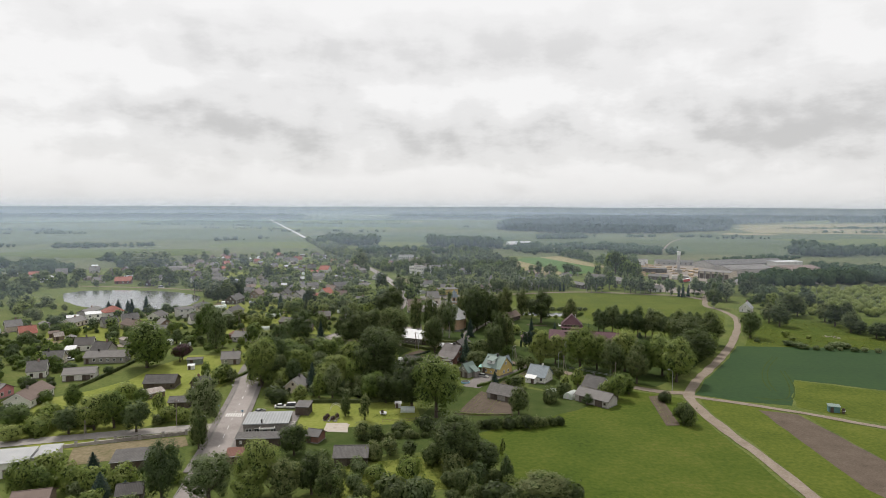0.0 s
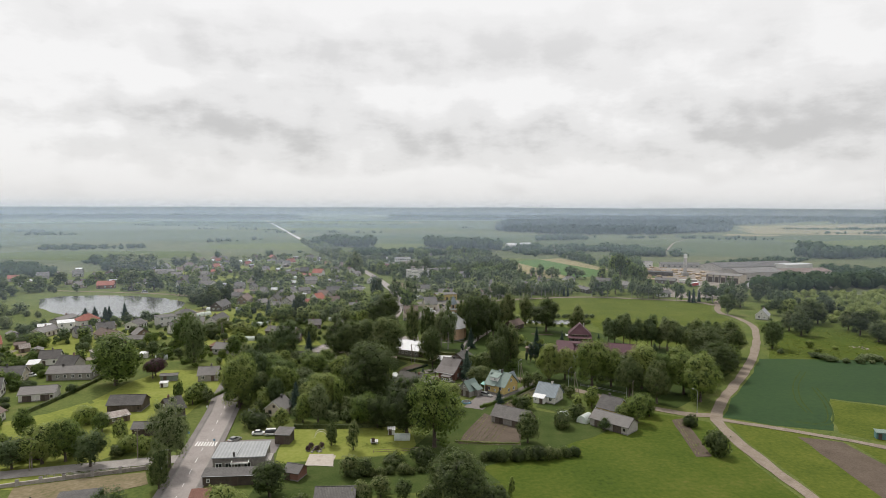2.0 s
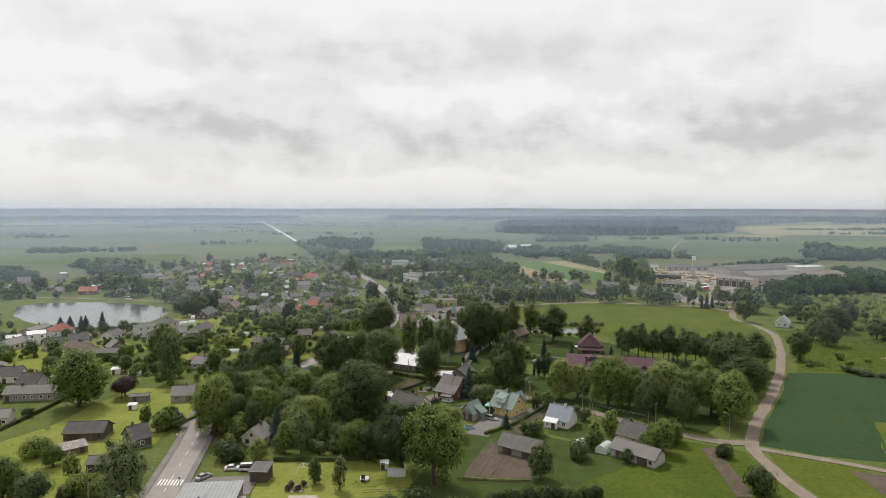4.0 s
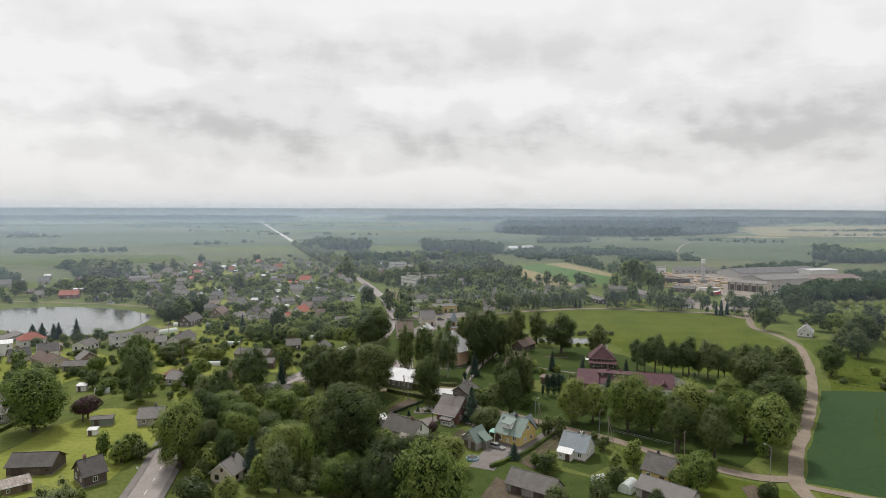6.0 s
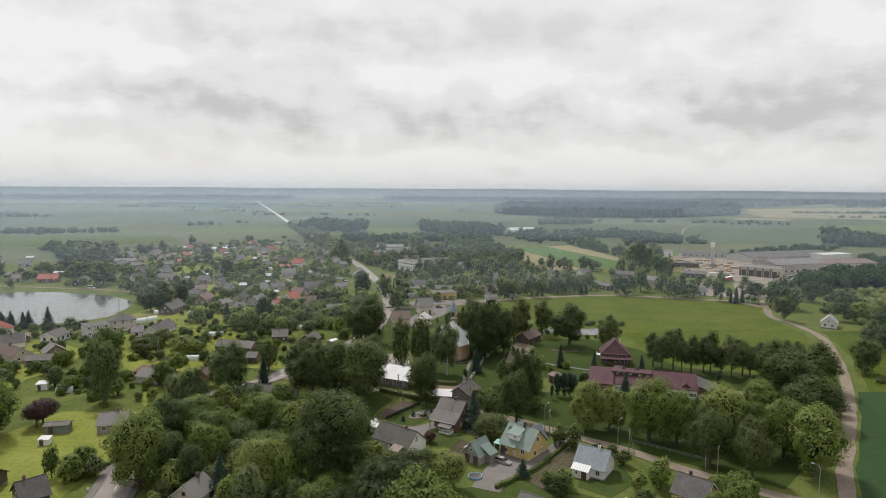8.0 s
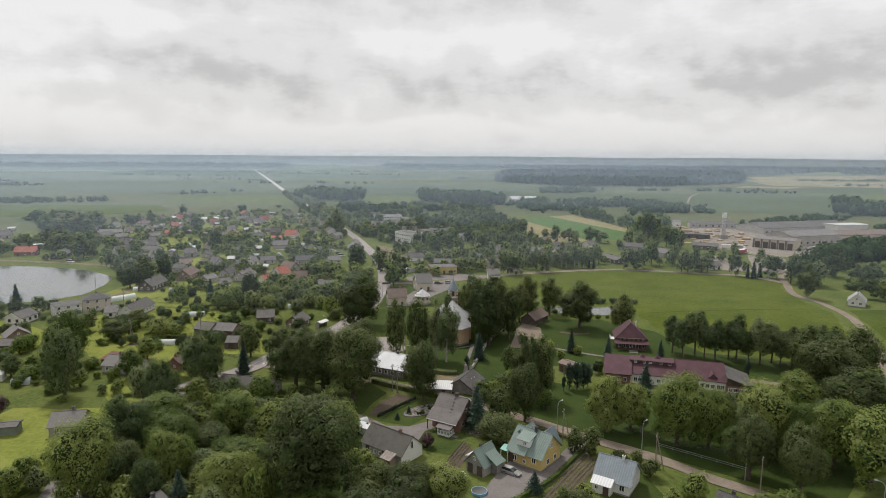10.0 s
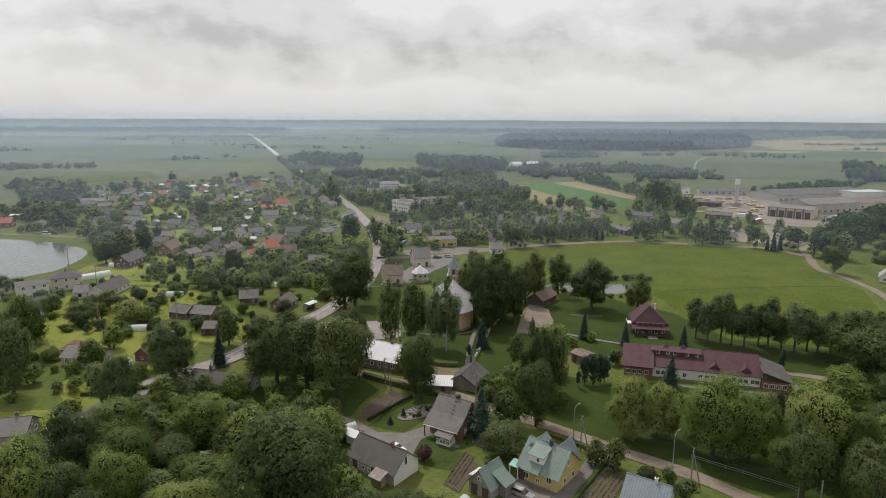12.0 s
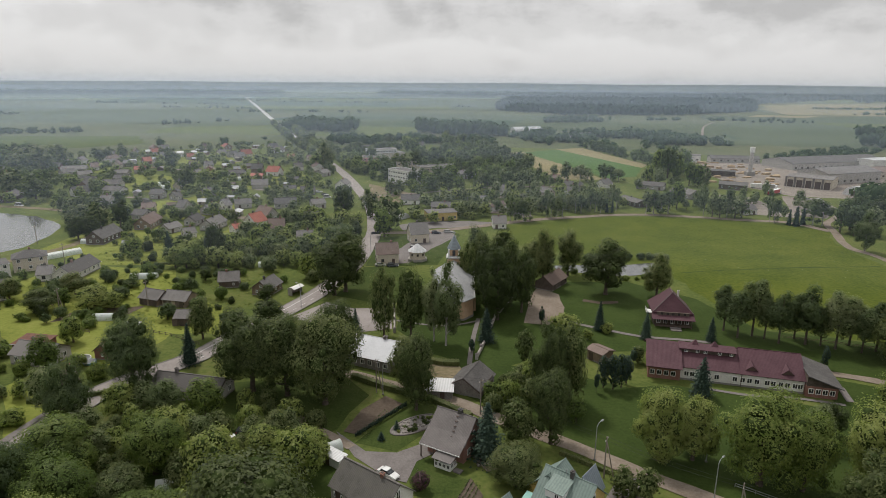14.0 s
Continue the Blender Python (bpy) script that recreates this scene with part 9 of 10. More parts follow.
# wheel tracks in the grain, thin trodden lines in the meadows
for pts, label in (([(122, 232), (126, 246), (136, 266), (150, 286)], "wheel track pressed into young grain"), ([(123.6, 231), (127.6, 245), (137.6, 265), (151.6, 285)], "wheel track pressed into young grain"),
                   ([(112, 224), (122, 222), (132, 238), (141, 262)], "wheel track pressed into young grain"), ([(113, 222.4), (122.8, 220.4), (133.4, 237.2), (142.4, 261.4)], "wheel track pressed into young grain")):
    strip("wheel_track", pts, 0.5, 0.085, SHADY, label, "track", step=3, ragged=0.2)
strip("wheel_track", [(90, 392), (110, 396), (140, 400), (172, 402)], 0.7, 0.08, SHADY, "faint track across the meadow", "track", step=4, ragged=0.5)


def fence(points, height, mat, label, step=2.2, rails=2, pickets=False):
    ob = thing("fence", points[0][0], points[0][1], 0, label, "fence", "garden fences")
    base = Vector((points[0][0], points[0][1], 0))
    post = Shape().box(0, 0, 0, 0.1, 0.1, height).mesh("post", mat)
    for (x0, y0), (x1, y1) in zip(points, points[1:]):
        long, a = math.hypot(x1 - x0, y1 - y0), math.degrees(math.atan2(y1 - y0, x1 - x0))
        n = max(1, round(long / step))
        for i in range(n + 1):
            part("post", post, None, ob, m=pose(x0 + (x1 - x0) * i / n - base.x, y0 + (y1 - y0) * i / n - base.y, 0))
        for k in range(rails):
            part("rail", Shape().box(long / 2, 0, height * (0.35 + 0.5 * k / max(1, rails - 1)), long, 0.05, 0.1), mat, ob, m=pose(x0 - base.x, y0 - base.y, 0, 0, 0, a))
    return ob


fence([(3.2, 203), (4.2, 201.4), (14, 200.6), (22, 201)], 1.0, WALLS["wood"], "low weathered wooden garden fence")
fence([(-124, 352), (-108, 333), (-100, 330)], 1.1, WALLS["wood"], "old wooden post and rail fence")
fence([(-66, 322), (-76, 328), (-84, 331)], 1.0, WALLS["dark_wood"], "dark wooden picket fence")
fence([(-20, 194.6), (-11.5, 195.6), (-7, 197)], 1.1, WALLS["wood"], "weathered wooden garden fence")
fence([(-101, 176.2), (-92, 178.6), (-82, 181.4)], 1.3, WALLS["grey"], "grey boarded yard fence", rails=3)
fence([(68, 250), (60, 256), (52, 262)], 0.9, STEEL, "thin wire park fence", 3.0)
fence([(-98, 400), (-84, 416), (-78, 436)], 1.0, WALLS["wood"], "old wooden pasture fence", 3.0)
fence([(96, 330), (108, 326), (124, 320)], 0.8, WALLS["wood"], "low wooden rail beside the trees", 3.0)


def stone_wall(points, height, label, pillars=True):
    ob = thing("stone_wall", points[0][0], points[0][1], 0, label, "wall", "church walls")
    bx, by = points[0]
    for (x0, y0), (x1, y1) in zip(points, points[1:]):
        long, a = math.hypot(x1 - x0, y1 - y0), math.degrees(math.atan2(y1 - y0, x1 - x0))
        part("wall_run", Shape().box(long / 2, 0, 0, long, 0.5, height, taper=0.96), RUBBLE, ob, m=pose(x0 - bx, y0 - by, 0, 0, 0, a))
        n = max(1, int(long / 5))
        for i in range(n + 1):
            p = part("pillar", Shape().box(0, 0, 0, 0.7, 0.7, height + 0.5), WALLS["grey"], ob, m=pose(x0 - bx + (x1 - x0) * i / n, y0 - by + (y1 - y0) * i / n, 0, 0, 0, a))
            part("cap", Shape().box(0, 0, height + 0.5, 0.9, 0.9, 0.15, taper=0.6), CONCRETE, p)
    return ob


stone_wall([(24.5, 366), (19.5, 354), (15.6, 343.6), (11.6, 326), (8.6, 314.4)], 1.1, "old fieldstone churchyard wall with pillars")
stone_wall([(-15.6, 352), (-14.6, 340), (-14.0, 332)], 0.9, "low churchyard wall beside the car park")
stone_wall([(-110, 170.6), (-96, 176.2), (-78, 182.8)], 1.0, "low grey wall along the side street")

# ---- street furniture ----
def lamp_post(x, y, turn, h=8.0):
    ob = thing("street_lamp", x, y, turn, "slim grey street lamp with a curved arm", "street lamp", "street lamps")
    part("pole", Shape().tube((0, 0, 0), (0, 0, h - 0.8), 0.11, 0.07, 8), STEEL, ob)
    part("arm", Shape().tube((0, 0, h - 0.8), (0.5, 0, h - 0.15), 0.06, 0.05, 6).tube((0.5, 0, h - 0.15), (1.3, 0, h), 0.05, 0.045, 6), STEEL, ob)
    head = part("lamp_head", Shape().box(1.55, 0, h - 0.06, 0.75, 0.3, 0.16, taper=0.7), STEEL, ob)
    part("lamp_glass", Shape().box(1.6, 0, h - 0.14, 0.5, 0.22, 0.08), LAMP_GLASS, head)
    part("foot", Shape().box(0, 0, 0, 0.4, 0.4, 0.3), CONCRETE, ob)


for x, y, turn in ((28.8, 269.9, 40), (46.7, 258.3, 40), (65.2, 245.8, 40), (84.8, 231.2, 140), (-13.8, 295.2, 30), (49.9, 269.6, 0), (-81.6, 292, 170), (-71.2, 176.4, 0), (-77.6, 252, 0), (-30.6, 420, 180), (-45, 352, 150)):
    lamp_post(x, y, turn)


def utility_pole(x, y, turn, h=8.5, braced=False):
    ob = thing("utility_pole", x, y, turn, "grey braced utility pole" if braced else "grey wooden utility pole", "utility pole", "utility poles")
    if braced:
        tagged(ob, "grey wooden utility pole with a slanting brace")
        part("brace", Shape().tube((1.9, 0, 0), (0.08, 0, h * 0.88), 0.12, 0.1, 7), POLE_WOOD, ob)
    part("pole", Shape().tube((0, 0, 0), (0, 0, h), 0.15, 0.11, 8), POLE_WOOD, ob)
    part("crossarm", Shape().box(0, 0, h - 0.7, 0.12, 1.6, 0.12), POLE_WOOD, ob)
    for s in (-0.7, 0, 0.7):
        part("insulator", Shape().tube((0, s, h - 0.58), (0, s, h - 0.36), 0.05, 0.04, 6), TRIM, ob)


POLES = [(29.2, 264.4, 60, True), (47.6, 251.2, 60, True), (65.8, 240.4, 50, False), (-15.4, 296.2, 60, True), (8.0, 286.6, 50, False), (-108.5, 182.8, 15, True), (-84, 189.8, 15, False), (-133, 175, 15, False), (-116.9, 344.6, 70, True), (-93.7, 352.4, 70, False), (-146.6, 398, 20, False), (-176, 428, 60, False)]
for x, y, turn, braced in POLES:
    utility_pole(x, y, turn - 90, 8.5, braced)


def wire(a, b, h=8.2):
    for side in (-0.6, 0.6):
        d = Vector((b[1] - a[1], a[0] - b[0], 0)).normalized() * side
        run = [Vector((a[0] + (b[0] - a[0]) * i / 12, a[1] + (b[1] - a[1]) * i / 12, h - 2.8 * (i / 12) * (1 - i / 12))) + d for i in range(13)]
        sh = Shape().pipe(run, 0.018, 4)
        tagged(new("power_line", sh.mesh("power_line", WIRE)), "thin sagging black power line", "cable", "power lines")


for i, j in ((2, 1), (1, 0), (0, 4), (4, 3), (7, 6), (5, 6), (5, 7), (8, 9)):
    if i != j and (i, j) != (7, 6):
        wire(POLES[i], POLES[j])


def sign_post(x, y, h, mat, label):
    ob = thing("sign_post", x, y, 0, label, "road sign", "road signs")
    part("post", Shape().tube((0, 0, 0), (0, 0, h), 0.05, 0.05, 6), STEEL, ob)
    part("plate", Shape().box(0, -0.06, h - 0.6, 0.6, 0.04, 0.6), mat, ob)


sign_post(-75.6, 203.5, 2.6, BLUE_PLASTIC, "blue crossing sign on a steel post")
sign_post(-66.0, 198.0, 2.6, BLUE_PLASTIC, "blue crossing sign on a steel post")
sign_post(-80.6, 230.5, 1.6, TRIM, "small white board on a post")


def bus_shelter(x, y, a):
    ob = thing("bus_shelter", x, y, a, "small bus shelter with a curved white roof", "bus shelter")
    n = 8
    arc = [(3.0 * i / n - 1.5, 2.3 + 0.55 * math.sin(math.pi * i / n)) for i in range(n + 1)]
    sh = Shape()
    for (p, z), (q, w) in zip(arc, arc[1:]):
        sh.slab((-2.6, p, z), (2.6, p, z), (2.6, q, w), (-2.6, q, w), 0.08)
    part("roof", sh, TRIM, ob)
    part("back_wall", Shape().box(0, 1.3, 0, 5.0, 0.1, 2.3), WALLS["grey"], ob)
    for s in (-2.5, 2.5):
        part("side_wall", Shape().box(s, 0.4, 0, 0.1, 1.8, 2.3), WALLS["grey"], ob)
    part("bench", Shape().box(0, 0.9, 0.4, 4.0, 0.4, 0.08), WALLS["wood"], ob)


bus_shelter(-49.6, 365.2, 62)

# ---- vehicles ----
def wheel_mesh():
    tyre = Shape().tube((0, -0.11, 0), (0, 0.11, 0), 0.33, 0.33, 16).mesh("tyre", RUBBER)
    rim = Shape().tube((0, -0.125, 0), (0, 0.125, 0), 0.2, 0.2, 12).mesh("rim", CHROME)
    return tyre, rim


TYRE, RIM = wheel_mesh()


def loft(sections, slot=0):
    """A body skinned over cross sections: (x, half width, bottom, top, half width at the top)."""
    sh, rows = Shape(), []
    for x, w, z0, z1, t in sections:
        rows.append([(x, -w * 0.92, z0), (x, -w, z0 + 0.12), (x, -w, z0 + (z1 - z0) * 0.6), (x, -t, z1), (x, t, z1), (x, w, z0 + (z1 - z0) * 0.6), (x, w, z0 + 0.12), (x, w * 0.92, z0)])
    verts = [p for r in rows for p in r]
    k = 8
    faces = [(i * k + j, i * k + (j + 1) % k, (i + 1) * k + (j + 1) % k, (i + 1) * k + j) for i in range(len(rows) - 1) for j in range(k)]
    return sh.add(verts, faces + [tuple(range(k))[::-1], tuple((len(rows) - 1) * k + j for j in range(k))])


def car(x, y, a, paint, kind="car", where="parked on a yard"):
    words = {"car": "estate car", "van": "small van", "sedan": "saloon car"}
    ob = thing("car" if kind != "van" else "van", x, y, a, f"{'dark' if paint == 'dark' else paint} {words[kind]} {where}", "van" if kind == "van" else "car", "parked vehicles")
    L, roof = (4.5, 1.5) if kind == "car" else (4.4, 1.42) if kind == "sedan" else (4.9, 2.0)
    h = L / 2
    m = CAR_PAINT[paint]
    part("body", loft([(-h, 0.70, 0.42, 0.78, 0.66), (-h + 0.15, 0.84, 0.28, 0.95, 0.78), (-h * 0.4, 0.88, 0.25, 0.98, 0.80), (h * 0.45, 0.88, 0.25, 0.95, 0.80), (h - 0.25, 0.82, 0.28, 0.80, 0.70), (h, 0.68, 0.40, 0.66, 0.6)]), m, ob)
    rear = -h + 0.25 if kind != "sedan" else -h + 0.9
    front = h * 0.32 if kind != "van" else h * 0.6
    part("cabin", loft([(rear - 0.2, 0.76, 0.9, 1.0, 0.7), (rear + 0.2, 0.76, 0.9, roof - 0.06, 0.62), (0.1, 0.77, 0.9, roof, 0.64), (front - 0.55, 0.77, 0.9, roof - 0.04, 0.62), (front + 0.2, 0.74, 0.9, 0.98, 0.68)]), GLASS, ob, "dark tinted cabin windows")
    part("roof", loft([(rear + 0.18, 0.60, roof - 0.06, roof - 0.02, 0.56), (0.0, 0.65, roof - 0.05, roof + 0.03, 0.6), (front - 0.5, 0.61, roof - 0.07, roof - 0.01, 0.56)]), m, ob)
    for sx in (-h * 0.6, h * 0.62):
        for sy in (-0.78, 0.78):
            w = part("wheel", TYRE, None, ob, m=pose(sx, sy, 0.33))
            part("rim", RIM, None, w)
    for sy in (-0.58, 0.58):
        part("headlight", Shape().box(h - 0.06, sy, 0.56, 0.14, 0.3, 0.14), LAMP_GLASS, ob)
        part("tail_light", Shape().box(-h + 0.02, sy, 0.66, 0.1, 0.22, 0.2), RED_PAINT, ob)
    return ob


for x, y, a, paint, kind in ((14.9, 248.2, -36, "silver", "car"), (-56.2, 208.2, 8, "white", "sedan"), (-52.0, 208.0, 8, "white", "van"), (-61.9, 202.9, 60, "silver", "sedan"), (-166.8, 270.4, 15, "white", "car"), (22.2, 307.0, -8, "white", "van"),
                             (-41.7, 274.1, 40, "white", "van"), (-40.8, 279.5, 80, "dark", "car"), (-13.2, 425.4, 80, "silver", "car"), (-9.8, 413.4, 70, "white", "car"), (-19.6, 397.6, 4, "dark", "car"), (-24.4, 398.2, 4, "silver", "sedan"),
                             (-3.5, 452, 10, "dark", "car"), (2.4, 454, 10, "silver", "car"), (-79.7, 561.7, 20, "white", "car"), (-71, 543, 15, "white", "van"), (-74, 552, 15, "dark", "car"), (-237.8, 510.6, -10, "white", "van"), (-10, 264.6, -37, "white", "sedan"), (-146, 240.5, 15, "white", "car"),
                             (262, 556, 80, "white", "car"), (218, 548, 30, "dark", "car"), (224, 546, 30, "silver", "car"), (230, 545, 30, "white", "car"), (-33, 598, 70, "white", "car"), (-28, 603, 70, "dark", "car")):
    car(x, y, a, paint, kind, "standing by the road" if y > 380 else "parked on a yard")


def lorry(x, y, a, load, label, L=9.0):
    ob = thing("lorry", x, y, a, label, "lorry", "lorries")
    part("box", Shape().box(-0.9, 0, 0.95, L - 2.2, 2.4, 2.3), load, ob)
    part("box_top", Shape().box(-0.9, 0, 3.25, L - 2.2, 2.5, 0.12), TRIM, ob)
    cab = part("cab", loft([(L / 2 - 2.0, 1.15, 0.6, 2.6, 1.05), (L / 2 - 0.4, 1.15, 0.6, 2.5, 1.0), (L / 2, 1.1, 0.6, 1.5, 1.0)]), TRIM, ob)
    part("windscreen", Shape().box(L / 2 - 0.2, 0, 1.6, 0.3, 1.9, 0.7), GLASS, cab)
    for sx in (-L / 2 + 1.2, -L / 2 + 2.4, L / 2 - 1.4):
        for sy in (-1.05, 1.05):
            w = part("wheel", TYRE, None, ob, m=pose(sx, sy, 0.48) @ Matrix.Diagonal((1.45, 1.6, 1.45, 1)))
            part("rim", RIM, None, w)


lorry(213.5, 566, 40, RED_PAINT, "long red lorry with a white roof", 15)
lorry(214, 590, -20, WALLS["white"], "white lorry in the works yard")
lorry(222, 588, -15, WALLS["grey"], "grey lorry in the works yard")
lorry(212, 730, 10, WALLS["white"], "white lorry beside the workshop")

# ---- garden things ----
def greenhouse(x, y, a, L, W, h, label="white film garden greenhouse on hoops"):
    ob = thing("greenhouse", x, y, a, label, "greenhouse", "greenhouses")
    stands(x, y, a, L, W)
    n, r = 10, W / 2
    arc = [(r * math.cos(math.pi * i / n), h * math.sin(math.pi * i / n) ** 0.8) for i in range(n + 1)]
    part("cover", Shape().add([(-L / 2, p, z) for p, z in arc] + [(L / 2, p, z) for p, z in arc], [(i, i + 1, n + 2 + i, n + 1 + i) for i in range(n)] + [tuple(range(n, -1, -1)), tuple(range(n + 1, 2 * n + 2))]), FILM, ob)
    for k in range(int(L / 1.1) + 1):
        u = -L / 2 + k * L / int(L / 1.1)
        hoop = Shape().pipe([(u, p * 1.01, z * 1.01) for p, z in arc], 0.035, 5)
        part("hoop", hoop, TRIM, ob)
    part("door", Shape().box(-L / 2 - 0.03, 0, 0, 0.05, 0.8, h * 0.75), TRIM, ob)


for g in ((-12.7, 205.3, 0, 4.6, 2.4, 1.9), (-21.6, 272.6, 35, 3.6, 2.4, 1.9), (-47.7, 260.6, 15, 5.0, 2.8, 2.0), (-101.5, 340.4, 5, 6.0, 2.8, 2.0), (-182.3, 569, 20, 9, 5, 2.8), (-68.8, 397, 15, 5, 2.8, 2.0), (-154.5, 409.5, 50, 14, 4, 2.2),
          (-153.5, 431, 10, 9, 3.4, 2.0), (45.2, 222.0, 50, 5, 3.4, 2.4), (38.8, 226.4, 20, 3, 2.4, 2.0), (2.6, 243.8, 49, 5.0, 2.6, 1.9), (-108, 381, 5, 9, 3, 2.0), (-150, 610, 10, 8, 4, 2.4), (-143, 612, 10, 8, 4, 2.4), (-190, 588, 20, 7, 4, 2.2), (-128, 300, 20, 5, 3, 2)):
    greenhouse(*g)
barrel_hall(-25, 488, -35, 12, 8, "small white barrel-roofed store")


def garden_hut(x, y, a, w, d, h, wall, label, roof="white_metal"):
    ob = thing("garden_hut", x, y, a, label, "hut", "garden huts")
    stands(x, y, a, w, d)
    part("wall", Shape().box(0, 0, 0, w, d, h), wall, ob)
    part("roof", Shape().slab((-w / 2 - 0.2, -d / 2 - 0.25, h + 0.05), (w / 2 + 0.2, -d / 2 - 0.25, h + 0.05), (w / 2 + 0.2, d / 2 + 0.2, h + 0.4), (-w / 2 - 0.2, d / 2 + 0.2, h + 0.4), 0.1), ROOFS[roof], ob)
    part("door", DOOR, None, ob, m=pose(-w * 0.2, -d / 2 - 0.05, 0) @ Matrix.Diagonal((0.8, 1, 0.85, 1)))


garden_hut(131.2, 208.6, -18, 3.4, 2.2, 2.1, material("teal_boards", [(0.07, 0.15, 0.14), (0.10, 0.19, 0.18)], 1.0, 0.7), "small teal hut by the field track", "green")
garden_hut(133.6, 207.0, -18, 0.6, 0.6, 0.9, TRIM, "small white box hive in grass")
garden_hut(-107.5, 257.4, 10, 2.6, 2.0, 1.7, TRIM, "small white caravan hut on grass")
garden_hut(-16.3, 209.6, 5, 2.0, 1.6, 1.6, TRIM, "small white tool hut on grass")
garden_hut(-20.6, 202.0, 8, 1.8, 1.0, 0.6, TRIM, "low white cold frame on grass")
garden_hut(-20.3, 268.2, -37, 4.4, 2.0, 2.0, TRIM, "white camper trailer beside a farmhouse")
garden_hut(-88.5, 331.5, -5, 4.0, 3.0, 2.2, WALLS["grey"], "grey summer hut with a white roof")
garden_hut(-137.2, 303.0, 12, 3.4, 3.0, 2.2, WALLS["white"], "small white summer hut")


def rock_garden():
    ob = thing("rock_garden", -5.9, 282.2, 38, "oval rock garden with pale stones and small shrubs", "rock garden")
    rnd = random.Random(5)
    ring = Shape()
    n = 40
    for i in range(n):
        t0, t1 = 2 * math.pi * i / n, 2 * math.pi * (i + 1) / n
        ring.slab((5.6 * math.cos(t0), 2.5 * math.sin(t0), 0.26), (6.0 * math.cos(t0), 2.9 * math.sin(t0), 0.26), (6.0 * math.cos(t1), 2.9 * math.sin(t1), 0.26), (5.6 * math.cos(t1), 2.5 * math.sin(t1), 0.26), 0.2)
    part("border", ring, CONCRETE, ob, "pale concrete border")
    part("bed", Shape().add([(5.7 * math.cos(2 * math.pi * i / n), 2.6 * math.sin(2 * math.pi * i / n), 0.14) for i in range(n)], [tuple(range(n))]), WALLS["stone"], ob)
    for i in range(60):
        t, k = rnd.uniform(0, 6.28), rnd.random() ** 0.5 * 0.92
        s = rnd.uniform(0.14, 0.42)
        v = (ICO_V * s * np.array([1, 0.8, 0.6])) * (1 + 0.2 * np.random.default_rng(i).normal(size=(len(ICO_V), 1)))
        part("stone", as_mesh("stone", v, ICO_F, RUBBLE), None, ob, m=pose(5.4 * k * math.cos(t), 2.4 * k * math.sin(t), 0.2, 0, 0, rnd.uniform(0, 360)))


rock_garden()
for i in range(22):
    rnd = random.Random(900 + i)
    t, k = rnd.uniform(0, 6.28), rnd.random() ** 0.5 * 0.85
    u, w = 5.4 * k * math.cos(t), 2.3 * k * math.sin(t)
    c, s = math.cos(radians(38)), math.sin(radians(38))
    tree(rnd.choice(("lime", "light", "willow")), -5.9 + u * c - w * s, 282.2 + u * s + w * c, rnd.uniform(0.5, 1.0), rnd.uniform(0.3, 0.55), "in the rock garden")


def stone_heap(x, y, r, n, label, seed):
    ob = thing("stone_heap", x, y, 0, label, "stones", "stone heaps")
    rnd = random.Random(seed)
    for i in range(n):
        t, k = rnd.uniform(0, 6.28), rnd.random() ** 0.5
        s = rnd.uniform(0.2, 0.6)
        part("stone", as_mesh("stone", ICO_V * s * np.array([1, 0.8, 0.7]) * (1 + 0.2 * np.random.default_rng(seed * 50 + i).normal(size=(len(ICO_V), 1))), ICO_F, RUBBLE), None, ob, m=pose(r * k * math.cos(t), r * k * math.sin(t), s * 0.4, 0, 0, rnd.uniform(0, 360)))


stone_heap(-36.8, 197.2, 2.6, 18, "rockery of grey stones and shrubs", 3)
stone_heap(203, 330, 4.0, 24, "heap of pale stones and rubble", 4)
stone_heap(7.6, 268.8, 1.6, 12, "small heap of garden stones", 5)
for x, y in ((-38.2, 198.2), (-36.0, 196.0), (-35.2, 198.6), (-38.6, 196.2)):
    tree("plum", x, y, 1.6, 0.9, "on a rockery")


def arch_frame(x, y, a):
    ob = thing("garden_arch", x, y, a, "thin white arched garden frame", "garden frame")
    for s in (-1.0, 1.0):
        hoop = Shape().pipe([(1.8 * math.cos(math.pi * i / 10), s, 1.9 * math.sin(math.pi * i / 10)) for i in range(11)], 0.05, 6)
        part("hoop", hoop, TRIM, ob)
    part("bar", Shape().tube((0, -1.0, 1.9), (0, 1.0, 1.9), 0.05, 0.05, 6), TRIM, ob)


arch_frame(-37.3, 207.2, 10)


def pool(x, y, r, label):
    ob = thing("garden_pool", x, y, 0, label, "pool", "garden pools")
    part("rim", Shape().tube((0, 0, 0), (0, 0, 0.6), r, r, 24), BLUE_PLASTIC if r < 2 else TRIM, ob)
    part("water", Shape().add([(0.92 * r * math.cos(2 * math.pi * i / 24), 0.92 * r * math.sin(2 * math.pi * i / 24), 0.61) for i in range(24)], [tuple(range(24))]), WATER, ob)


pool(7.4, 240.2, 1.7, "round blue paddling pool on grass")
pool(-92.6, 312.4, 2.4, "round white-rimmed garden pool")
pool(-89.4, 310.6, 1.6, "small blue garden pool")

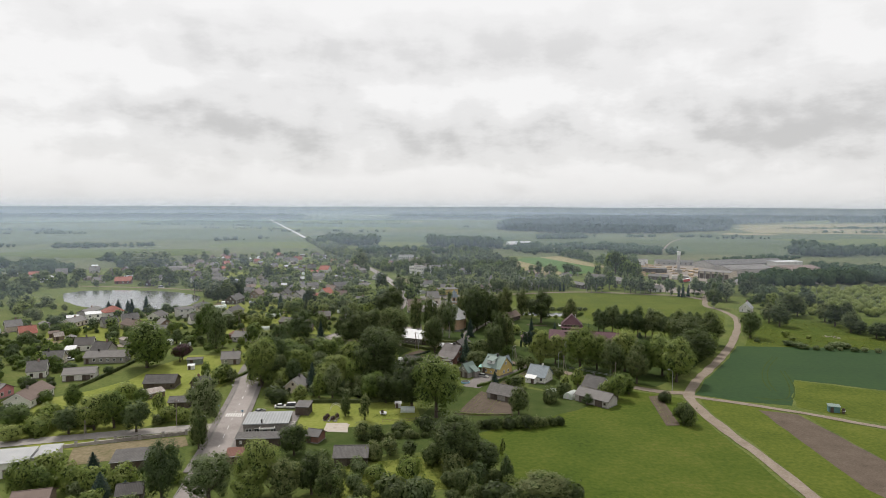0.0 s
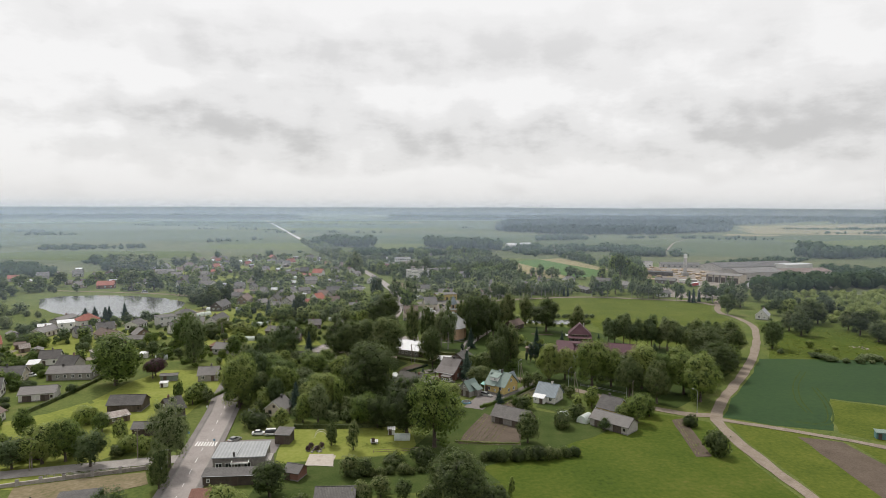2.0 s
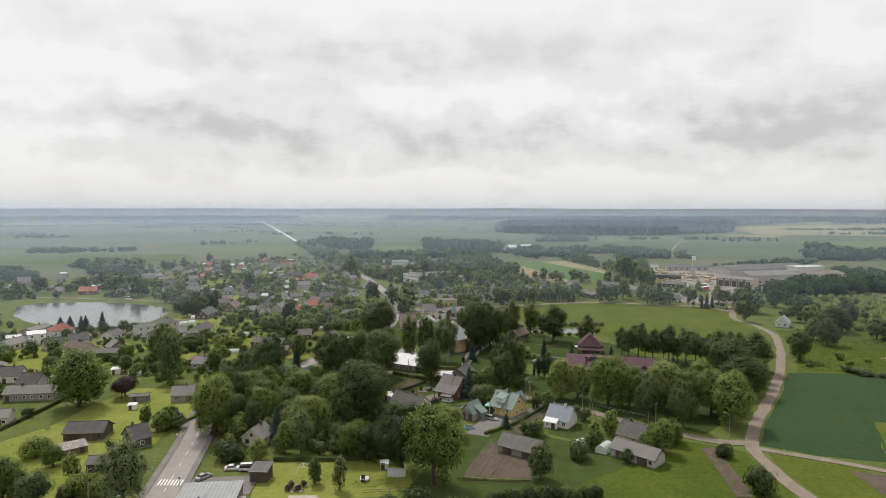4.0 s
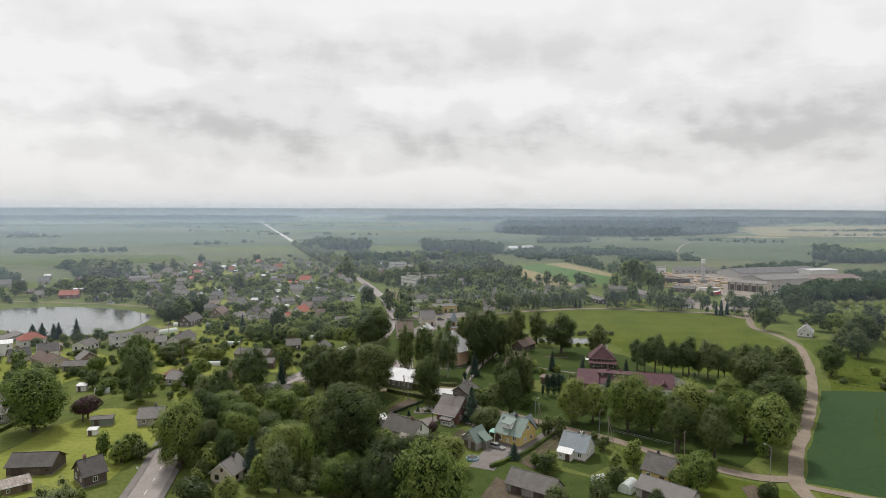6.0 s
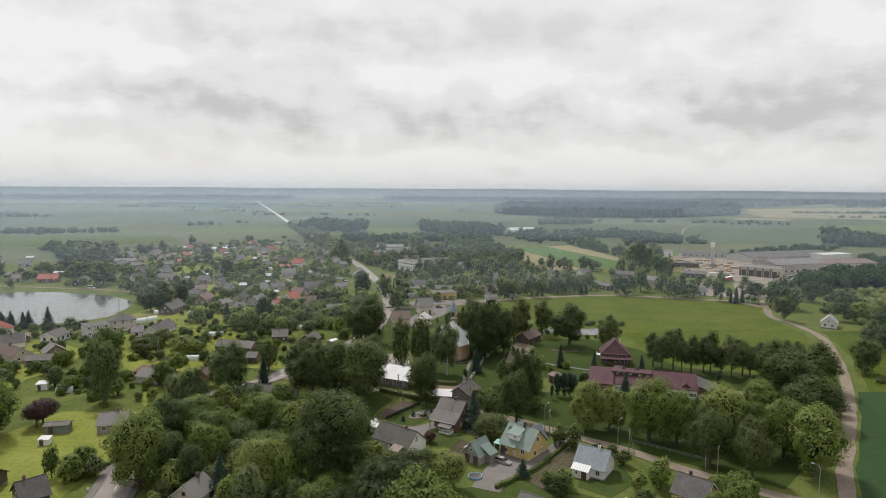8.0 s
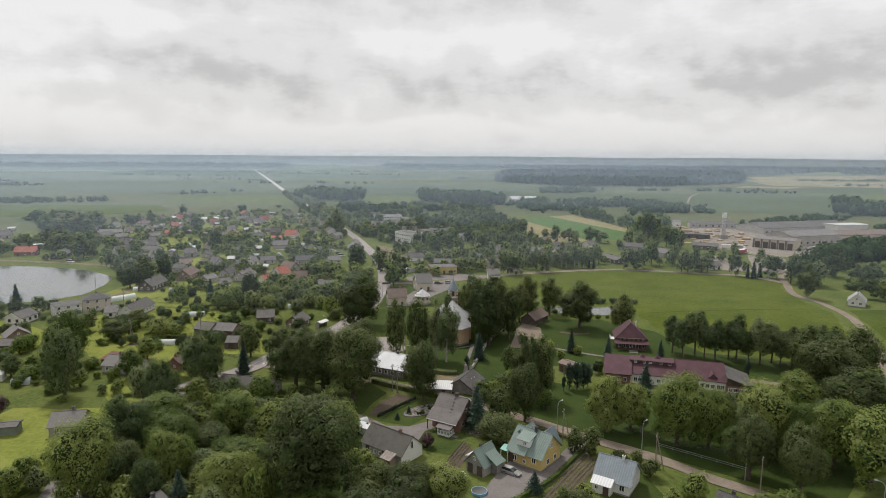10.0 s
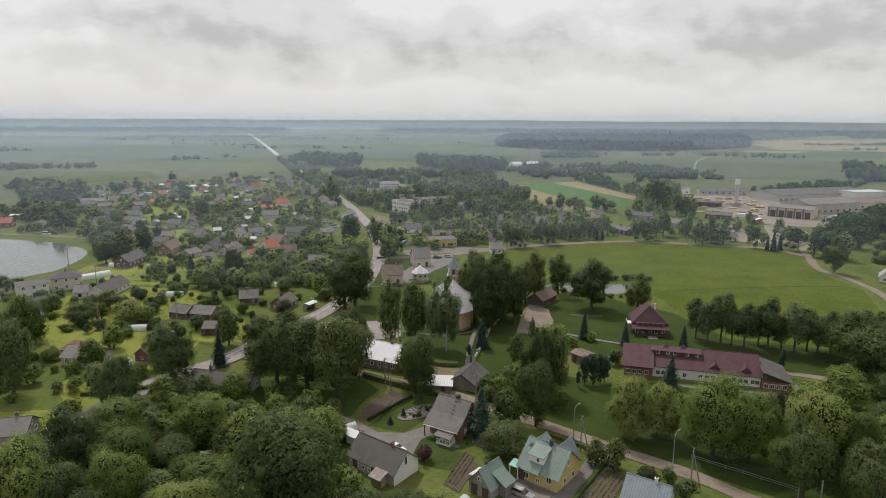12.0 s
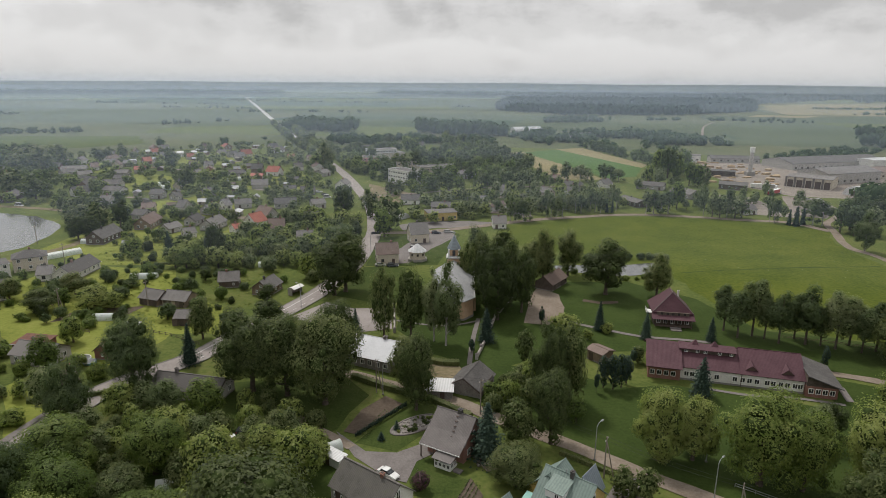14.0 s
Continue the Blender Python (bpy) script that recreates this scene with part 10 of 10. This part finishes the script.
# patio: single worn slabs
for i in range(6):
    for k in range(5):
        rnd = random.Random(i * 9 + k)
        slab_ = Shape().box(-36.6 + 1.18 * i, 186.4 + 1.38 * k, 0.09, 1.1, 1.3, 0.05 + 0.03 * rnd.random(), rz=rnd.uniform(-2, 2))
        part("slab", slab_, PAVING, bpy.data.objects["patio"])


def board_stack(x, y, a, L, W, H, label):
    ob = thing("timber_stack", x, y, a, label, "timber", "timber stacks")
    rows = max(1, int(H / 0.5))
    for k in range(rows):
        part("layer", Shape().box(0.2 * math.sin(k * 2.1), 0.1 * math.cos(k * 1.7), 0.1 + 0.5 * k, L * (1 - 0.04 * (k % 3)), W, 0.42), SAWN, ob)


SAWN = material("sawn_timber", [(0.30, 0.21, 0.12), (0.40, 0.29, 0.17), (0.50, 0.38, 0.24)], 0.8, 0.85, 0.3, fine=6, ribs=("Y", 0.3), per_thing=0.5)
rnd = random.Random(44)
for i in range(110):
    x, y = rnd.uniform(192, 268), rnd.uniform(606, 738)
    if free(x, y, 3):
        board_stack(x, y, rnd.uniform(-25, 25), rnd.uniform(3.5, 8), rnd.uniform(2, 3.5), rnd.uniform(1, 2.2), "stack of pale sawn boards in the yard")
        stands(x, y, 0, 9, 5)
for i in range(18):
    x, y = rnd.uniform(290, 330), rnd.uniform(560, 600)
    if free(x, y, 4):
        board_stack(x, y, rnd.uniform(-15, 35), rnd.uniform(5, 9), rnd.uniform(2, 4), rnd.uniform(1, 2.5), "stack of brown logs and boards")
        stands(x, y, 0, 9, 5)



# low outhouse before the stone barn
def outhouse():
    ob = thing("outhouse", -0.8, 295.6, -6, "low stone outhouse under a white sheet roof", "shed")
    part("wall", Shape().box(0, 0, 0, 6.0, 4.6, 2.1), WALLS["stone"], ob)
    part("roof", Shape().slab((-3.4, -2.7, 2.15), (3.4, -2.7, 2.15), (3.2, 2.6, 2.9), (-3.2, 2.6, 2.9), 0.1), ROOFS["white_metal"], ob, "white sheet roof")
    part("door", DOOR, None, ob, m=pose(0.8, -2.33, 0.0) @ Matrix.Diagonal((0.9, 1, 0.85, 1)))


outhouse()
